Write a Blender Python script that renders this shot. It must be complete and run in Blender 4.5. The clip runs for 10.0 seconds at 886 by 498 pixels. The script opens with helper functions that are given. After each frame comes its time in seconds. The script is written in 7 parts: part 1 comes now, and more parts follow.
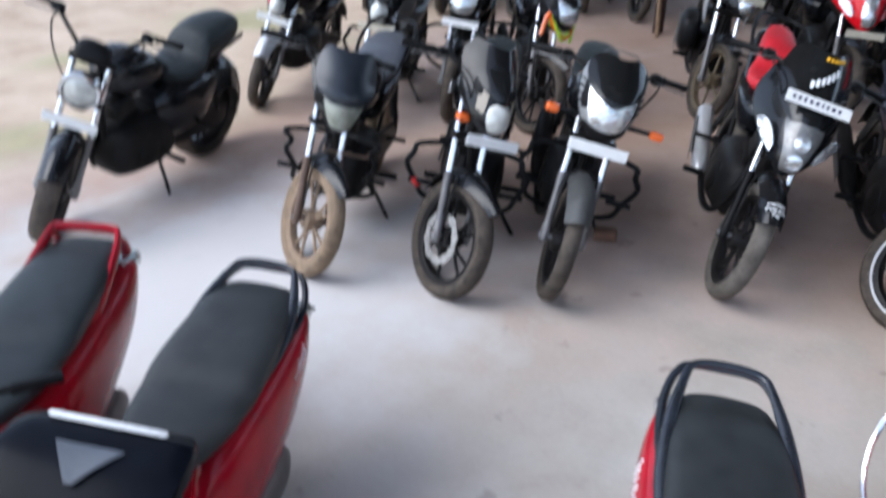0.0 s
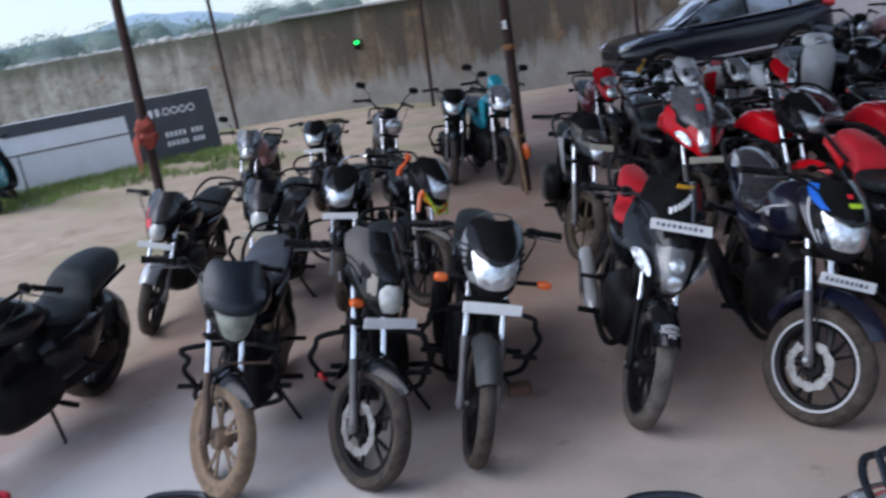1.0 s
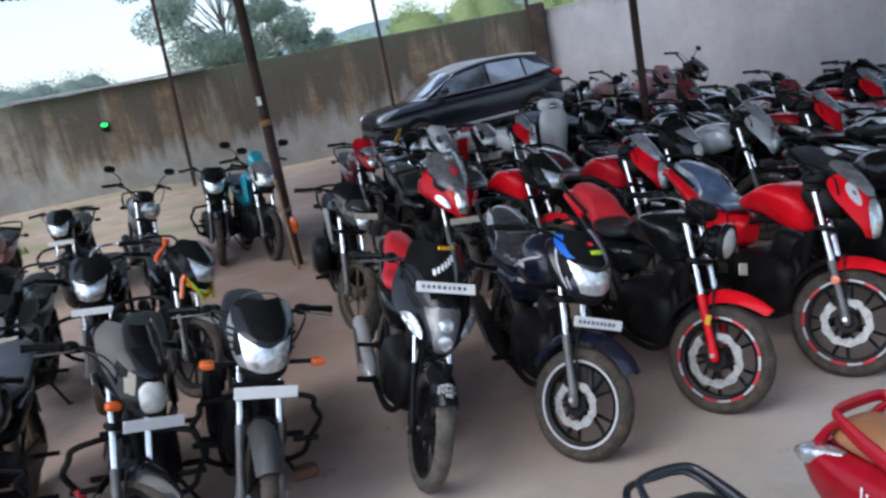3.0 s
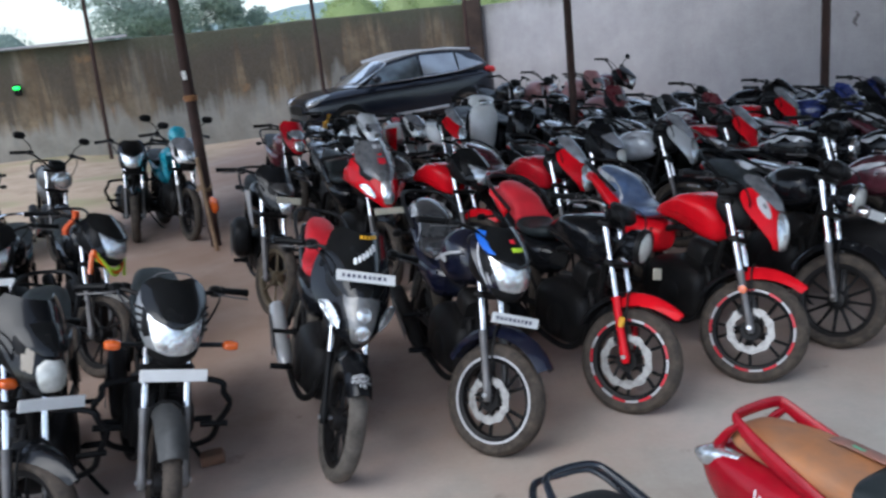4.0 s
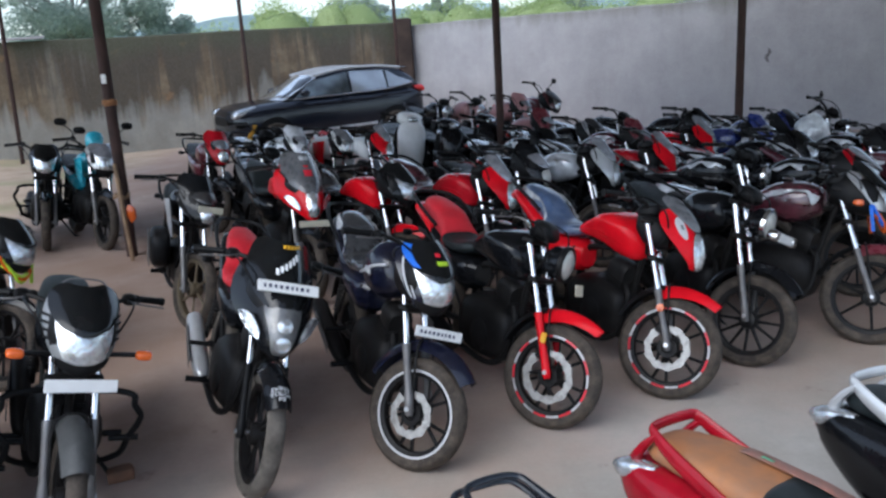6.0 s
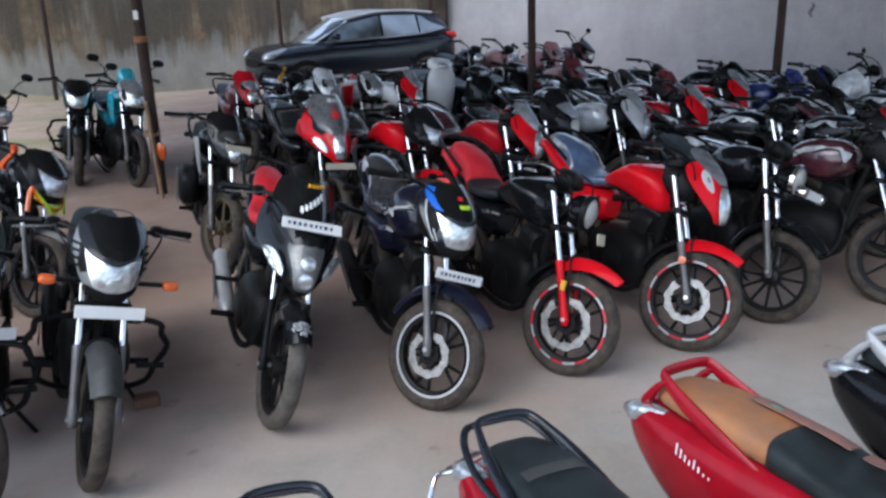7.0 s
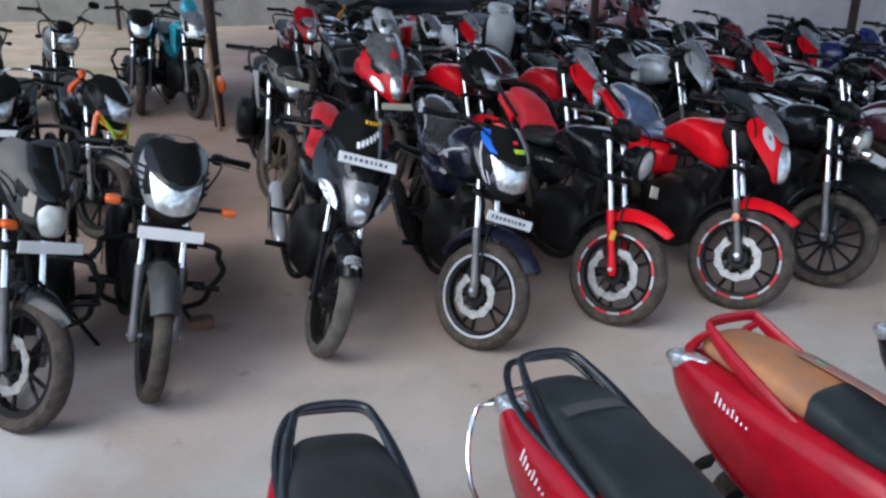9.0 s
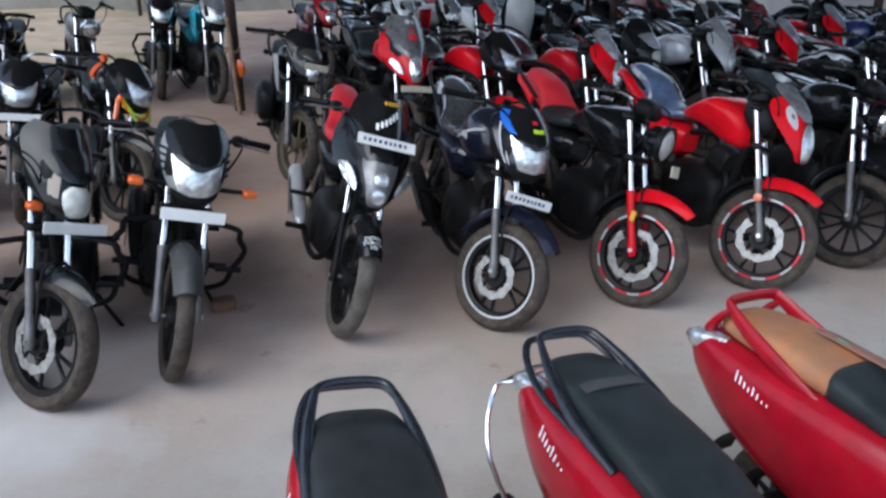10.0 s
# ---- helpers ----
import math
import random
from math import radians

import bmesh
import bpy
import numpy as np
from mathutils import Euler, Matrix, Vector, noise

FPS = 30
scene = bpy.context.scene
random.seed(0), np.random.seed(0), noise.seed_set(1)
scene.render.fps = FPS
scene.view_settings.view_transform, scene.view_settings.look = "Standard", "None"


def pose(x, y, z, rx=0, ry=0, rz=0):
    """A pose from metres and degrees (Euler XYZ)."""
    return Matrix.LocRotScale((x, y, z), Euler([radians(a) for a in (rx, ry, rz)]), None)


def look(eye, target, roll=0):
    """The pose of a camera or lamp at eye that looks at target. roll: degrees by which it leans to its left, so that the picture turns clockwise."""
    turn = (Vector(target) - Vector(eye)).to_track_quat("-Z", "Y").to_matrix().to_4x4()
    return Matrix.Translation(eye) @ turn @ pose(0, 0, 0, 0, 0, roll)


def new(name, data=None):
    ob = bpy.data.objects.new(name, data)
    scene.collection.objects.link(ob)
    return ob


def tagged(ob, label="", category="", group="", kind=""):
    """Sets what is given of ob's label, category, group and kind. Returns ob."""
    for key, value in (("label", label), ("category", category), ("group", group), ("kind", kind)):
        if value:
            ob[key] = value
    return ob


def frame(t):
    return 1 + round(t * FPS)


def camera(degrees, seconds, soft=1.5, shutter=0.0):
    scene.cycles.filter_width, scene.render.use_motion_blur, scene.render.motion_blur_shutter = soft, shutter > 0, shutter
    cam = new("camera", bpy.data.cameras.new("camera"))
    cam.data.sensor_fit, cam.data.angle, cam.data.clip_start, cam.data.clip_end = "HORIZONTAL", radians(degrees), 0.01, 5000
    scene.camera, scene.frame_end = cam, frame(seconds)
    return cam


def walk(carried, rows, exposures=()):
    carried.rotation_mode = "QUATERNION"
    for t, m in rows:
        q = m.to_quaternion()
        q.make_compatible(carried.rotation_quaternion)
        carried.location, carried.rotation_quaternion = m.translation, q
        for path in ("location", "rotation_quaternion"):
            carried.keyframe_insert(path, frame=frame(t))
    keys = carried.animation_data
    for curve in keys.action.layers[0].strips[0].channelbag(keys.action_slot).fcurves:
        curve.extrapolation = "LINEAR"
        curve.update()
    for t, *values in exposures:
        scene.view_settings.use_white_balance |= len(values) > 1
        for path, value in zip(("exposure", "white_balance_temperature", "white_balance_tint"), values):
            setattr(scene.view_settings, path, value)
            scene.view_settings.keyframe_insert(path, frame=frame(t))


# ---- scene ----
cam = camera(58.7, 10.0, 2.6, 0.5)
PATH = [
    (0, (0.236, 0.305, 2.026), (-0.91, 1.641, 1.077), -1.2),
    (0.5, (0.255, 0.302, 2.029), (-0.914, 1.784, 1.369), -8.0),
    (1, (0.276, 0.315, 2.025), (-0.752, 1.939, 1.472), -9.7),
    (1.5, (0.29, 0.334, 2.03), (-0.62, 2.036, 1.506), -10.6),
    (2, (0.309, 0.357, 2.032), (-0.46, 2.135, 1.535), -9.8),
    (2.5, (0.312, 0.37, 2.031), (-0.304, 2.213, 1.558), -11.7),
    (2.7, (0.309, 0.372, 2.019), (-0.254, 2.233, 1.55), -11.8),
    (4, (0.311, 0.395, 2.006), (-0.01, 2.297, 1.477), -6.4),
    (4.5, (0.312, 0.395, 2.001), (0.105, 2.315, 1.479), -4.7),
    (5, (0.311, 0.397, 1.996), (0.149, 2.332, 1.515), -4.5),
    (5.5, (0.312, 0.39, 1.993), (0.163, 2.323, 1.501), -3.3),
    (5.7, (0.304, 0.406, 1.985), (0.18, 2.342, 1.498), -3.7),
    (7, (0.329, 0.37, 1.946), (0.128, 2.263, 1.331), -2.2),
    (7.5, (0.324, 0.357, 1.927), (0.098, 2.232, 1.271), -1.1),
    (8, (0.321, 0.34, 1.925), (0.068, 2.202, 1.24), -1.2),
    (8.5, (0.322, 0.335, 1.921), (0.055, 2.181, 1.199), -0.5),
    (9, (0.317, 0.315, 1.926), (0.002, 2.148, 1.192), -0.2),
    (9.5, (0.315, 0.308, 1.923), (-0.021, 2.139, 1.192), -0.0),
    (10, (0.321, 0.302, 1.91), (-0.041, 2.112, 1.141), -0.9),
]
EXPOSURES = [(0.0, 1.3, 5900, 10), (0.5, 0.76, 5720, 11), (1.0, 0.54, 5720, 12), (1.5, 0.46, 5740, 12), (2.5, 0.7, 5850, 10), (4.0, 0.86, 5920, 8), (10.0, 0.89, 5850, 8)]
walk(cam, [(t, look(eye, target, roll)) for t, eye, target, roll in PATH], EXPOSURES)

# ---- world, sun, large lights ----
world = bpy.data.worlds.new("world")
scene.world = world
world.use_nodes = True
wn = world.node_tree.nodes
sky = wn.new("ShaderNodeTexSky")
sky.sky_type = "NISHITA"
sky.sun_disc = False
sky.sun_elevation, sky.sun_rotation = radians(46), radians(217.8)
sky.air_density, sky.dust_density, sky.ozone_density = 1.0, 1.2, 2.0
wn["Background"].inputs["Strength"].default_value = 0.15
haze = wn.new("ShaderNodeHueSaturation")
haze.inputs["Saturation"].default_value = 0.6
world.node_tree.links.new(sky.outputs["Color"], haze.inputs["Color"])
world.node_tree.links.new(haze.outputs["Color"], wn["Background"].inputs["Color"])

sun_data = bpy.data.lights.new("sun", "SUN")
sun_data.energy, sun_data.angle, sun_data.color = 0.9, radians(45), (1.0, 0.97, 0.93)
sun = new("sun", sun_data)
sun.matrix_world = look((-10, -12.9, 17), (0, 0, 0))


# ---- materials ----
def mat(name, col, rough=0.5, metal=0.0, var=0.15, scale=9.0, bump=0.0, bscale=90.0, coat=0.0, dust=0.0, spec=0.5, dustcol=(0.33, 0.27, 0.21)):
    m = bpy.data.materials.new(name)
    m.use_nodes = True
    nt = m.node_tree
    b = nt.nodes["Principled BSDF"]
    tc = nt.nodes.new("ShaderNodeTexCoord")
    info = nt.nodes.new("ShaderNodeObjectInfo")
    n1 = nt.nodes.new("ShaderNodeTexNoise")
    n1.noise_dimensions = "4D"
    n1.inputs["Scale"].default_value = scale
    n1.inputs["Detail"].default_value = 5
    mul = nt.nodes.new("ShaderNodeMath")
    mul.operation = "MULTIPLY"
    mul.inputs[1].default_value = 37.0
    nt.links.new(info.outputs["Random"], mul.inputs[0])
    nt.links.new(mul.outputs[0], n1.inputs["W"])
    nt.links.new(tc.outputs["Object"], n1.inputs["Vector"])
    ramp = nt.nodes.new("ShaderNodeValToRGB")
    lo = [max(0.0, c * (1 - var)) for c in col]
    hi = [min(1.0, c * (1 + var)) for c in col]
    ramp.color_ramp.elements[0].position, ramp.color_ramp.elements[1].position = 0.35, 0.68
    ramp.color_ramp.elements[0].color, ramp.color_ramp.elements[1].color = (*lo, 1), (*hi, 1)
    nt.links.new(n1.outputs["Fac"], ramp.inputs["Fac"])
    out = ramp.outputs["Color"]
    if dust > 0:
        n2 = nt.nodes.new("ShaderNodeTexNoise")
        n2.noise_dimensions = "4D"
        n2.inputs["Scale"].default_value = scale * 2.3
        n2.inputs["Detail"].default_value = 8
        n2.inputs["Roughness"].default_value = 0.65
        nt.links.new(tc.outputs["Object"], n2.inputs["Vector"])
        nt.links.new(mul.outputs[0], n2.inputs["W"])
        r2 = nt.nodes.new("ShaderNodeMapRange")
        r2.inputs["From Min"].default_value, r2.inputs["From Max"].default_value = 0.38, 0.75
        r2.inputs["To Min"].default_value, r2.inputs["To Max"].default_value = dust * 0.25, dust
        nt.links.new(n2.outputs["Fac"], r2.inputs["Value"])
        mix = nt.nodes.new("ShaderNodeMix")
        mix.data_type = "RGBA"
        mix.inputs["B"].default_value = (*dustcol, 1)
        nt.links.new(r2.outputs["Result"], mix.inputs["Factor"])
        nt.links.new(out, mix.inputs["A"])
        out = mix.outputs["Result"]
        r3 = nt.nodes.new("ShaderNodeMapRange")
        r3.inputs["To Min"].default_value, r3.inputs["To Max"].default_value = rough, min(1.0, rough + 0.5)
        nt.links.new(r2.outputs["Result"], r3.inputs["Value"])
        nt.links.new(r3.outputs["Result"], b.inputs["Roughness"])
    else:
        b.inputs["Roughness"].default_value = rough
    nt.links.new(out, b.inputs["Base Color"])
    b.inputs["Metallic"].default_value = metal
    b.inputs["Coat Weight"].default_value = coat
    b.inputs["Coat Roughness"].default_value = 0.08
    b.inputs["Specular IOR Level"].default_value = spec
    if bump > 0:
        n3 = nt.nodes.new("ShaderNodeTexNoise")
        n3.inputs["Scale"].default_value = bscale
        n3.inputs["Detail"].default_value = 6
        nt.links.new(tc.outputs["Object"], n3.inputs["Vector"])
        bn = nt.nodes.new("ShaderNodeBump")
        bn.inputs["Strength"].default_value = bump
        bn.inputs["Distance"].default_value = 0.01
        nt.links.new(n3.outputs["Fac"], bn.inputs["Height"])
        nt.links.new(bn.outputs["Normal"], b.inputs["Normal"])
    return m


M_TYRE = mat("tyre_rubber", (0.022, 0.021, 0.02), 0.85, var=0.3, dust=0.42, bump=0.3, bscale=120, spec=0.2, dustcol=(0.25, 0.195, 0.15))
M_TYRE_DUSTY = mat("tyre_dusty", (0.055, 0.05, 0.045), 0.9, var=0.5, scale=7, dust=0.5, bump=0.3, bscale=120, spec=0.15, dustcol=(0.33, 0.285, 0.24))
M_TYRE_TAN = mat("tyre_muddy", (0.10, 0.075, 0.05), 0.9, var=0.3, dust=0.85, bump=0.4, dustcol=(0.36, 0.25, 0.16))
M_RIM = mat("rim_black", (0.008, 0.008, 0.009), 0.4, var=0.3, dust=0.03, spec=0.15)
M_RIM_TAN = mat("rim_muddy", (0.14, 0.10, 0.07), 0.8, dust=0.8, dustcol=(0.36, 0.25, 0.16))
M_STEEL = mat("bare_steel", (0.55, 0.55, 0.56), 0.3, metal=1.0, var=0.15, dust=0.12)
M_CHROME = mat("chrome", (0.75, 0.76, 0.78), 0.12, metal=1.0, var=0.06)
M_ALU = mat("cast_aluminium", (0.16, 0.16, 0.165), 0.5, metal=0.7, var=0.3, dust=0.25)
M_DISC = mat("disc_steel", (0.36, 0.355, 0.345), 0.4, metal=0.5, var=0.3, scale=40, dust=0.2)
M_RIM_RUST = mat("rim_dull_brass", (0.10, 0.075, 0.04), 0.5, metal=0.4, var=0.3, dust=0.3)
M_BLACK = mat("black_paint", (0.006, 0.0068, 0.0085), 0.13, var=0.3, dust=0.01, spec=0.3)
M_BLACKP = mat("black_plastic", (0.006, 0.0062, 0.007), 0.42, var=0.3, dust=0.015, bump=0.1, spec=0.13)
M_RAIL = mat("blue_black_rail", (0.009, 0.012, 0.018), 0.24, var=0.35, scale=14, dust=0.06, dustcol=(0.2, 0.21, 0.22), spec=0.5)
M_NAVY = mat("navy_paint", (0.003, 0.005, 0.018), 0.22, var=0.25, coat=0.2, dust=0.03)
M_RED = mat("red_paint", (0.66, 0.003, 0.012), 0.24, var=0.12, coat=0.08, dust=0.02, spec=0.18)
M_CRIMSON = mat("crimson_paint", (0.32, 0.002, 0.013), 0.22, var=0.15, coat=0.12, dust=0.03, spec=0.2)
M_DRED = mat("deep_red_paint", (0.46, 0.004, 0.014), 0.24, var=0.2, coat=0.08, dust=0.03, spec=0.2)
M_MAROON = mat("maroon_paint", (0.13, 0.010, 0.024), 0.25, var=0.25, coat=0.7, dust=0.12)
M_SILVER = mat("silver_paint", (0.6, 0.61, 0.62), 0.32, metal=0.4, var=0.08, coat=0.4, dust=0.12)
M_GREY = mat("grey_paint", (0.16, 0.165, 0.17), 0.35, metal=0.3, var=0.15, coat=0.4, dust=0.2)
M_WHITE = mat("white_paint", (0.82, 0.82, 0.81), 0.3, var=0.06, coat=0.4, dust=0.12)
M_BLUE = mat("sky_blue_paint", (0.03, 0.38, 0.50), 0.25, var=0.15, coat=0.6, dust=0.1)
M_TEAL = mat("teal_paint", (0.01, 0.28, 0.36), 0.25, var=0.15, coat=0.5, dust=0.08)
M_DBLUE = mat("dark_blue_paint", (0.012, 0.03, 0.16), 0.25, var=0.15, coat=0.6, dust=0.1)
M_PINK = mat("faded_rose_paint", (0.44, 0.20, 0.22), 0.4, var=0.2, coat=0.3, dust=0.3)
M_SEAT = mat("black_vinyl", (0.010, 0.0145, 0.016), 0.42, var=0.4, scale=7, dust=0.13, dustcol=(0.13, 0.14, 0.14), bump=0.25, bscale=300, spec=0.25)
M_SEAT_DUSTY = mat("dusty_vinyl", (0.011, 0.0135, 0.0145), 0.5, var=0.3, scale=6, dust=0.12, bump=0.25, bscale=300, dustcol=(0.15, 0.15, 0.145), spec=0.35)
M_SEAT_GREY = mat("grey_vinyl", (0.038, 0.040, 0.042), 0.5, var=0.3, scale=6, dust=0.12, bump=0.25, bscale=300)
M_WRAP_DARK = mat("dark_vinyl_under_clear_film", (0.022, 0.023, 0.026), 0.16, var=0.5, scale=12, dust=0.10, dustcol=(0.42, 0.43, 0.45), bump=0.8, bscale=8, coat=1.0)
M_WRAP_PALE = mat("crinkled_clear_film", (0.60, 0.61, 0.63), 0.16, metal=0.1, var=0.5, scale=7, bump=0.7, bscale=7, coat=0.8)
# opaque pale colour stands in for highlights along the clear film's edges
M_FILM = mat("clear_film_highlights", (0.52, 0.53, 0.55), 0.18, metal=0.1, var=0.35, scale=14, coat=0.7, bump=0.5, bscale=16)
M_WRAP_MAROON = mat("maroon_vinyl_under_clear_film", (0.060, 0.008, 0.016), 0.16, var=0.6, scale=12, dust=0.07, dustcol=(0.45, 0.38, 0.40), bump=0.8, bscale=8, coat=1.0)
M_SEAT_RED = mat("red_vinyl", (0.56, 0.012, 0.025), 0.5, var=0.15, dust=0.04, bump=0.2, bscale=300)
M_SEAT_BLUE = mat("blue_vinyl", (0.03, 0.075, 0.18), 0.3, var=0.4, scale=8, dust=0.3, dustcol=(0.45, 0.46, 0.48), bump=0.5, bscale=9, coat=0.8)
M_SEAT_TAN = mat("tan_vinyl", (0.47, 0.18, 0.055), 0.6, var=0.25, scale=4, dust=0.7, dustcol=(0.19, 0.145, 0.115), bump=0.2, bscale=250)
M_SEAT_PRINT = mat("worn_red_print", (0.36, 0.13, 0.085), 0.6, var=0.5, scale=9, dust=0.75, dustcol=(0.20, 0.17, 0.15))
M_PRINT_GREEN = mat("green_print", (0.08, 0.42, 0.24), 0.6, var=0.4, scale=20, dust=0.3)
M_LENS = mat("headlamp_lens", (0.62, 0.64, 0.66), 0.16, metal=0.75, var=0.35, scale=30, coat=1.0, bump=0.55, bscale=40)
M_LENS_DULL = mat("headlamp_dull", (0.52, 0.53, 0.50), 0.25, metal=0.2, var=0.2, scale=25, coat=0.5, dust=0.3)
M_LENS_GREY = mat("headlamp_grey_cover", (0.13, 0.135, 0.14), 0.2, metal=0.2, var=0.3, scale=20, coat=0.5, dust=0.2)
M_LENS_OLD = mat("headlamp_yellowed", (0.26, 0.28, 0.23), 0.3, metal=0.2, var=0.3, scale=25, coat=0.4, dust=0.35)
M_PANEL = mat("glossy_panel_black", (0.004, 0.005, 0.008), 0.22, var=0.3, spec=0.06)
M_VISOR = mat("smoked_visor", (0.006, 0.007, 0.008), 0.10, var=0.3, dust=0.015, spec=0.35)
M_VISOR_DUSTY = mat("dusty_visor", (0.014, 0.017, 0.023), 0.26, var=0.3, coat=0.1, dust=0.16)
M_VISOR_BLUE = mat("dusty_blue_visor", (0.012, 0.016, 0.023), 0.32, var=0.3, dust=0.06, dustcol=(0.16, 0.18, 0.20))
M_SEAT_SLATE = mat("slate_vinyl", (0.045, 0.055, 0.075), 0.5, var=0.35, scale=6, dust=0.3, dustcol=(0.26, 0.26, 0.26), bump=0.25, bscale=300)
M_FORK_RUST = mat("rusty_fork_leg", (0.075, 0.045, 0.032), 0.7, var=0.4, scale=14, dust=0.35, dustcol=(0.30, 0.20, 0.14))
M_FENDER_DUSTY = mat("dusty_black_fender", (0.018, 0.019, 0.020), 0.5, var=0.3, scale=8, dust=0.35, dustcol=(0.20, 0.20, 0.19))
M_VISOR_CLEAR = mat("clear_scratched_visor", (0.30, 0.31, 0.34), 0.22, metal=0.35, var=0.35, scale=14, coat=0.4, dust=0.12)
M_SILVER_DULL = mat("dull_silver_paint", (0.24, 0.25, 0.255), 0.35, metal=0.35, var=0.15, coat=0.3, dust=0.15)
M_VISOR_GREY = mat("grey_tinted_visor", (0.10, 0.105, 0.115), 0.25, var=0.3, scale=12, coat=0.3, dust=0.12)
M_ORANGE = mat("amber_lens", (0.68, 0.115, 0.012), 0.25, var=0.1, coat=0.6)
M_REDLENS = mat("red_lens", (0.55, 0.02, 0.02), 0.2, var=0.1, coat=0.8)
M_PLATE = mat("plate_white", (0.74, 0.74, 0.73), 0.45, var=0.06, dust=0.15)
M_PLATEY = mat("plate_yellowed", (0.6, 0.55, 0.42), 0.5, var=0.1, dust=0.25)
M_INK = mat("dark_lettering", (0.03, 0.03, 0.07), 0.6, var=0.1)
M_INKW = mat("white_lettering", (0.78, 0.78, 0.78), 0.5, var=0.05)
M_YELLOW = mat("yellow_sticker", (0.8, 0.42, 0.02), 0.5, var=0.1)
M_GREEN = mat("lime_sticker", (0.42, 0.62, 0.03), 0.5, var=0.1)
M_BLUESTK = mat("blue_sticker", (0.02, 0.14, 0.62), 0.4, var=0.1)
M_TAPEW = mat("white_tape", (0.52, 0.52, 0.53), 0.4, var=0.05)
M_BEIGE = mat("beige_decal", (0.35, 0.30, 0.24), 0.5, var=0.15)
M_TAPER = mat("red_tape", (0.65, 0.02, 0.04), 0.4, var=0.05)
M_ENGINE = mat("engine_black", (0.009, 0.009, 0.0095), 0.45, metal=0.1, var=0.4, dust=0.025, spec=0.15)
M_RUST = mat("rusty_post", (0.030, 0.013, 0.010), 0.75, var=0.4, scale=6, bump=0.3, dust=0.2, dustcol=(0.12, 0.055, 0.04))
# rear side glass has a sky reflection in its base colour, front side glass none
M_CARGLASS_SKY = mat("car_glass_sky_tone", (0.38, 0.41, 0.44), 0.10, metal=0.6, var=0.25, scale=1.5, coat=0.6)
M_CARGLASS_DARK = mat("car_glass_dark", (0.10, 0.12, 0.13), 0.10, metal=0.5, var=0.8, scale=2.2, coat=0.8)
M_CAR = mat("car_black_paint", (0.008, 0.011, 0.020), 0.2, var=0.2, coat=0.3)


# ---- mesh helpers ----
def spline(rows, sub):
    """Catmull-Rom points through rows of numbers."""
    a = [np.array(r, float) for r in rows]
    if sub < 2 or len(a) < 3:
        return a
    p = [2 * a[0] - a[1]] + a + [2 * a[-1] - a[-2]]
    out = []
    for i in range(1, len(p) - 2):
        for k in range(sub):
            t = k / sub
            out.append(0.5 * (2 * p[i] + (p[i + 1] - p[i - 1]) * t + (2 * p[i - 1] - 5 * p[i] + 4 * p[i + 1] - p[i + 2]) * t * t + (3 * p[i] - p[i - 1] - 3 * p[i + 1] + p[i + 2]) * t ** 3))
    out.append(a[-1])
    return out


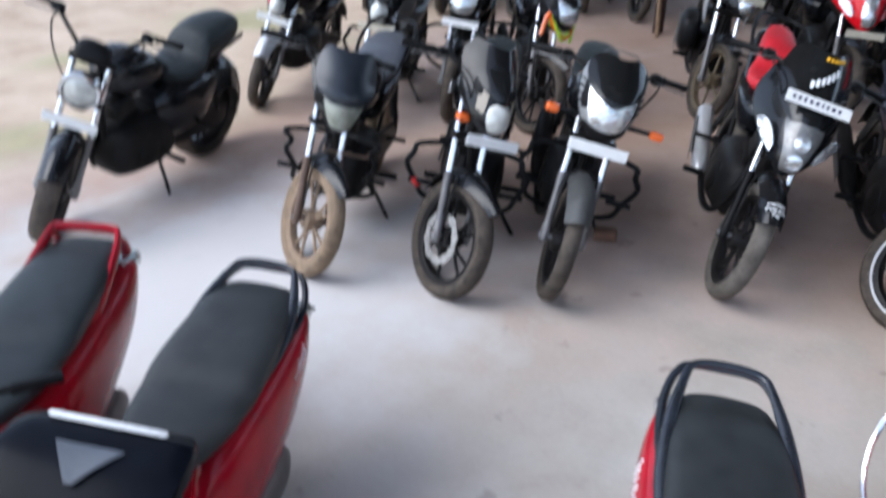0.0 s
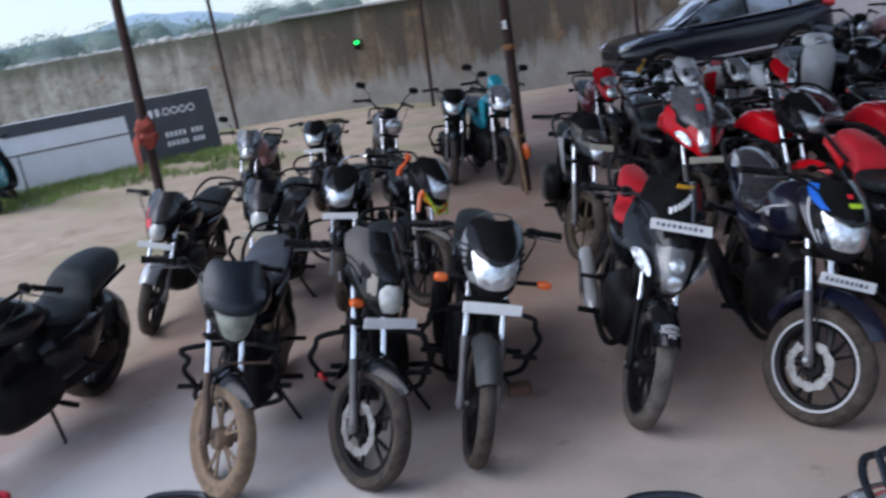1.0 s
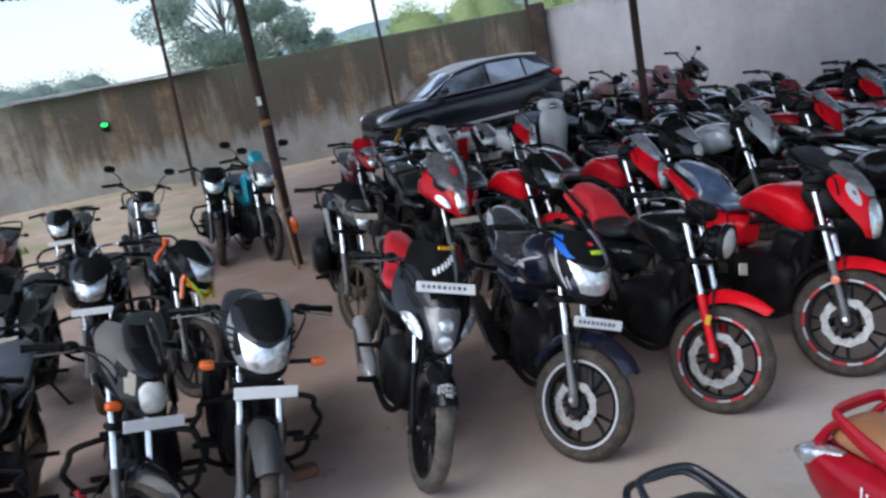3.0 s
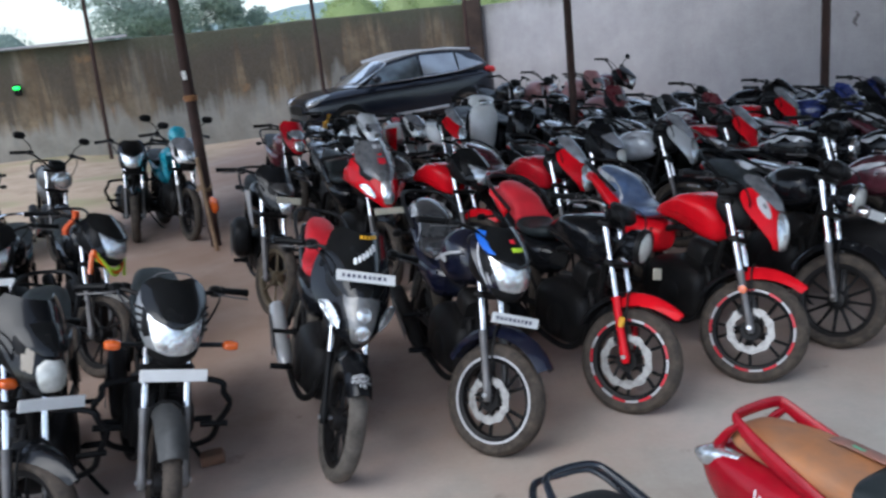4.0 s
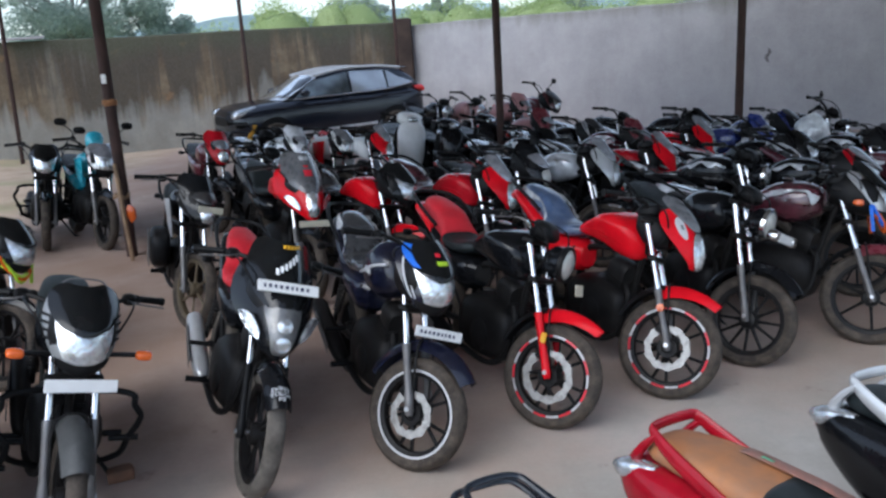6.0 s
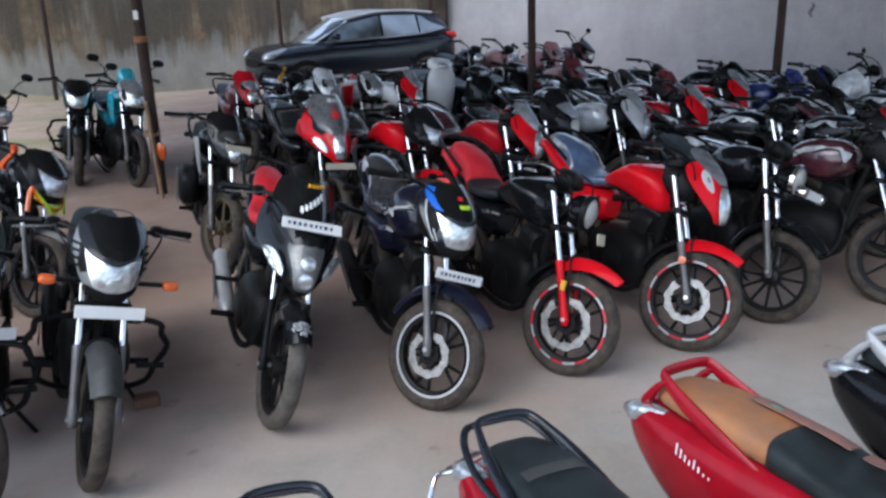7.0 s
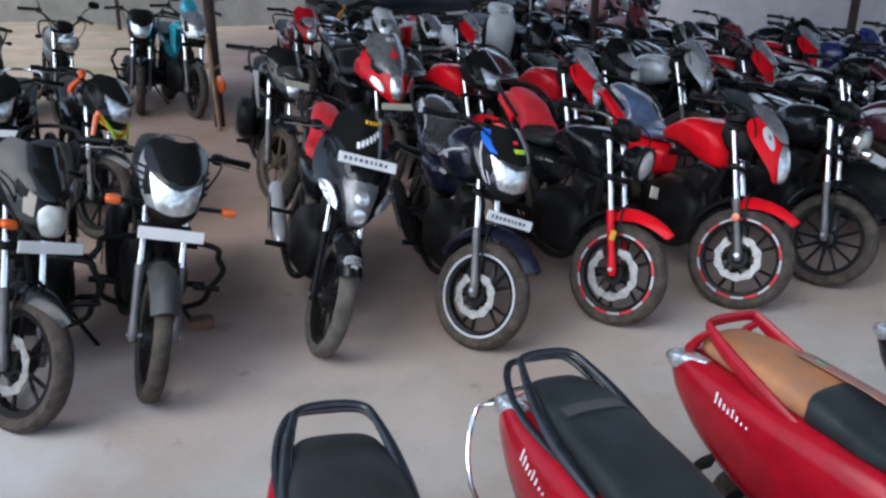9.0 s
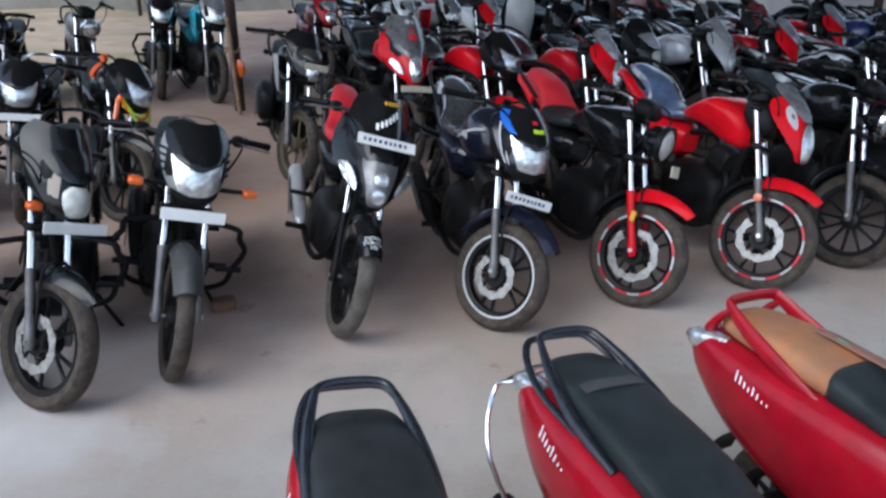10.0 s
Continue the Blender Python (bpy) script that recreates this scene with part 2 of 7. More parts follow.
class Geo:
    """Vertices and faces of one part, gathered shape by shape."""

    def __init__(self):
        self.v, self.f = [], []

    def rings(self, rings, closed=False, caps=True, wrap=True):
        base, n = len(self.v), len(rings[0])
        for r in rings:
            self.v.extend(tuple(map(float, p)) for p in r)
        count = len(rings)
        for i in range(count if closed else count - 1):
            j = (i + 1) % count
            for k in range(n if wrap else n - 1):
                l = (k + 1) % n
                self.f.append((base + i * n + k, base + i * n + l, base + j * n + l, base + j * n + k))
        if caps and not closed:
            for i in (0, count - 1):
                c = len(self.v)
                self.v.append(tuple(np.mean([self.v[base + i * n + k] for k in range(n)], 0)))
                for k in range(n):
                    a, b = base + i * n + k, base + i * n + (k + 1) % n
                    self.f.append((c, b, a) if i == 0 else (c, a, b))
        return self

    def tube(self, pts, r, seg=8, sub=4, closed=False, flat=1.0):
        rows = [(*p, r) if len(p) == 3 else p for p in pts]
        if closed:
            rows = rows + [rows[0]]
        p = spline(rows, sub)
        if closed:
            p = p[:-1]
        n = len(p)
        up = np.array((0.0, 0.0, 1.0))
        rings = []
        for i in range(n):
            a = p[(i - 1) % n][:3] if closed or i > 0 else p[0][:3]
            b = p[(i + 1) % n][:3] if closed or i < n - 1 else p[-1][:3]
            d = (b - a) / (np.linalg.norm(b - a) + 1e-9)
            s = np.cross(d, up)
            if np.linalg.norm(s) < 0.15:
                s = np.cross(d, (0.3, 1.0, 0.0))
            s /= np.linalg.norm(s)
            if rings and np.dot(s, last) < 0:
                s = -s
            last = s
            w = np.cross(s, d)
            rings.append([p[i][:3] + p[i][3] * (math.cos(2 * math.pi * k / seg) * s + flat * math.sin(2 * math.pi * k / seg) * w) for k in range(seg)])
        return self.rings(rings, closed)

    def loft(self, sections, seg=16, sub=3, y=0.0, m=None):
        """Sections along x: x, bottom, top, half width, squareness[, widening to the top]."""
        rings = []
        for s in spline([r if len(r) == 6 else (*r, 0.0) for r in sections], sub):
            x, lo, hi, hw, n, k = s
            c, h = (lo + hi) / 2, max((hi - lo) / 2, 1e-4)
            ring = []
            for i in range(seg):
                a = 2 * math.pi * i / seg
                ca, sa = math.cos(a), math.sin(a)
                u, w = math.copysign(abs(ca) ** (2 / n), ca), math.copysign(abs(sa) ** (2 / n), sa)
                ring.append((x, y + max(hw, 1e-4) * u * (1 + k * w), c + h * w))
            rings.append(ring)
        return self.moved(lambda g: g.rings(rings), m)

    def lathe(self, profile, centre=(0, 0, 0), seg=32, closed=True, m=None):
        """A profile of (radius, y) turned round the y axis."""
        rings = []
        for i in range(seg):
            a = 2 * math.pi * i / seg
            rings.append([(centre[0] + r * math.cos(a), centre[1] + y, centre[2] + r * math.sin(a)) for r, y in profile])
        return self.moved(lambda g: g.rings(rings, closed=True, wrap=closed), m)

    def box(self, c, s, m=None, bev=0.0):
        """A box of full size s round c, with chamfered edges."""
        hx, hy, hz = (d / 2 for d in s)
        b = min(bev, hx * 0.9, hy * 0.9, hz * 0.9)
        def ring(z, i):
            x, y = hx - i, hy - i
            k = b if b else 0.0
            pts = [(x, y - k), (x - k, y), (-x + k, y), (-x, y - k), (-x, -y + k), (-x + k, -y), (x - k, -y), (x, -y + k)] if b else [(x, y), (-x, y), (-x, -y), (x, -y)]
            return [(c[0] + p[0], c[1] + p[1], c[2] + z) for p in pts]
        rows = [ring(-hz, b), ring(-hz + b, 0), ring(hz - b, 0), ring(hz, b)] if b else [ring(-hz, 0), ring(hz, 0)]
        return self.moved(lambda g: g.rings(rows), m)

    def sheet(self, fn, nu, nv, thick):
        """A curved sheet with thickness: fn(u, v) for u, v in 0..1."""
        P = np.array([[fn(i / nu, j / nv) for j in range(nv + 1)] for i in range(nu + 1)], float)
        du, dv = np.gradient(P, axis=0), np.gradient(P, axis=1)
        N = np.cross(du, dv)
        N /= np.linalg.norm(N, axis=2, keepdims=True) + 1e-9
        base = len(self.v)
        for layer in (P + N * thick / 2, P - N * thick / 2):
            self.v.extend(map(tuple, layer.reshape(-1, 3).tolist()))
        k, w = (nu + 1) * (nv + 1), nv + 1
        for i in range(nu):
            for j in range(nv):
                a = base + i * w + j
                self.f.append((a, a + w, a + w + 1, a + 1))
                self.f.append((a + k, a + k + 1, a + k + w + 1, a + k + w))
        edge = [i * w for i in range(nu + 1)] + [nu * w + j for j in range(1, nv + 1)] + [i * w + nv for i in range(nu - 1, -1, -1)] + [j for j in range(nv - 1, 0, -1)]
        for a, b in zip(edge, edge[1:] + edge[:1]):
            self.f.append((base + b, base + a, base + a + k, base + b + k))
        return self

    def moved(self, add, m):
        start = len(self.v)
        add(self)
        if m is not None:
            self.v[start:] = [tuple(m @ Vector(p)) for p in self.v[start:]]
        return self

    def mesh(self, name, material, sharp=38):
        me = bpy.data.meshes.new(name)
        me.from_pydata(self.v, [], self.f)
        me.materials.append(material)
        me.shade_smooth()
        me.set_sharp_from_angle(angle=radians(sharp))
        return me


MESHES = {}
KIND = ["place"]


def part(name, key, make, material, parent=None, label="", m=None):
    """One mesh object under a thing or a part. Alike pieces share one mesh, by key and material."""
    k = (KIND[0], name, key, material.name)
    if k not in MESHES:
        MESHES[k] = make(Geo()).mesh(name, material)
    ob = new(name, MESHES[k])
    if parent is not None:
        ob.parent = parent
    if m is not None:
        ob.matrix_basis = m
    if label:
        ob["label"] = label
    return ob


def thing(name, m, label, category, group="", kind=""):
    ob = new(name)
    ob.empty_display_size = 0.2
    ob.matrix_basis = m
    return tagged(ob, label, category, group, kind)


# ---- wheels ----
def tyre_profile(R, w, rim):
    h = R - rim
    return [(rim, w * 0.62), (rim + h * 0.35, w * 0.95), (rim + h * 0.65, w), (rim + h * 0.88, w * 0.72), (R, w * 0.28), (R, -w * 0.28), (rim + h * 0.88, -w * 0.72), (rim + h * 0.65, -w), (rim + h * 0.35, -w * 0.95), (rim, -w * 0.62), (rim - 0.012, 0)]


def rim_profile(r, w):
    return [(r + 0.012, w * 0.7), (r - 0.004, w * 0.72), (r - 0.022, w * 0.5), (r - 0.026, 0), (r - 0.022, -w * 0.5), (r - 0.004, -w * 0.72), (r + 0.012, -w * 0.7), (r, 0)]


def spoke(g, r, pair):
    """One cast spoke, single or split in two towards the rim."""
    for off in ((-0.21, 0.21) if pair else (0.0,)):
        q = np.array((math.cos(off), 0, math.sin(off))) * (r - 0.012)
        p = np.array((0.035, 0, 0.0))
        k = np.array((0.085, 0, 0.25 * q[2]))
        g.tube([(*p, 0.017), (*k, 0.010), (*q, 0.0095)], 0.010, seg=6, sub=2)
    return g


def wire(g, r):
    for s in (1, -1):
        g.tube([(0.045 * math.cos(0.6 * s), s * 0.03, 0.045 * math.sin(0.6 * s)), (r, 0, 0)], 0.0024, seg=4, sub=1)
    return g


def hub_shape(g):
    return g.lathe([(0.0, 0.05), (0.03, 0.05), (0.05, 0.042), (0.056, 0.02), (0.056, -0.02), (0.05, -0.042), (0.03, -0.05), (0.0, -0.05)], seg=16, closed=False)


def dash(g, r, y, s):
    """One short curved strip stuck on one side of the rim's edge."""
    a1 = 2 * math.pi * 0.95 / 18
    return g.sheet(lambda u, v: ((r + 0.011 * (v - 0.5)) * math.cos(a1 * u), s * (y - 0.002 * v), (r + 0.011 * (v - 0.5)) * math.sin(a1 * u)), 4, 1, 0.002)


def petal_disc(g, d, s):
    """A brake disc with a scalloped rim."""
    rings = []
    for i in range(80):
        a = 2 * math.pi * i / 80
        ro, ri = d * (1 + 0.028 * max(-1.0, min(1.0, 2.2 * math.cos(10 * a)))), (d - 0.040) * (1 - 0.03 * max(-1.0, min(1.0, 2.0 * math.cos(10 * a))))
        rings.append([(r * math.cos(a), s * y, r * math.sin(a)) for r, y in ((ro, 0.058), (ro, 0.062), (ri, 0.062), (ri, 0.058))])
    return g.rings(rings, closed=True, caps=False)


def carrier(g, r, s):
    """One arm that holds the brake disc."""
    return g.tube([(0.05, s * 0.057, 0.0), (r * math.cos(0.3), s * 0.058, r * math.sin(0.3))], 0.008, seg=5, sub=1)


def lamp_bowl(g, x, z, r, tilt):
    m = Matrix.Translation((x, 0, z)) @ Matrix.Rotation(radians(tilt), 4, "Y") @ Matrix.Rotation(radians(90), 4, "Z")
    return g.lathe([(0.0, -0.012), (r * 0.55, -0.010), (r * 0.86, -0.004), (r * 0.90, -0.008), (r, -0.006), (r, 0.012), (0.0, 0.012)], seg=22, closed=False, m=m)


def wheel(parent, name, x, z, R=0.30, w=0.042, rim=0.232, spokes=("alloy", 5, True), tyre=None, rimmat=None, disc=0.0, tape="", m=None, y=0.0, discmat=None, ring=0.0):
    tyre, rimmat = tyre or M_TYRE, rimmat or M_RIM
    base = pose(x, y, z)
    if m is not None:
        base = m @ base
    hub = part(name, 0, hub_shape, rimmat, parent, m=base)
    for i in range(spokes[1]):
        turn = pose(0, 0, 0, 0, 360 * i / spokes[1] + 20, 0)
        if spokes[0] == "alloy":
            part("spoke", (rim, spokes[2]), lambda g: spoke(g, rim, spokes[2]), rimmat, hub, m=turn)
        else:
            part("spoke", (rim, "wire"), lambda g: wire(g, rim), M_STEEL, hub, m=turn)
    part("tyre", (R, w, rim), lambda g: g.lathe(tyre_profile(R, w, rim), seg=40), tyre, hub)
    part("rim", (rim, w), lambda g: g.lathe(rim_profile(rim, w), seg=40), rimmat, hub)
    if disc:
        s = math.copysign(1, disc)
        d = abs(disc)
        part("brake_disc", disc, lambda g: petal_disc(g, d, s), discmat or M_DISC, hub)
        part("disc_carrier", disc, lambda g: g.lathe([(0.058, s * 0.050), (0.055, s * 0.062), (0.03, s * 0.062), (0.03, s * 0.05)], seg=16), M_RIM, hub)
        for i in range(6):
            part("disc_arm", disc, lambda g: carrier(g, d - 0.034, s), M_RIM, hub, m=pose(0, 0, 0, 0, 60 * i + 12, 0))
        part("brake_caliper", disc, lambda g: g.box((-0.09, s * 0.065, 0.085), (0.055, 0.05, 0.085), pose(0, 0, 0, 0, 20, 0), 0.012), M_BLACKP, hub)
    if ring:
        part("rim_ring", (ring, w), lambda g: g.lathe([(ring + 0.018, w * 0.9), (ring + 0.018, w * 0.93), (ring - 0.018, w * 0.93), (ring - 0.018, w * 0.9)], seg=36), M_TAPEW, hub)
    if tape == "white":
        part("rim_tape", ("w", rim), lambda g: g.lathe([(rim - 0.001, -w * 0.74), (rim + 0.012, -w * 0.76), (rim + 0.012, -w * 0.70), (rim - 0.001, -w * 0.70)], seg=40), M_TAPEW, hub, "white reflective rim tape")
    if tape == "redwhite":
        for i in range(18):
            part("rim_tape", ("d", rim), lambda g: dash(g, rim + 0.004, w * 0.78, -1), M_TAPER if i % 2 else M_TAPEW, hub, m=pose(0, 0, 0, 0, 20 * i, 0))
    return hub


def arc_fender(g, x, z, r, a0, a1, hw, droop=0.03, flare=0.0):
    def fn(u, v):
        a = radians(a0 + (a1 - a0) * u)
        s = 2 * v - 1
        rr = r - droop * s * s + flare * u * u
        taper = hw * (0.75 + 0.25 * math.sin(math.pi * min(1, u + 0.15)))
        return (x + rr * math.cos(a), taper * s, z + rr * math.sin(a))
    return g.sheet(fn, 16, 6, 0.004)


def point_fender(g):
    """A short sporting fender that rises to a tip ahead of the fork."""
    def fn(u, v):
        a = radians(114 - 62 * u)
        s = 2 * v - 1
        r = 0.328 + 0.022 * u * u
        hw = 0.068 * (1 - 0.75 * max(0.0, u - 0.35) ** 1.3 / 0.65 ** 1.3)
        rr = r - (0.075 - 0.03 * u) * abs(s) ** 2.2
        return (rr * math.cos(a), hw * s, 0.30 + rr * math.sin(a))
    return g.sheet(fn, 16, 8, 0.004)


def shell(g, rows, p=2.0, dip=0.0, thick=0.005, nu=14, sub=4):
    """A front shell built up from rows of height, nose x, half width and sweep back at the edge."""
    R = spline(rows, sub)
    n = len(R) - 1
    def fn(u, v):
        z, x, hw, back = R[min(n, int(round(v * n)))]
        s = 2 * u - 1
        return (x - back * abs(s) ** p, hw * s, z + dip * s * s * hw / 0.1)
    return g.sheet(fn, nu, n, thick)


def patch(g, rows, u0, u1, v0, v1, p=2.0, dip=0.0, lift=0.006, sub=4, slant=0.0):
    """A thin sticker that lies on part of a front shell."""
    R = spline(rows, sub)
    n = len(R) - 1
    def fn(a, b):
        v = v0 + (v1 - v0) * b
        k = min(n - 1, int(v * n))
        z, x, hw, back = R[k] + (R[k + 1] - R[k]) * (v * n - k)
        s = 2 * (u0 + (u1 - u0) * a + slant * b) - 1
        return (x - back * abs(s) ** p + lift, hw * s, z + dip * s * s * hw / 0.1 + lift * 0.6)
    return g.sheet(fn, 8, 6, 0.002)


def squat(rows, f, z0=0.95):
    """Rows of a screen cut down above a height."""
    out = []
    for z, x, hw, back in rows:
        out.append((z0 + (z - z0) * f if z > z0 else z, x if z <= z0 else x * (1 - 0.35 * (1 - f)), hw, back))
    return out


VISOR_ROWS = {
    "vee": [(0.908, 0.036, 0.070, 0.03), (0.925, 0.033, 0.105, 0.05), (0.96, 0.022, 0.138, 0.08), (1.01, -0.020, 0.146, 0.10), (1.08, -0.080, 0.138, 0.085), (1.13, -0.130, 0.118, 0.05), (1.15, -0.150, 0.095, 0.03)],
    "bikini": [(0.942, 0.040, 0.022, 0.004), (0.952, 0.038, 0.050, 0.016), (0.972, 0.030, 0.096, 0.055), (1.02, -0.020, 0.132, 0.10), (1.075, -0.082, 0.131, 0.115), (1.115, -0.130, 0.104, 0.09), (1.135, -0.158, 0.066, 0.05)],
    "narrow": [(0.938, 0.010, 0.04, 0.02), (0.97, -0.01, 0.085, 0.06), (1.03, -0.06, 0.108, 0.10), (1.09, -0.125, 0.112, 0.115), (1.14, -0.175, 0.098, 0.10), (1.16, -0.198, 0.068, 0.065)],
    "half": [(0.878, 0.030, 0.05, 0.02), (0.93, -0.005, 0.125, 0.11), (1.01, -0.065, 0.158, 0.17), (1.10, -0.14, 0.155, 0.18), (1.19, -0.22, 0.125, 0.15), (1.225, -0.255, 0.085, 0.09)],
    "wing": [(0.945, 0.0, 0.04, 0.03), (0.99, -0.02, 0.074, 0.08), (1.05, -0.075, 0.09, 0.11), (1.10, -0.13, 0.082, 0.11), (1.135, -0.17, 0.052, 0.07)],
}
WING_ROWS = [(0.735, 0.02, 0.03, 0.02), (0.775, 0.032, 0.072, 0.05), (0.84, 0.022, 0.116, 0.11), (0.92, -0.015, 0.138, 0.16), (0.995, -0.065, 0.122, 0.15), (1.045, -0.10, 0.065, 0.07)]


def lettering(text, size, depth=0.001):
    """A flat mesh of words in the built-in font."""
    curve = bpy.data.curves.new("lettering", "FONT")
    curve.body, curve.size, curve.extrude, curve.align_x, curve.align_y = text, size, depth, "CENTER", "CENTER"
    curve.space_line = 0.95
    ob = bpy.data.objects.new("lettering", curve)
    scene.collection.objects.link(ob)
    bpy.context.view_layer.update()
    me = bpy.data.meshes.new_from_object(ob.evaluated_get(bpy.context.evaluated_depsgraph_get()))
    bpy.data.objects.remove(ob)
    bpy.data.curves.remove(curve)
    return me


# ---- motorcycles ----
STEPPED_SEAT = [(-0.80, 0.775, 0.815, 0.06, 2.4), (-0.87, 0.745, 0.828, 0.115, 3), (-1.0, 0.735, 0.81, 0.132, 3), (-1.12, 0.745, 0.835, 0.130, 3), (-1.18, 0.77, 0.90, 0.108, 3), (-1.26, 0.80, 0.955, 0.104, 3), (-1.40, 0.85, 0.99, 0.094, 2.8), (-1.50, 0.89, 1.0, 0.070, 2.6), (-1.55, 0.925, 0.975, 0.035, 2.2)]

RAKE = radians(25)
PIVOT = Vector((-0.26, 0, 0.88))
AXIS = Vector((-math.sin(RAKE), 0, math.cos(RAKE)))


def steering(deg):
    return Matrix.Translation(PIVOT) @ Matrix.Rotation(radians(deg), 4, AXIS) @ Matrix.Translation(-PIVOT)


def front_end(root, o, S):
    """Fork, fender, handlebar, lamp and screen, all turned by the steering."""
    legs = o.get("fork", M_ALU)
    for s in (1, -1):
        part("fork_tube", s, lambda g: g.tube([(-0.11, s * 0.088, 0.55), (-0.275, s * 0.088, 0.93)], 0.0165, seg=10, sub=1), M_CHROME, root, m=S)
        part("fork_slider", s, lambda g: g.tube([(0.012, s * 0.088, 0.27, 0.017), (0.0, s * 0.088, 0.30, 0.024), (-0.03, s * 0.088, 0.37, 0.020), (-0.08, s * 0.088, 0.48, 0.0195), (-0.125, s * 0.088, 0.585, 0.022)], 0.02, seg=10, sub=2), legs, root, m=S)
    part("lower_clamp", 0, lambda g: g.box((-0.195, 0, 0.745), (0.06, 0.23, 0.035), None, 0.01), M_ENGINE, root, m=S)
    part("upper_clamp", 0, lambda g: g.box((-0.28, 0, 0.94), (0.07, 0.23, 0.03), None, 0.01), M_ENGINE, root, m=S)
    part("front_axle", 0, lambda g: g.tube([(0.0, -0.115, 0.30), (0.0, 0.115, 0.30)], 0.012, sub=1), M_STEEL, root, m=S)
    fm = o.get("fender", M_BLACK)
    fs = o.get("fender_style", "sport")
    if fs == "sport":
        fender = part("front_fender", fs, lambda g: point_fender(g), fm, root, m=S)
        part("rear_flap", fs, lambda g: arc_fender(g, 0, 0.30, 0.335, 108, 165, 0.052, 0.03), M_BLACKP, fender)
    else:
        part("front_fender", fs, lambda g: arc_fender(g, 0, 0.30, 0.335, 42, 165, 0.066, 0.055), fm, root, m=S)
    part("fender_stay", 0, lambda g: g.tube([(0.0, 0.07, 0.32), (-0.07, 0.068, 0.60), (-0.07, -0.068, 0.60), (0.0, -0.07, 0.32)], 0.006, sub=3), M_ENGINE, root, m=S)
    part("handlebar", o.get("bar", 0), lambda g: g.tube([(-0.47, 0.37, 1.02 + o.get("bar", 0)), (-0.40, 0.24, 1.045 + o.get("bar", 0)), (-0.31, 0.13, 1.04), (-0.285, 0.05, 0.975), (-0.285, -0.05, 0.975), (-0.31, -0.13, 1.04), (-0.40, -0.24, 1.045 + o.get("bar", 0)), (-0.47, -0.37, 1.02 + o.get("bar", 0))], 0.011), M_ENGINE if o.get("blackbar", True) else M_CHROME, root, m=S)
    bz = o.get("bar", 0)
    for s in (1, -1):
        grip = part("grip", (s, bz), lambda g: g.tube([(-0.41, s * 0.255, 1.042 + bz, 0.022), (-0.415, s * 0.265, 1.041 + bz, 0.016), (-0.46, s * 0.35, 1.025 + bz, 0.0165), (-0.475, s * 0.38, 1.018 + bz, 0.02)], 0.017, seg=10), M_BLACKP, root, m=S)
        part("switch_housing", (s, bz), lambda g: g.box((-0.385, s * 0.215, 1.045 + bz), (0.055, 0.06, 0.05), None, 0.012), M_BLACKP, grip)
        part("lever", (s, bz), lambda g: g.tube([(-0.355, s * 0.20, 1.045 + bz), (-0.345, s * 0.25, 1.035 + bz), (-0.39, s * 0.37, 1.01 + bz)], 0.0065, seg=6, flat=0.7), M_ALU, grip)
        if o.get("mirrors", True) is True or o.get("mirrors") == s:
            mir = part("mirror", (s, bz), lambda g: g.loft([(-0.405, 1.212, 1.214, 0.005, 2), (-0.40, 1.18, 1.245, 0.055, 2.4), (-0.385, 1.175, 1.25, 0.06, 2.4), (-0.365, 1.195, 1.23, 0.03, 2)], y=s * 0.335, seg=14, m=pose(0, 0, bz)), M_BLACKP, root, m=S)
            part("mirror_stalk", (s, bz), lambda g: g.tube([(-0.385, s * 0.20, 1.05 + bz), (-0.37, s * 0.24, 1.13 + bz), (-0.385, s * 0.335, 1.20 + bz)], 0.006, seg=6), M_BLACKP, mir)
    for s in (1, -1):
        part("control_cable", (s, bz), lambda g: g.tube([(-0.37, s * 0.20, 1.045 + bz), (-0.27, s * 0.215, 1.05 + 0.6 * bz), (-0.17, s * 0.17, 1.0), (-0.15, s * 0.10, 0.88), (-0.24, s * 0.05, 0.76)], 0.005, seg=5, sub=3), M_BLACKP, root, m=S)
    style = o.get("face", "bikini")
    S = steering(o.get("head", o.get("steer", 0.0))) @ Matrix.Translation(AXIS * o.get("rise", 0.0))
    body = o.get("cowl", o.get("tank", M_BLACK))
    lens = o.get("lens", M_LENS)
    if style == "bikini":
        part("cowl_back", style, lambda g: g.loft([(-0.32, 0.88, 1.02, 0.08, 3), (-0.24, 0.82, 1.06, 0.12, 3), (-0.10, 0.80, 1.02, 0.13, 2.8), (-0.05, 0.83, 0.97, 0.10, 2.6)], seg=18), M_BLACKP, root, m=S)
        part("headlight_cowl", style, lambda g: shell(g, [(0.785, 0.0, 0.05, 0.03), (0.82, 0.012, 0.095, 0.065), (0.89, 0.005, 0.132, 0.11), (0.97, -0.045, 0.146, 0.14), (1.03, -0.10, 0.128, 0.14), (1.06, -0.13, 0.09, 0.10)]), body, root, m=S)
        part("cowl_chin", style, lambda g: shell(g, [(0.770, 0.004, 0.055, 0.03), (0.795, 0.020, 0.085, 0.05), (0.826, 0.026, 0.102, 0.065)], dip=0.01), M_BLACKP, root, m=S)
        part("headlight", style, lambda g: shell(g, [(0.822, 0.026, 0.062, 0.02), (0.834, 0.036, 0.076, 0.03), (0.88, 0.038, 0.094, 0.05), (0.93, 0.024, 0.106, 0.07), (0.962, 0.008, 0.110, 0.08)], dip=0.014), lens, root, m=S)
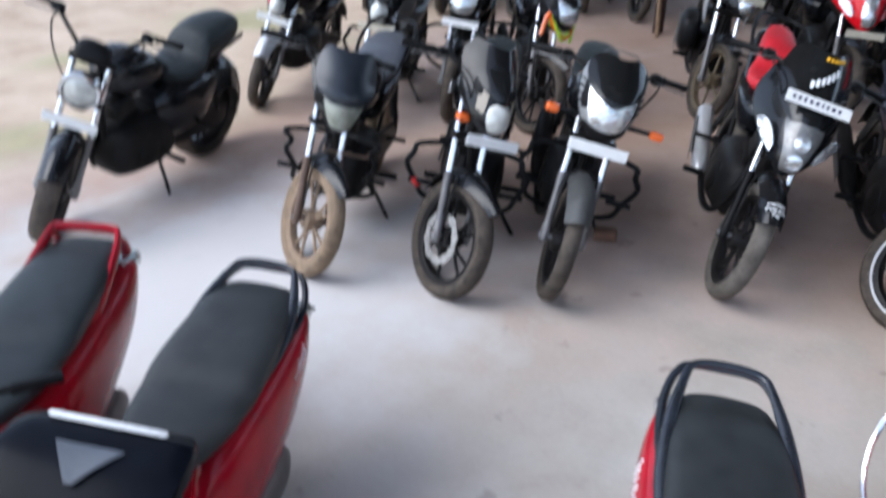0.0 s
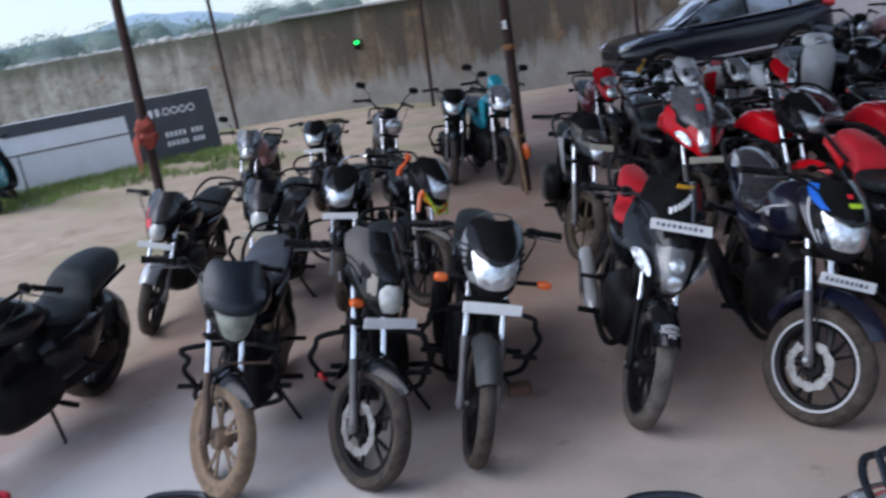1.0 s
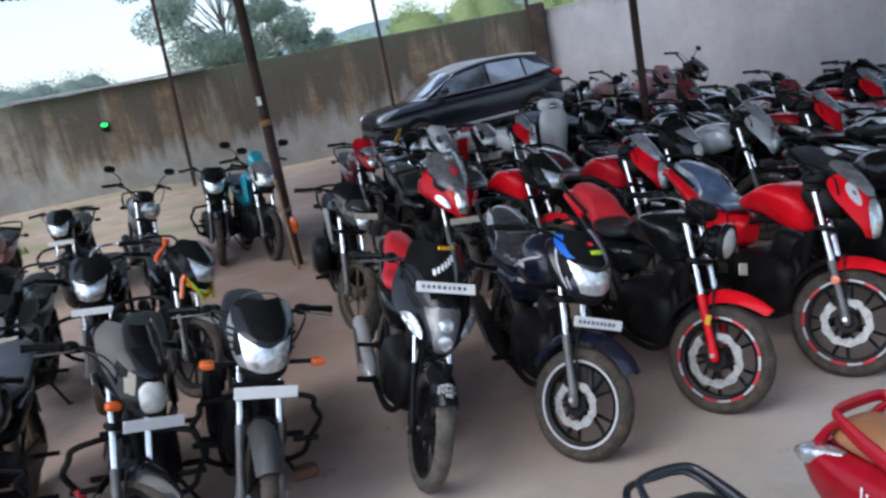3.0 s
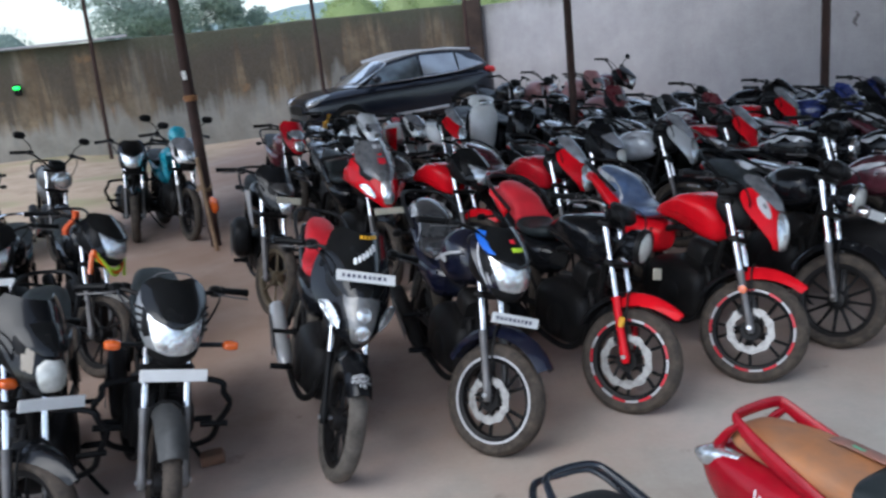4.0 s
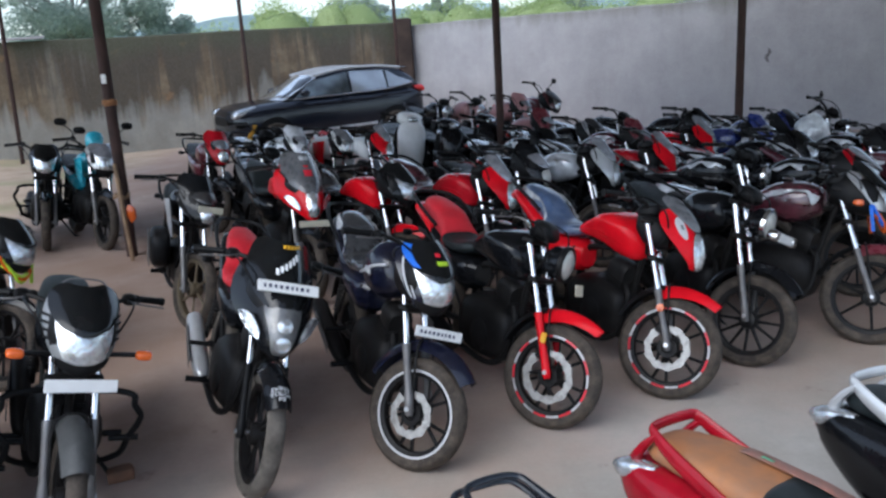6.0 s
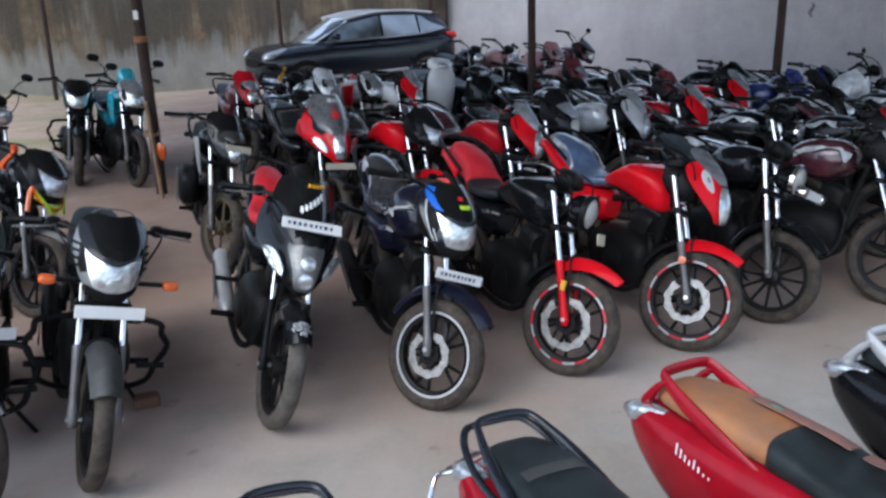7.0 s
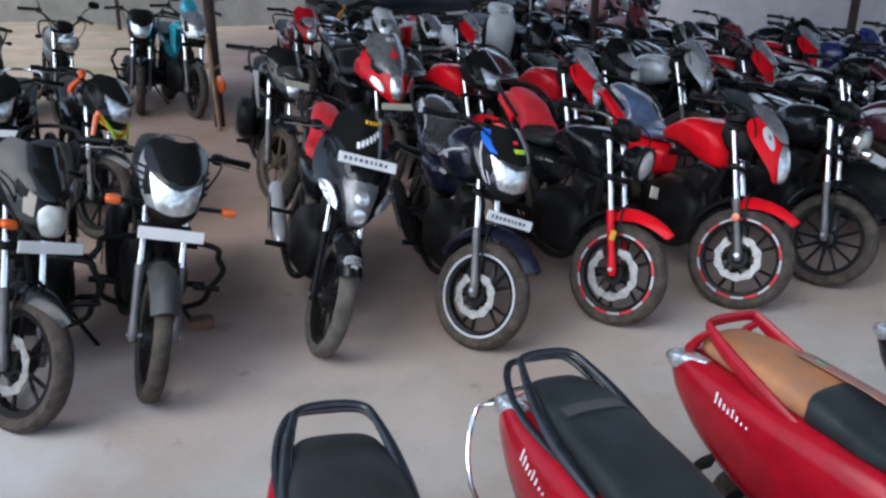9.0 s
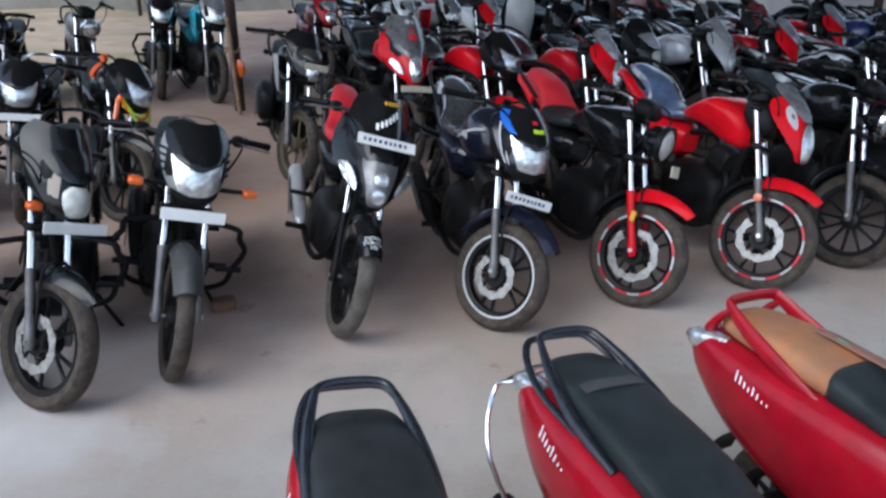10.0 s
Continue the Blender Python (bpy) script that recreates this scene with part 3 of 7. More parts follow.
        part("visor", style + str(o.get("vis", 1.0)), lambda g: shell(g, squat(VISOR_ROWS[style], o.get("vis", 1.0), 0.96), dip=0.0), o.get("visor", M_VISOR), root, m=S)
    elif style == "vee":
        part("cowl_back", style, lambda g: g.loft([(-0.32, 0.88, 1.02, 0.08, 3), (-0.24, 0.82, 1.06, 0.12, 3), (-0.10, 0.80, 1.02, 0.13, 2.8), (-0.05, 0.83, 0.97, 0.10, 2.6)], seg=18), M_BLACKP, root, m=S)
        part("headlight_cowl", style, lambda g: shell(g, [(0.755, 0.010, 0.03, 0.02), (0.80, 0.016, 0.075, 0.05), (0.88, 0.006, 0.125, 0.10), (0.96, -0.035, 0.155, 0.14), (1.02, -0.085, 0.150, 0.14), (1.05, -0.115, 0.11, 0.10)], p=1.5), body, root, m=S)
        part("headlight", style, lambda g: shell(g, [(0.785, 0.028, 0.040, 0.012), (0.805, 0.036, 0.060, 0.025), (0.855, 0.040, 0.084, 0.045), (0.90, 0.030, 0.100, 0.065), (0.925, 0.020, 0.104, 0.075)], p=1.8, dip=0.02), lens, root, m=S)
        part("visor", style + str(o.get("vis", 1.0)), lambda g: shell(g, squat(VISOR_ROWS[style], o.get("vis", 1.0), 0.96), p=2.0, dip=0.0), o.get("visor", M_VISOR), root, m=S)
    elif style == "narrow":
        part("cowl_back", style, lambda g: g.loft([(-0.34, 0.88, 1.04, 0.08, 3), (-0.26, 0.82, 1.08, 0.115, 3), (-0.12, 0.79, 1.03, 0.115, 2.8), (-0.05, 0.82, 0.95, 0.08, 2.6)], seg=18), M_BLACKP, root, m=S)
        part("headlight_cowl", style, lambda g: shell(g, [(0.77, 0.0, 0.045, 0.03), (0.81, 0.018, 0.085, 0.07), (0.89, 0.005, 0.125, 0.13), (0.98, -0.05, 0.148, 0.17), (1.06, -0.115, 0.142, 0.17), (1.12, -0.17, 0.10, 0.11)]), body, root, m=S)
        part("headlight", style, lambda g: shell(g, [(0.795, 0.024, 0.022, 0.01), (0.812, 0.040, 0.044, 0.02), (0.855, 0.042, 0.059, 0.035), (0.895, 0.030, 0.056, 0.04), (0.922, 0.014, 0.030, 0.02)], dip=-0.01), lens, root, m=S)
        part("visor", style + str(o.get("vis", 1.0)), lambda g: shell(g, squat(VISOR_ROWS[style], o.get("vis", 1.0), 0.96), dip=-0.01), o.get("visor", M_VISOR), root, m=S)
        if o.get("vis", 1.0) > 0.95:
            part("visor_edge", style, lambda g: g.tube([(-0.075, 0.092, 0.975), (-0.165, 0.110, 1.035), (-0.245, 0.113, 1.092), (-0.275, 0.098, 1.142), (-0.262, 0.066, 1.162), (-0.215, 0.03, 1.170), (-0.204, 0, 1.171), (-0.215, -0.03, 1.170), (-0.262, -0.066, 1.162), (-0.275, -0.098, 1.142), (-0.245, -0.113, 1.092), (-0.165, -0.110, 1.035), (-0.075, -0.092, 0.975)], 0.004, seg=6), M_ALU, root, m=S)
    elif style == "half":
        part("cowl_back", style, lambda g: g.loft([(-0.46, 0.74, 0.92, 0.12, 3), (-0.36, 0.70, 1.0, 0.165, 2.8, 0.1), (-0.20, 0.68, 1.02, 0.15, 2.6, 0.2), (-0.08, 0.70, 0.96, 0.11, 2.4, 0.25), (-0.01, 0.74, 0.86, 0.06, 2.3)], seg=20), M_BLACKP, root, m=S)
        part("headlight_cowl", style, lambda g: shell(g, [(0.675, 0.045, 0.035, 0.02), (0.72, 0.062, 0.09, 0.08), (0.78, 0.055, 0.155, 0.19), (0.85, 0.025, 0.200, 0.29), (0.93, -0.025, 0.200, 0.31), (1.02, -0.09, 0.172, 0.27), (1.08, -0.14, 0.14, 0.2)], nu=18), body, root, m=S)
        if o.get("bowls"):
            part("headlight", "wide", lambda g: shell(g, [(0.70, 0.066, 0.028, 0.01), (0.722, 0.082, 0.044, 0.02), (0.775, 0.085, 0.056, 0.03), (0.83, 0.065, 0.072, 0.045), (0.875, 0.036, 0.086, 0.065), (0.905, 0.016, 0.082, 0.07)]), lens, root, m=S)
        else:
            part("headlight", style, lambda g: shell(g, [(0.70, 0.066, 0.025, 0.01), (0.722, 0.082, 0.042, 0.02), (0.775, 0.085, 0.052, 0.03), (0.83, 0.065, 0.052, 0.035), (0.875, 0.036, 0.042, 0.03), (0.892, 0.022, 0.025, 0.015)]), lens, root, m=S)
        if o.get("bowls"):
            for k, (bx, bz, br, bt) in enumerate(((0.068, 0.838, 0.035, -24), (0.090, 0.757, 0.036, 2))):
                part("lamp_bowl", k, lambda g: lamp_bowl(g, bx, bz, br, bt), M_LENS, root, "round clear lamp", m=S)
        for s in (1, -1):
            part("side_lamp", s, lambda g: g.sheet(lambda u, v: (0.012 + 0.006 * math.sin(math.pi * u) - 0.10 * u - 0.012 * v, s * (0.095 + 0.095 * u), 0.755 + 0.085 * u + (0.075 * math.sin(math.pi * min(1, 0.12 + 0.88 * u)) ** 0.8) * (v - 0.25)), 10, 5, 0.012), M_LENS, root, m=S)
        part("visor", style + str(o.get("vis", 1.0)), lambda g: shell(g, squat(VISOR_ROWS[style], o.get("vis", 1.0), 0.93)), o.get("visor", M_VISOR), root, m=S)
    elif style == "wing":
        part("cowl_back", style, lambda g: g.loft([(-0.34, 0.88, 1.03, 0.08, 3), (-0.28, 0.82, 1.0, 0.09, 3), (-0.20, 0.80, 0.98, 0.085, 2.8), (-0.14, 0.82, 0.94, 0.06, 2.6)], seg=18), M_BLACKP, root, m=S)
        part("headlight_cowl", style, lambda g: shell(g, WING_ROWS, thick=0.007), body, root, m=S)
        part("headlight", style, lambda g: shell(g, [(0.735, 0.040, 0.025, 0.01), (0.76, 0.058, 0.055, 0.03), (0.83, 0.058, 0.068, 0.05), (0.90, 0.030, 0.055, 0.04), (0.935, 0.004, 0.025, 0.02)]), lens, root, m=S)
        for s in ((1, -1) if o.get("badge") else ()):
            badge = part("cowl_badge", s, lambda g: oval_patch(g, WING_ROWS, 0.5 + s * 0.31, 0.66, 0.065, 0.15), M_TAPEW, root, m=S)
            part("badge_dot", s, lambda g: oval_patch(g, WING_ROWS, 0.5 + s * 0.31, 0.66, 0.02, 0.035, lift=0.010), M_GREY, badge)
        part("visor", style + str(o.get("vis", 1.0)), lambda g: shell(g, squat(VISOR_ROWS[style], o.get("vis", 1.0), 1.0)), o.get("visor", M_VISOR_DUSTY), root, m=S)
    else:
        part("headlight_cowl", "round", lambda g: g.lathe([(0.0, 0.12), (0.05, 0.115), (0.085, 0.07), (0.095, 0.0), (0.088, -0.01), (0.0, -0.01)], seg=24, closed=False, m=Matrix.Translation((-0.08, 0, 0.86)) @ Matrix.Rotation(radians(90), 4, "Z")), body, root, m=S)
        part("headlight", "round", lambda g: g.lathe([(0.0, -0.035), (0.05, -0.03), (0.082, -0.012), (0.086, -0.004), (0.0, -0.004)], seg=24, closed=False, m=Matrix.Translation((-0.08, 0, 0.86)) @ Matrix.Rotation(radians(90), 4, "Z")), lens, root, m=S)
        part("headlight_bezel", "round", lambda g: g.lathe([(0.083, -0.02), (0.097, -0.016), (0.100, 0.006), (0.092, 0.012)], seg=24, m=Matrix.Translation((-0.08, 0, 0.86)) @ Matrix.Rotation(radians(90), 4, "Z")), o.get("bezel", M_CHROME), root, m=S)
        part("instrument", "round", lambda g: g.loft([(-0.30, 0.98, 1.0, 0.03, 2.4), (-0.27, 0.96, 1.06, 0.08, 2.6), (-0.20, 0.95, 1.05, 0.085, 2.6), (-0.17, 0.97, 1.0, 0.05, 2.4)], seg=14), M_BLACKP, root, m=S)
    if style in ("bikini", "vee", "narrow", "half", "wing"):
        part("instrument", "dash", lambda g: g.loft([(-0.36, 0.97, 1.0, 0.05, 2.4), (-0.33, 0.955, 1.035, 0.10, 3), (-0.25, 0.97, 1.05, 0.10, 3), (-0.22, 0.98, 1.02, 0.06, 2.4)], seg=14), M_BLACKP, root, m=S)
    if o.get("indicators", True):
        iz, ix, iw = o.get("ind", (0.86, -0.16, 0.20))
        for s in o.get("ind_sides", (1, -1)):
            ind = part("indicator", (s, iz, ix, iw), lambda g: g.loft([(ix - 0.025, iz - 0.012, iz + 0.012, 0.022, 2.6), (ix, iz - 0.020, iz + 0.020, 0.034, 3.2), (ix + 0.028, iz - 0.017, iz + 0.017, 0.030, 3), (ix + 0.035, iz - 0.008, iz + 0.008, 0.018, 2.4)], y=s * iw, seg=12), o.get("ind_mat", M_ORANGE), root, m=S)
            part("indicator_stalk", (s, iz, ix, iw), lambda g: g.tube([(ix, s * (iw - 0.03), iz), (ix - 0.03, s * 0.09, iz - 0.01)], 0.011, seg=6, sub=1), M_BLACKP, ind)
    pl = o.get("plate")
    if pl:
        px, pz, pw, ph, tilt = pl[:5]
        pm = S @ Matrix.Translation((px, 0, pz)) @ Matrix.Rotation(radians(tilt), 4, "Y") @ Matrix.Rotation(radians(o.get("plate_roll", 0)), 4, "X")
        plate = part("number_plate", (pw, ph), lambda g: g.box((0, 0, 0), (0.006, pw, ph), None, 0.003), o.get("plate_mat", M_PLATE), root, "white number plate", m=pm)
        if o.get("plate_ink", False):
            rnd, at = random.Random(3), -0.41 * pw
            for k in range(9):
                wide = pw * rnd.uniform(0.045, 0.075)
                part("plate_mark", (pw, k), lambda g: g.box((0.004, at + wide / 2, 0), (0.002, wide * 0.8, ph * 0.32), None, 0.0005), M_INK, plate)
                at += wide + pw * 0.03


def film_edge(g, pts, s, seed):
    """A ragged, crumpled edge of loose plastic film along a line, pale to imitate its highlights."""
    line = spline(pts, 6)
    n = len(line) - 1
    def fn(u, v):
        k = min(n - 1, int(u * n))
        px, py, pz = line[k] + (line[k + 1] - line[k]) * (u * n - k)
        w = 0.012 + 0.065 * max(0.0, noise.noise(Vector((4.5 * u, seed * 7.3, s))) + 0.2)
        d = noise.noise_vector(Vector((10 * u, 2.5 * v, seed * 3.1 + s))) * 0.010
        return (px + d.x, s * (py + 0.006 + 0.35 * w * v) + d.y, pz - w * v + d.z)
    return g.sheet(fn, 44, 3, 0.0015)


FILM_SEAT = [(-1.12, 0.135, 0.815), (-1.20, 0.125, 0.84), (-1.36, 0.125, 0.86), (-1.50, 0.10, 0.875), (-1.57, 0.05, 0.87)]
FILM_STEP = [(-1.12, 0.125, 0.83), (-1.19, 0.104, 0.90), (-1.28, 0.098, 0.945), (-1.42, 0.088, 0.975), (-1.52, 0.060, 0.985)]
FILM_TANK = [(-0.36, 0.075, 0.90), (-0.42, 0.125, 0.93), (-0.54, 0.150, 0.93), (-0.68, 0.138, 0.89), (-0.82, 0.095, 0.84)]


def motorcycle(x, y, heading, label, steer=0.0, lean=8.0, group="parked motorcycles", name="motorcycle", **o):
    """A standing motorcycle; x, y is where its front tyre meets the ground, heading the way its nose points."""
    KIND[0] = "motorcycle"
    S = steering(steer)
    R = o.get("R", 0.292)
    # the turned wheel lifts a little: nod the machine about its rear tyre until both touch the ground
    tip = Matrix.Rotation(radians(-lean), 4, "X")
    hub, axle = tip @ (S @ Vector((0, 0, R))), tip.to_3x3() @ (S.to_3x3() @ Vector((0, 1, 0)))
    down = Vector((0, 0, -1)) - axle * axle.dot(Vector((0, 0, -1)))
    nod = (hub + down.normalized() * R).z / 1.27
    tip = Matrix.Translation((-1.27, 0, 0)) @ Matrix.Rotation(nod, 4, "Y") @ Matrix.Translation((1.27, 0, 0)) @ tip
    root = thing(name, pose(x, y, 0.0, 0, 0, heading) @ tip @ Matrix.Scale(o.get("size", 1.0), 4), label, "motorcycle", group)
    o.setdefault("steer", steer)
    tank, side, seat = o.get("tank", M_BLACK), o.get("side", o.get("tank", M_BLACK)), o.get("seat", M_SEAT)
    wheel(root, "front_wheel", 0, R, R, o.get("fw", 0.042), R - 0.07, o.get("spokes", ("alloy", 5, True)), o.get("tyre"), o.get("rim"), o.get("disc", 0.0), o.get("tape", ""), S, ring=o.get("ring", 0.0))
    wheel(root, "rear_wheel", -1.27, R, R, o.get("rw", 0.05), R - 0.07, o.get("spokes", ("alloy", 5, True)), o.get("tyre"), o.get("rim"), 0.0, "")
    front_end(root, o, S)
    cruiser = o.get("cruiser", False)
    if cruiser:
        part("fuel_tank", "c", lambda g: g.loft([(-0.32, 0.80, 0.87, 0.05, 2.2), (-0.38, 0.73, 0.93, 0.11, 2.4), (-0.50, 0.70, 0.96, 0.155, 2.4), (-0.66, 0.71, 0.90, 0.14, 2.4), (-0.80, 0.72, 0.80, 0.08, 2.2)], seg=20), tank, root)
        part("seat", "c", lambda g: g.loft([(-0.78, 0.68, 0.74, 0.08, 2.6), (-0.88, 0.66, 0.73, 0.15, 2.8), (-1.05, 0.66, 0.76, 0.16, 2.8), (-1.12, 0.70, 0.89, 0.145, 2.8), (-1.30, 0.75, 0.93, 0.14, 2.8), (-1.45, 0.78, 0.93, 0.11, 2.6), (-1.52, 0.83, 0.90, 0.05, 2.4)], seg=18), seat, root)
        part("side_panel", "c", lambda g: g.loft([(-0.66, 0.42, 0.62, 0.12, 3), (-0.78, 0.34, 0.70, 0.19, 3), (-1.0, 0.34, 0.70, 0.20, 3), (-1.2, 0.42, 0.66, 0.15, 3)], seg=16), side, root)
        part("rear_fender", "c", lambda g: arc_fender(g, -1.27, R, 0.40, 20, 198, 0.165, 0.18), tank, root)
    else:
        if o.get("wedge"):
            part("fuel_tank", "wedge", lambda g: g.loft([(-0.28, 0.74, 0.84, 0.05, 3), (-0.31, 0.715, 0.90, 0.10, 3.4, 0.1), (-0.39, 0.72, 0.95, 0.142, 3.8, 0.16), (-0.52, 0.755, 0.965, 0.152, 4, 0.18), (-0.64, 0.775, 0.925, 0.134, 3.8, 0.12), (-0.78, 0.78, 0.860, 0.100, 3.2), (-0.87, 0.78, 0.815, 0.05, 2.6)], seg=28), tank, root)
            for s in (1, -1):
                part("tank_crease", s, lambda g: g.tube([(-0.33, s * 0.122, 0.80), (-0.45, s * 0.158, 0.835), (-0.62, s * 0.143, 0.84), (-0.80, s * 0.092, 0.82)], 0.003, seg=5), tank, root)
        else:
            part("fuel_tank", o.get("tank_style", -1), lambda g: g.loft([(-0.35, 0.79, 0.87, 0.05, 2.2), (-0.40, 0.75, 0.96, 0.115, 2.6), (-0.53, 0.70, 1.0 + 0.02 * o.get("tank_style", -1), 0.155, 2.5), (-0.68, 0.71, 0.95, 0.14, 2.5), (-0.82, 0.73, 0.85, 0.10, 2.4), (-0.87, 0.75, 0.81, 0.05, 2.2)], seg=20), tank, root)
        part("fuel_cap", 0, lambda g: g.lathe([(0.0, 0.012), (0.035, 0.01), (0.04, 0.0), (0.0, -0.004)], seg=14, closed=False, m=pose(-0.60, 0, 0.985, 84, 0, 0)), M_CHROME, root)
        raised = o.get("stepped", bool(o.get("wedge")) or o.get("face") == "half")
        up = 0.09 if raised else 0.0
        if raised:
            part("seat", "stepped", lambda g: g.loft(STEPPED_SEAT, seg=20), seat, root)
        else:
            part("seat", 0, lambda g: g.loft([(-0.80, 0.775, 0.815, 0.06, 2.4), (-0.87, 0.745, 0.825, 0.11, 3), (-1.03, 0.735, 0.805, 0.135, 3), (-1.16, 0.75, 0.835, 0.14, 3), (-1.34, 0.78, 0.87, 0.13, 3), (-1.50, 0.81, 0.885, 0.10, 2.8), (-1.56, 0.83, 0.865, 0.05, 2.4)], seg=18), seat, root)
        part("side_panel", 0, lambda g: g.loft([(-0.80, 0.56, 0.70, 0.06, 2.6), (-0.88, 0.52, 0.73, 0.12, 2.8, 0.1), (-1.05, 0.56, 0.735, 0.14, 2.6, 0.1), (-1.25, 0.64, 0.77, 0.13, 2.6, 0.1)], seg=16), side, root)
        part("tail_cowl", up, lambda g: g.loft([(-1.14, 0.64, 0.77, 0.115, 2.6), (-1.22, 0.66, 0.77 + 0.5 * up, 0.125, 2.6), (-1.40, 0.72 + 0.6 * up, 0.81 + up, 0.12, 2.6), (-1.58, 0.78 + up, 0.85 + up, 0.095, 2.4), (-1.68, 0.81 + up, 0.845 + up, 0.05, 2.2)], seg=16), side, root)
        part("rear_fender", 0, lambda g: arc_fender(g, -1.27, R, 0.385, 78, 168, 0.075, 0.05, 0.05), M_BLACKP, root)
        if o.get("rail", 0) is not None:
            part("grab_rail", up, lambda g: g.tube([(-1.18, 0.15, 0.78), (-1.35, 0.165, 0.86), (-1.55, 0.14, 0.92), (-1.66, 0.06, 0.925), (-1.66, -0.06, 0.925), (-1.55, -0.14, 0.92), (-1.35, -0.165, 0.86), (-1.18, -0.15, 0.78)], 0.012), o.get("rail_mat", M_BLACKP), root, m=pose(0, 0, up))
        if o.get("shroud"):
            for s in (1, -1):
                part("tank_shroud", (s, o.get("shroud")), lambda g: g.sheet(lambda u, v: (-0.26 - 0.36 * u - 0.05 * v, s * (0.10 + 0.09 * math.sin(math.pi * (0.25 + 0.6 * u)) * (1 - 0.35 * v)), 0.93 - 0.05 * u - (0.30 - 0.22 * u) * v), 10, 6, 0.006), o.get("shroud_mat", tank), root)
    if o.get("stripes"):
        for s in (1, -1):
            part("decal_stripe", s, lambda g: g.tube([(-0.36, s * 0.108, 0.93), (-0.46, s * 0.147, 0.90), (-0.60, s * 0.155, 0.84), (-0.76, s * 0.122, 0.79)], 0.008, seg=6), M_TAPEW, root)
    if not cruiser:
        part("tail_light", 0, lambda g: g.loft([(-1.66, 0.77, 0.83, 0.055, 2.6), (-1.70, 0.775, 0.825, 0.05, 2.6), (-1.715, 0.79, 0.81, 0.03, 2)], seg=12), M_REDLENS, root, m=pose(0, 0, up))
    part("engine", 0, lambda g: g.loft([(-0.335, 0.30, 0.42, 0.07, 2.6), (-0.39, 0.22, 0.52, 0.125, 3), (-0.58, 0.19, 0.56, 0.16, 3), (-0.76, 0.20, 0.54, 0.155, 3), (-0.88, 0.26, 0.48, 0.10, 2.6)], seg=18).lathe([(0.0, 0.165), (0.06, 0.165), (0.095, 0.15), (0.10, 0.12), (0.10, -0.12), (0.095, -0.15), (0.06, -0.165), (0.0, -0.165)], (-0.56, 0, 0.35), seg=18, closed=False), M_ENGINE, root)

    cm = Matrix.Translation((-0.48, 0, 0.49)) @ Matrix.Rotation(radians(12), 4, "Y")
    cyl = part("cylinder", 0, lambda g: g.loft([(-0.075, -0.03, 0.15, 0.055, 4), (-0.065, -0.03, 0.20, 0.07, 4), (0.065, -0.03, 0.20, 0.07, 4), (0.075, -0.03, 0.15, 0.055, 4)], seg=16), o.get("cyl", M_ENGINE), root, m=cm)
    for i in range(6):
        part("cooling_fin", 0, lambda g: g.box((0, 0, 0), (0.18, 0.165, 0.008), None, 0.003), o.get("cyl", M_ENGINE), cyl, m=pose(0, 0, 0.018 * i))
    part("exhaust_pipe", 0, lambda g: g.tube([(-0.40, -0.03, 0.56), (-0.335, -0.05, 0.47), (-0.36, -0.085, 0.27), (-0.50, -0.13, 0.20), (-0.85, -0.16, 0.24)], 0.018), M_ENGINE, root)
    part("muffler", 0, lambda g: g.tube([(-0.83, -0.165, 0.235, 0.022), (-0.90, -0.17, 0.25, 0.045), (-1.15, -0.18, 0.32, 0.052), (-1.42, -0.185, 0.39, 0.05), (-1.45, -0.185, 0.40, 0.03)], 0.05, seg=14), o.get("muffler", M_ENGINE), root)
    part("heat_shield", 0, lambda g: g.sheet(lambda u, v: (-0.95 - 0.36 * u, -0.235 - 0.006 * math.sin(math.pi * v), 0.245 + 0.095 * u + 0.055 * v), 6, 3, 0.004), M_ALU, root)
    part("frame", 0, lambda g: g.tube([(-0.27, 0, 0.86), (-0.33, 0, 0.62), (-0.40, 0, 0.34), (-0.55, 0, 0.20)], 0.019).tube([(-0.28, 0, 0.84), (-0.55, 0, 0.74), (-0.85, 0, 0.66), (-0.88, 0, 0.36)], 0.02).tube([(-0.84, 0.085, 0.68), (-1.2, 0.10, 0.73), (-1.55, 0.08, 0.78)], 0.013).tube([(-0.84, -0.085, 0.68), (-1.2, -0.10, 0.73), (-1.55, -0.08, 0.78)], 0.013).tube([(-0.86, 0.09, 0.40), (-1.18, 0.10, 0.70)], 0.012, sub=1).tube([(-0.86, -0.09, 0.40), (-1.18, -0.10, 0.70)], 0.012, sub=1), M_ENGINE, root)
    part("swingarm", 0, lambda g: g.tube([(-0.80, 0.085, 0.34), (-1.29, 0.085, 0.30)], 0.019, sub=1).tube([(-0.80, -0.085, 0.34), (-1.29, -0.085, 0.30)], 0.019, sub=1).tube([(-1.27, -0.11, 0.30), (-1.27, 0.11, 0.30)], 0.014, sub=1), M_ENGINE, root)
    part("chain_cover", 0, lambda g: g.loft([(-0.80, 0.28, 0.46, 0.008, 3), (-0.84, 0.27, 0.47, 0.016, 4), (-1.25, 0.24, 0.39, 0.016, 4), (-1.36, 0.26, 0.36, 0.010, 3)], y=0.115, seg=12), M_BLACKP, root)
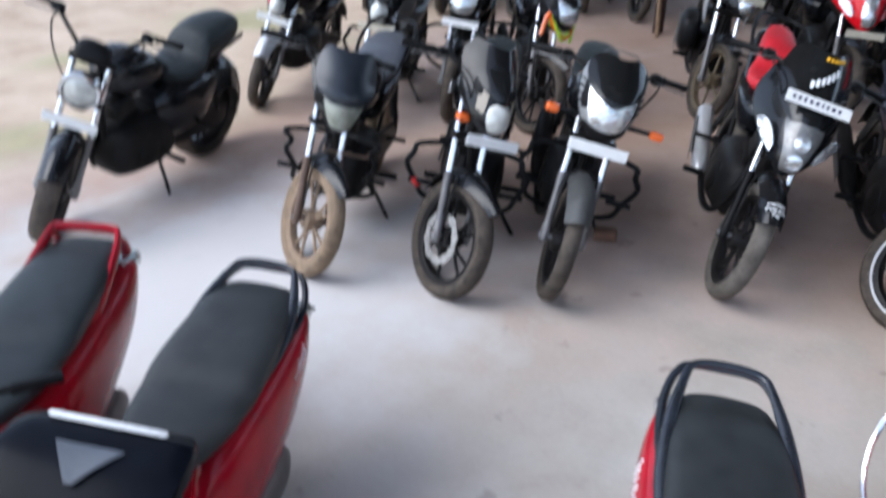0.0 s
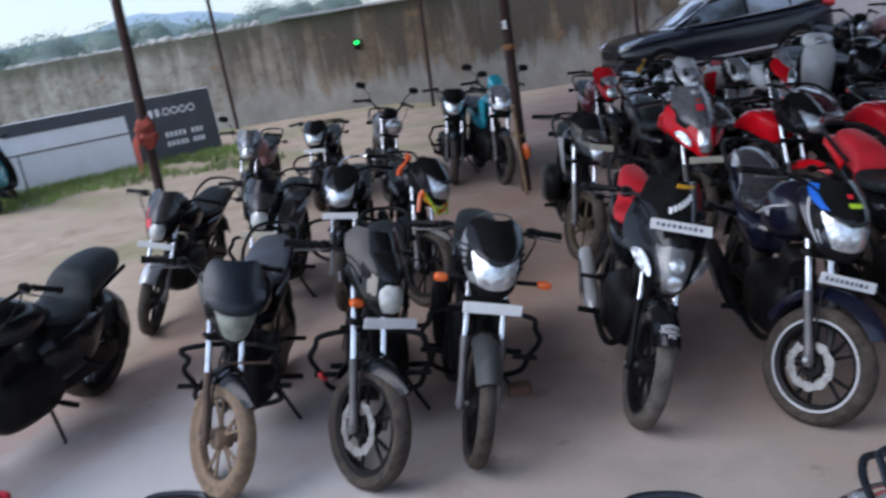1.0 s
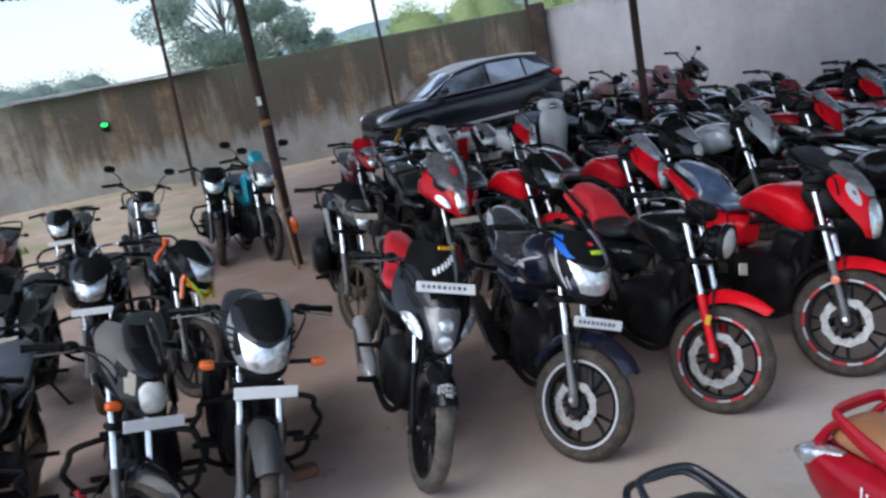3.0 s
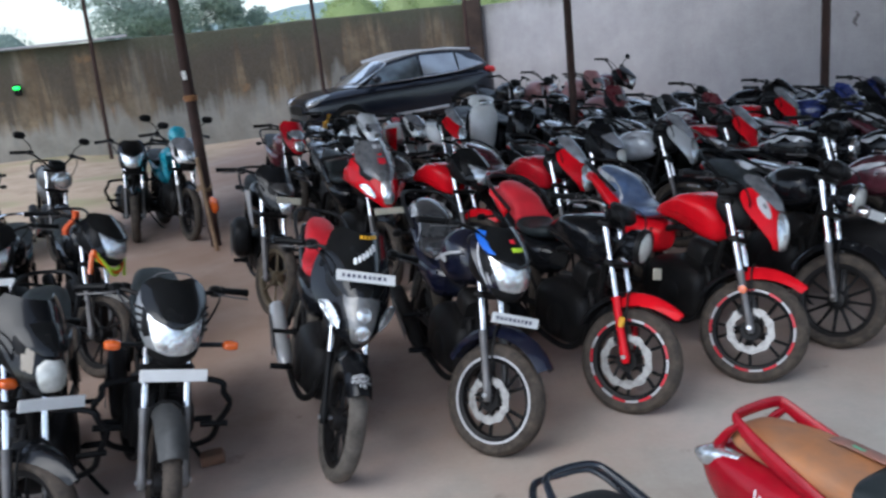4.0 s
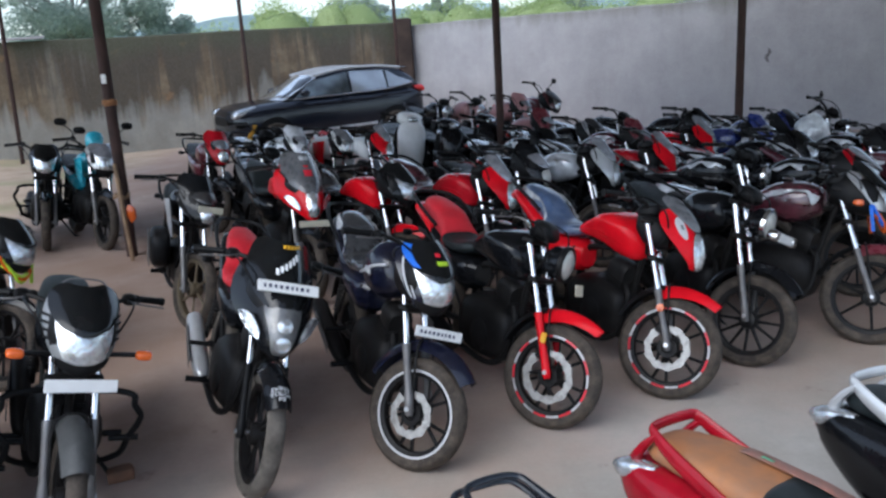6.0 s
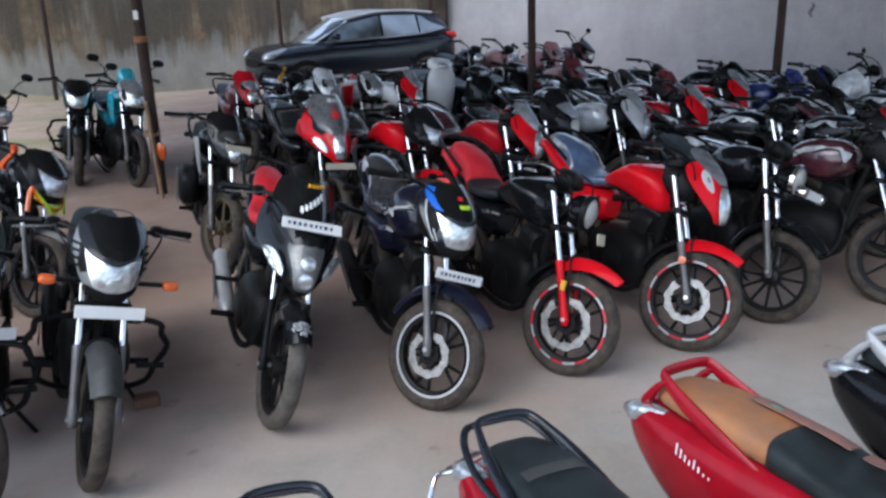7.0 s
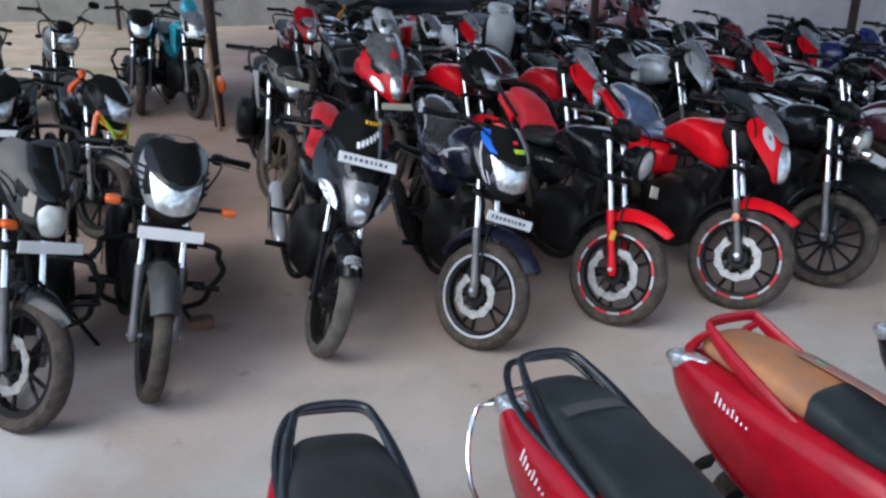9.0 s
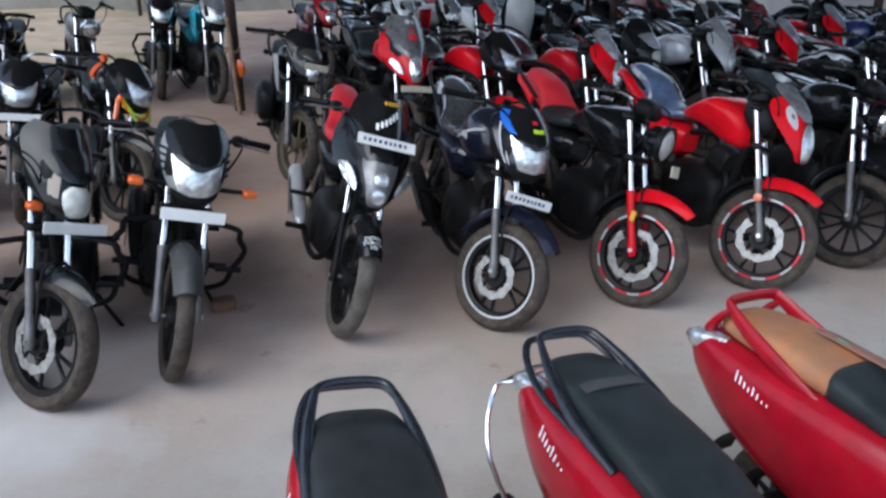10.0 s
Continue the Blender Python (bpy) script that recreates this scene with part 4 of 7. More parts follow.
    for s in (1, -1):
        part("rear_shock", s, lambda g: g.tube([(-1.26, s * 0.125, 0.34), (-1.14, s * 0.125, 0.68)], 0.014, sub=1).tube([(-1.235 + 0.0035 * k + 0.026 * math.cos(k * 1.26), s * 0.125 + 0.026 * math.sin(k * 1.26), 0.41 + 0.0052 * k) for k in range(42)], 0.006, seg=5, sub=1), o.get("shock", M_ENGINE), root)
        part("foot_peg", s, lambda g: g.tube([(-0.70, s * 0.10, 0.27, 0.011), (-0.70, s * 0.17, 0.272, 0.012), (-0.70, s * 0.18, 0.275, 0.017), (-0.70, s * 0.275, 0.275, 0.017)], 0.017, sub=2), M_BLACKP, root)
        part("pillion_peg", s, lambda g: g.tube([(-1.0, s * 0.12, 0.38), (-1.0, s * 0.25, 0.38)], 0.014, sub=1), M_BLACKP, root)
        if not cruiser:
            part("rear_indicator", s, lambda g: g.loft([(-1.60, 0.735, 0.765, 0.02, 2.4), (-1.57, 0.725, 0.775, 0.035, 3), (-1.54, 0.735, 0.765, 0.02, 2.4)], y=s * 0.16, seg=10).tube([(-1.57, s * 0.14, 0.75), (-1.55, s * 0.05, 0.76)], 0.009, sub=1), M_BLACKP, root)
    if lean > 2:
        part("side_stand", 0, lambda g: g.tube([(-0.68, 0.10, 0.27), (-0.64, 0.20, 0.13), (-0.60, 0.27, 0.045)], 0.011).box((-0.595, 0.285, 0.045), (0.05, 0.05, 0.008), None, 0.002), M_ENGINE, root)
    else:
        part("centre_stand", 0, lambda g: g.tube([(-0.82, 0.12, 0.28), (-0.90, 0.16, 0.02), (-0.93, 0.19, 0.01)], 0.012).tube([(-0.82, -0.12, 0.28), (-0.90, -0.16, 0.02), (-0.93, -0.19, 0.01)], 0.012).tube([(-0.87, 0.15, 0.12), (-0.87, -0.15, 0.12)], 0.010, sub=1), M_ENGINE, root)
    g0 = o.get("guard")
    if g0:
        for s in (1, -1):
            part("crash_guard", (s, g0), lambda g: g.tube([(-0.34, s * 0.04, 0.64), (-0.29, s * 0.14, 0.655), (-0.25, s * 0.25, 0.645), (-0.24, s * (g0 - 0.03), 0.60), (-0.24, s * g0, 0.54), (-0.27, s * (g0 - 0.04), 0.44), (-0.33, s * 0.22, 0.33), (-0.39, s * 0.08, 0.255)], 0.0145), o.get("guard_mat", M_BLACKP), root, "bent black tube leg guard")
            part("guard_peg", s, lambda g: g.tube([(-0.28, s * 0.17, 0.43), (-0.26, s * 0.29, 0.44)], 0.014, sub=1, seg=10), M_BLACKP, root)
    seed = int(abs(x) * 100) % 4
    for s in (1, -1):
        if seat in (M_WRAP_DARK, M_WRAP_PALE, M_WRAP_MAROON, M_SEAT_BLUE):
            part("film_edge", ("seat", raised, s, seed), lambda g: film_edge(g, FILM_STEP if raised else FILM_SEAT, s, seed), M_FILM, root, "crumpled clear film edge with its highlight painted pale")
        if tank in (M_WRAP_DARK, M_WRAP_PALE, M_WRAP_MAROON) or (seat in (M_WRAP_DARK, M_WRAP_MAROON) and seed % 2 and tank is not M_NAVY):
            part("film_edge", ("tank", s, seed), lambda g: film_edge(g, FILM_TANK, s, seed + 5), M_FILM, root, "crumpled clear film edge with its highlight painted pale")
    for piece in o.get("extra", ()):
        piece(root, S)
    return root


# ---- scooters ----
def scooter(x, y, heading, label, body=None, seat=None, rail=None, lean=6.0, bars_on=True, group="parked scooters", z=0.0, short=1.0, **o):
    """A parked scooter; x, y is where its rear tyre meets the ground, heading the way its nose points."""
    KIND[0] = "scooter"
    root = thing("scooter", pose(x, y, z, 0, 0, heading) @ Matrix.Rotation(radians(-lean), 4, "X") @ Matrix.Diagonal((o.get("size", 0.9) * short, o.get("size", 0.9), o.get("size", 0.9), 1)), label, "scooter", group)
    body, seat, rail = body or M_RED, seat or M_SEAT, rail or M_RAIL
    S = Matrix.Translation((0.95, 0, 0.9)) @ Matrix.Rotation(radians(o.get("steer", 12)), 4, Vector((-0.42, 0, 0.9)).normalized()) @ Matrix.Translation((-0.95, 0, -0.9))
    wheel(root, "rear_wheel", 0, 0.215, 0.215, 0.045, 0.13, ("alloy", 6, False))
    wheel(root, "front_wheel", 1.24, 0.215, 0.215, 0.042, 0.13, ("alloy", 6, False), m=S)
    tail = o.get("tail", 0.0)
    for s in (1, -1):
        shell_panel = part("side_panel", (s, tail), lambda g: g.loft([(-0.40 - tail, 0.66, 0.72, 0.02, 2.2), (-0.34 - tail, 0.58, 0.765, 0.05, 2.4, 0.2), (-0.18, 0.47, 0.765, 0.085, 2.5, 0.15), (0.08, 0.37, 0.755, 0.10, 2.6, 0.1), (0.36, 0.32, 0.74, 0.095, 2.6, 0.05), (0.56, 0.33, 0.70, 0.07, 2.6), (0.64, 0.36, 0.62, 0.03, 2.4)], y=s * 0.115, seg=18), body, root)
        if bars_on:
            for k in range(9):
                up = 0.032 if k == 0 else 0.016 + 0.005 * ((k * 5) % 3)
                part("lettering_mark", (s, k), lambda g: g.sheet(lambda u, v: (-0.135 + 0.0195 * k + 0.0055 * u - 0.010 * v, s * (0.2168 - 0.0016 * abs(k - 4.5) - 0.016 * v), 0.686 - 0.0036 * k + up * v), 1, 2, 0.002), M_INKW, shell_panel)
        part("rear_indicator", s, lambda g: g.loft([(-0.43 - tail, 0.70, 0.735, 0.02, 2.2), (-0.37 - tail, 0.685, 0.765, 0.045, 2.4), (-0.25 - tail, 0.74, 0.775, 0.02, 2.2)], y=s * 0.125, seg=12), M_LENS if s > 0 else M_LENS, root)
    part("tail_panel", tail, lambda g: g.loft([(-0.42 - tail, 0.62, 0.70, 0.07, 2.4), (-0.36 - tail, 0.55, 0.765, 0.13, 2.8), (-0.1, 0.55, 0.765, 0.16, 3), (0.55, 0.42, 0.72, 0.14, 3)], seg=16), o.get("tailmat", body), root)
    part("tail_light", tail, lambda g: g.loft([(-0.47 - tail, 0.64, 0.70, 0.04, 2.4), (-0.435 - tail, 0.62, 0.72, 0.085, 2.6), (-0.38 - tail, 0.62, 0.73, 0.10, 2.6)], seg=14), M_REDLENS, root)
    part("seat", o.get("wide", 1.0), lambda g: g.loft([(x, z0, z1, hw * o.get("wide", 1.0), p) for x, z0, z1, hw, p in ((-0.335, 0.785, 0.83, 0.07, 2.6), (-0.29, 0.765, 0.850, 0.112, 3), (-0.13, 0.755, 0.860, 0.138, 3.4), (0.10, 0.745, 0.845, 0.150, 3.4), (0.26, 0.735, 0.825, 0.155, 3.2), (0.36, 0.73, 0.80, 0.150, 3), (0.52, 0.725, 0.795, 0.135, 3), (0.66, 0.72, 0.785, 0.10, 2.8), (0.72, 0.73, 0.765, 0.05, 2.4))], seg=22), seat, root)
    if o.get("band"):
        part("seat_band", 0, lambda g: g.sheet(lambda u, v: (-0.12 + 0.045 * v, 0.105 * (2 * u - 1), 0.8635 - 0.010 * (2 * u - 1) ** 4 - 0.002 * v), 10, 2, 0.003), M_SEAT_GREY, root, "faded grey band across the seat")
    if o.get("mark"):
        for k in range(3):
            part("seat_scuff", k, lambda g: g.tube([(0.10 + 0.02 * k, 0.045, 0.852 - 0.002 * k, 0.002), (0.115 + 0.02 * k, 0.058 - 0.008 * k, 0.851 - 0.002 * k, 0.003), (0.135 + 0.02 * k, 0.05, 0.848 - 0.002 * k, 0.002)], 0.003, seg=5), M_INKW, root, "white scuff on the seat")
    if o.get("front_seat"):
        part("seat_cover", 0, lambda g: g.loft([(0.13, 0.735, 0.845, 0.140, 3), (0.16, 0.73, 0.852, 0.156, 3.2), (0.26, 0.73, 0.832, 0.162, 3.2), (0.36, 0.725, 0.808, 0.164, 3), (0.52, 0.72, 0.803, 0.143, 3), (0.66, 0.715, 0.792, 0.107, 2.8), (0.735, 0.73, 0.77, 0.05, 2.4)], seg=22), o["front_seat"], root)
        for k, (x0, x1, m) in enumerate(((-0.05, 0.30, M_SEAT_PRINT), (0.34, 0.60, M_SEAT_PRINT), (0.02, 0.06, M_PRINT_GREEN), (0.42, 0.45, M_PRINT_GREEN))):
            part("seat_print", k, lambda g: g.sheet(lambda u, v: (x0 + (x1 - x0) * u, 0.035 + 0.075 * v if k < 2 else 0.05 + 0.03 * v, (0.868 - 0.06 * max(0.0, x0 + (x1 - x0) * u - 0.0) - 0.10 * max(0.0, x0 + (x1 - x0) * u - 0.22) * (1 if x0 + (x1 - x0) * u < 0.40 else 0.55)) - 0.012 * v * v + (0.003 if k > 1 else 0)), 8, 4, 0.003), m, root, "worn printed seat strip")
    if o.get("rail_style", "tube") == "tube":
        part("grab_rail", 0, lambda g: g.tube([(0.16, 0.152, 0.745, 0.014), (-0.02, 0.160, 0.785, 0.023), (-0.20, 0.146, 0.838, 0.018), (-0.34, 0.112, 0.880, 0.0125), (-0.375, 0.092, 0.888, 0.0125), (-0.388, 0.055, 0.892, 0.0125), (-0.392, 0.0, 0.893, 0.0125), (-0.388, -0.055, 0.892, 0.0125), (-0.375, -0.092, 0.888, 0.0125), (-0.34, -0.112, 0.880, 0.0125), (-0.20, -0.146, 0.838, 0.018), (-0.02, -0.160, 0.785, 0.023), (0.16, -0.152, 0.745, 0.014)], 0.013, seg=10, sub=4, flat=0.9), rail, root)
        part("rail_stay", 0, lambda g: g.tube([(-0.02, 0.152, 0.745, 0.0125), (-0.22, 0.166, 0.775, 0.0125), (-0.345, 0.150, 0.815, 0.0125), (-0.415, 0.115, 0.842, 0.013), (-0.435, 0.070, 0.846, 0.012), (-0.437, 0.0, 0.846, 0.012), (-0.435, -0.070, 0.846, 0.012), (-0.415, -0.115, 0.842, 0.013), (-0.345, -0.150, 0.815, 0.0125), (-0.22, -0.166, 0.775, 0.0125), (-0.02, -0.152, 0.745, 0.012)], 0.011, seg=8, sub=4, flat=0.9), rail, root)
    else:
        part("grab_rail", "wing", lambda g: g.tube([(0.16, 0.150, 0.720, 0.006), (0.02, 0.155, 0.765, 0.016), (-0.18, 0.142, 0.840, 0.015), (-0.27, 0.128, 0.884, 0.012), (-0.295, 0.105, 0.895, 0.011), (-0.30, 0.0, 0.898, 0.011), (-0.295, -0.105, 0.895, 0.011), (-0.27, -0.128, 0.884, 0.012), (-0.18, -0.142, 0.840, 0.015), (0.02, -0.155, 0.765, 0.016), (0.16, -0.150, 0.720, 0.006)], 0.014, seg=10, sub=4, flat=1.9), rail, root)
        part("rail_stay", "wing", lambda g: g.tube([(-0.26, 0.132, 0.882, 0.014), (-0.31, 0.128, 0.83, 0.020), (-0.35, 0.115, 0.765, 0.022), (-0.36, 0.0, 0.755, 0.014), (-0.35, -0.115, 0.765, 0.022), (-0.31, -0.128, 0.83, 0.020), (-0.26, -0.132, 0.882, 0.014)], 0.018, seg=8, sub=4, flat=0.8), rail, root)
    if o.get("side_bar"):
        part("side_guard", 0, lambda g: g.tube([(-0.40, -0.15, 0.72), (-0.45, -0.20, 0.66), (-0.30, -0.27, 0.50), (0.10, -0.28, 0.40), (0.30, -0.25, 0.42), (0.34, -0.18, 0.50)], 0.009).tube([(-0.44, -0.16, 0.70), (-0.47, 0.0, 0.72), (-0.44, 0.16, 0.70)], 0.008), o["side_bar"], root, "thin bright guard tube")
    if o.get("rear_plate"):
        part("rear_plate", 0, lambda g: g.box((-0.44, 0, 0.50), (0.012, 0.22, 0.16), pose(0, 0, 0), 0.004), o["rear_plate"], root, "bright orange plate")
    part("rear_fender", 0, lambda g: g.sheet(lambda u, v: (0.235 * math.cos(radians(95 + 75 * u)) * 1.25, (2 * v - 1) * 0.07, 0.215 + 0.265 * math.sin(radians(95 + 75 * u))), 10, 3, 0.004), M_BLACKP, root)
    part("engine", 0, lambda g: g.loft([(-0.10, 0.17, 0.27, 0.04, 2.6), (0.0, 0.13, 0.32, 0.06, 3), (0.25, 0.15, 0.34, 0.06, 3), (0.46, 0.20, 0.36, 0.05, 2.6)], y=0.12, seg=14), M_ALU, root)
    part("muffler", 0, lambda g: g.tube([(0.25, -0.15, 0.20, 0.02), (0.10, -0.19, 0.22, 0.05), (-0.25, -0.2, 0.30, 0.055), (-0.33, -0.2, 0.31, 0.03)], 0.05, seg=12), M_BLACKP, root)
    part("floorboard", 0, lambda g: g.loft([(0.52, 0.27, 0.36, 0.16, 4), (0.62, 0.25, 0.335, 0.21, 5), (0.90, 0.25, 0.335, 0.215, 5), (1.0, 0.28, 0.40, 0.18, 4)], seg=16), M_BLACKP, root)
    part("leg_shield", 0, lambda g: g.sheet(lambda u, v: (1.02 - 0.13 * v + 0.04 * (1 - (2 * u - 1) ** 2), (2 * u - 1) * (0.20 - 0.04 * v + 0.05 * math.sin(math.pi * v)), 0.30 + 0.58 * v), 10, 10, 0.02), M_BLACKP, root)
    part("front_apron", 0, lambda g: g.loft([(0.93, 0.82, 0.97, 0.10, 3), (1.0, 0.44, 0.97, 0.165, 3.4, 0.1), (1.07, 0.36, 0.92, 0.160, 3.2, 0.1), (1.13, 0.42, 0.80, 0.10, 2.6), (1.16, 0.50, 0.68, 0.03, 2)], seg=18), body, root)
    part("front_fender", 0, lambda g: arc_fender(g, 1.24, 0.215, 0.26, 15, 165, 0.075, 0.05), body, root, m=S)
    part("fork", 0, lambda g: g.tube([(1.24, 0.07, 0.215), (1.13, 0.07, 0.5)], 0.016, sub=1).tube([(1.24, -0.07, 0.215), (1.13, -0.07, 0.5)], 0.016, sub=1).tube([(1.24, -0.08, 0.215), (1.24, 0.08, 0.215)], 0.01, sub=1), M_ENGINE, root, m=S)
    hz = -0.08 if o.get("plate") else 0.0
    if not o.get("plate"):
        part("handlebar_cowl", 0, lambda g: g.loft([(0.80, 0.98, 1.02, 0.06, 2.6), (0.84, 0.94, 1.06, 0.14, 2.8), (0.91, 0.91, 1.07, 0.17, 2.6), (0.98, 0.92, 1.04, 0.14, 2.4), (1.02, 0.95, 1.0, 0.07, 2)], seg=18), o.get("cowl", body), root, m=S)
        part("headlight", 0, lambda g: g.loft([(0.97, 0.92, 1.03, 0.10, 2.6), (1.01, 0.935, 1.02, 0.085, 2.4), (1.03, 0.96, 1.0, 0.03, 2)], seg=14), M_LENS, root, m=S)
    hw = 0.18 if o.get("plate") else 0.36
    part("handlebar", hw, lambda g: g.tube([(0.80, hw, 1.02), (0.87, 0.4 * hw, 1.0), (0.88, 0, 0.99), (0.87, -0.4 * hw, 1.0), (0.80, -hw, 1.02)], 0.012), M_BLACKP, root, m=S @ pose(0, 0, hz))
    for s in (1, -1):
        if not o.get("plate"):
            part("grip", s, lambda g: g.tube([(0.845, s * 0.24, 1.01), (0.80, s * 0.36, 1.02)], 0.018, sub=1, seg=10), M_BLACKP, root, m=S)
        if o.get("mirrors", True):
            mir = part("mirror", s, lambda g: g.loft([(0.83, 1.18, 1.22, 0.02, 2.4), (0.84, 1.165, 1.235, 0.05, 2.4), (0.865, 1.18, 1.22, 0.03, 2)], y=s * 0.30, seg=12), M_BLACKP, root, m=S)
            part("mirror_stalk", s, lambda g: g.tube([(0.86, s * 0.18, 1.02), (0.85, s * 0.25, 1.12), (0.85, s * 0.30, 1.18)], 0.006, seg=6), M_BLACKP, mir)
    if o.get("plate"):
        part("number_plate", 0, lambda g: g.box((0.885, 0, 1.028), (0.020, 0.30, 0.010), None, 0.004), M_PLATE, root, "white plate strip on the cowl", m=S)
        part("screen_panel", 0, lambda g: g.loft([(0.84, 0.97, 1.0, 0.20, 4), (0.90, 0.95, 1.022, 0.225, 5), (1.02, 0.94, 1.015, 0.235, 5), (1.14, 0.91, 0.97, 0.21, 4), (1.18, 0.92, 0.94, 0.16, 3)], seg=18), M_PANEL, root, m=S)
        part("arrow_badge", 0, lambda g: g.sheet(lambda u, v: (0.98 + 0.12 * v, (2 * u - 1) * (0.085 - 0.075 * v), 1.026 - 0.022 * v * v), 6, 4, 0.003), M_SEAT_SLATE, root, "grey arrow-shaped badge", m=S)
    return root


# ---- the car ----
def car(x, y, heading):
    KIND[0] = "car"
    root = thing("car", pose(x, y, 0, 0, 0, heading) @ Matrix.Scale(1.05, 4), "glossy black compact car with silver roof beside the stained wall", "car")
    L = [(2.10, 0.44, 0.78, 0.52, 3), (2.03, 0.32, 0.90, 0.76, 4), (1.75, 0.26, 0.985, 0.87, 5), (1.2, 0.24, 1.04, 0.89, 5.5), (0.6, 0.24, 1.06, 0.89, 6), (-0.6, 0.24, 1.085, 0.89, 6), (-1.4, 0.26, 1.12, 0.885, 5.5), (-1.85, 0.30, 1.13, 0.85, 4.5), (-2.04, 0.38, 1.09, 0.74, 4), (-2.10, 0.50, 0.98, 0.60, 3)]
    part("body", 0, lambda g: g.loft(L, seg=32), M_CAR, root)
    part("cabin", 0, lambda g: g.loft([(1.16, 0.98, 1.03, 0.50, 3), (1.04, 0.98, 1.10, 0.64, 3.4), (0.80, 0.98, 1.23, 0.72, 4, -0.06), (0.38, 0.98, 1.46, 0.755, 5, -0.10), (-0.25, 0.98, 1.57, 0.765, 6, -0.12), (-0.95, 0.98, 1.575, 0.765, 6, -0.12), (-1.5, 0.98, 1.52, 0.755, 5, -0.12), (-1.84, 0.98, 1.36, 0.72, 4, -0.1), (-2.02, 0.98, 1.14, 0.67, 4)], seg=28), M_CAR, root)
    part("roof", 0, lambda g: g.loft([(0.36, 1.44, 1.472, 0.58, 4), (-0.25, 1.54, 1.59, 0.64, 5), (-0.95, 1.545, 1.592, 0.64, 5), (-1.56, 1.47, 1.522, 0.60, 4)], seg=20), M_SILVER, root, "silver roof panel")
    # the windscreen's near-white base colour imitates reflected sky
    part("windscreen", 0, lambda g: g.sheet(lambda u, v: (1.20 - 0.79 * v - 0.17 * (2 * u - 1) ** 2, (2 * u - 1) * (0.74 - 0.08 * v), 1.045 + 0.43 * v), 10, 6, 0.008), mat("windscreen_sky_tone", (0.86, 0.88, 0.89), 0.08, metal=0.75, var=0.1, coat=1.0), root)
    for s in (1, -1):
        def side(g, x0, x1, b0, b1, t0, t1, slope0=0.0, slope1=0.0):
            return g.sheet(lambda u, v: (x0 + (x1 - x0) * u + (slope0 * (1 - u) + slope1 * u) * v, s * (0.845 - 0.145 * v), (b0 + (b1 - b0) * u) * (1 - v) + (t0 + (t1 - t0) * u) * v), 6, 4, 0.01)
        part("window", (s, 0), lambda g: side(g, 0.86, -0.32, 1.065, 1.095, 1.36, 1.495, -0.42, 0.0), M_CARGLASS_DARK, root, "dark side window")
        part("window", (s, 1), lambda g: side(g, -0.38, -1.16, 1.098, 1.125, 1.50, 1.480, 0.0, 0.02), M_CARGLASS_SKY, root)
        part("window", (s, 2), lambda g: side(g, -1.20, -1.74, 1.130, 1.20, 1.475, 1.24, 0.0, 0.0), M_CARGLASS_SKY, root)
        part("window_trim", s, lambda g: g.tube([(0.90, s * 0.858, 1.050), (-0.4, s * 0.860, 1.083), (-1.20, s * 0.858, 1.115), (-1.76, s * 0.835, 1.20)], 0.011), M_CHROME, root)
        part("sill_trim", s, lambda g: g.tube([(0.85, s * 0.885, 0.40), (-0.85, s * 0.885, 0.44)], 0.030, sub=1), M_SILVER, root)
        part("body_crease", s, lambda g: g.tube([(1.5, s * 0.868, 0.90), (0.4, s * 0.893, 0.93), (-0.8, s * 0.893, 0.96), (-1.75, s * 0.865, 1.02)], 0.014), M_CAR, root)
        part("roof_rail", s, lambda g: g.tube([(0.36, s * 0.66, 1.465), (-0.25, s * 0.70, 1.565), (-0.95, s * 0.70, 1.57), (-1.56, s * 0.66, 1.505)], 0.028), M_SILVER, root)
        for hx in (-0.15, -1.05):
            part("door_handle", (s, hx), lambda g: g.box((hx, s * 0.90, 1.0), (0.18, 0.03, 0.03), None, 0.01), M_CAR, root)
        part("door_mirror", s, lambda g: g.loft([(0.60, 1.12, 1.19, 0.05, 2.6), (0.66, 1.09, 1.23, 0.10, 3), (0.76, 1.12, 1.20, 0.06, 2.4)], y=s * 0.96, seg=12), M_CAR, root)
        part("headlight", s, lambda g: g.loft([(2.08, 0.78, 0.86, 0.08, 2.4), (1.99, 0.77, 0.92, 0.15, 2.6), (1.62, 0.91, 0.99, 0.09, 2.4)], y=s * 0.68, seg=14), M_LENS, root)
        part("tail_light", s, lambda g: g.loft([(-2.08, 1.00, 1.06, 0.04, 2.4), (-2.02, 0.98, 1.12, 0.08, 2.6), (-1.84, 1.04, 1.12, 0.05, 2.4)], y=s * 0.74, seg=12), M_REDLENS, root)
        for wx in (1.30, -1.30):
            part("wheel_arch", (s, wx), lambda g: g.lathe([(0.02, s * 0.012), (0.385, s * 0.012), (0.41, s * 0.002), (0.41, -s * 0.05), (0.02, -s * 0.05)], (wx, s * 0.885, 0.35), seg=28), M_BLACKP, root)
            wheel(root, "wheel", wx, 0.33, 0.33, 0.10, 0.215, ("alloy", 5, True), rimmat=M_SILVER, y=s * 0.835)
    part("grille", 0, lambda g: g.loft([(2.05, 0.60, 0.82, 0.46, 4), (2.115, 0.62, 0.78, 0.43, 4)], seg=16).box((2.10, 0, 0.46), (0.05, 1.1, 0.12), None, 0.02), M_BLACKP, root)
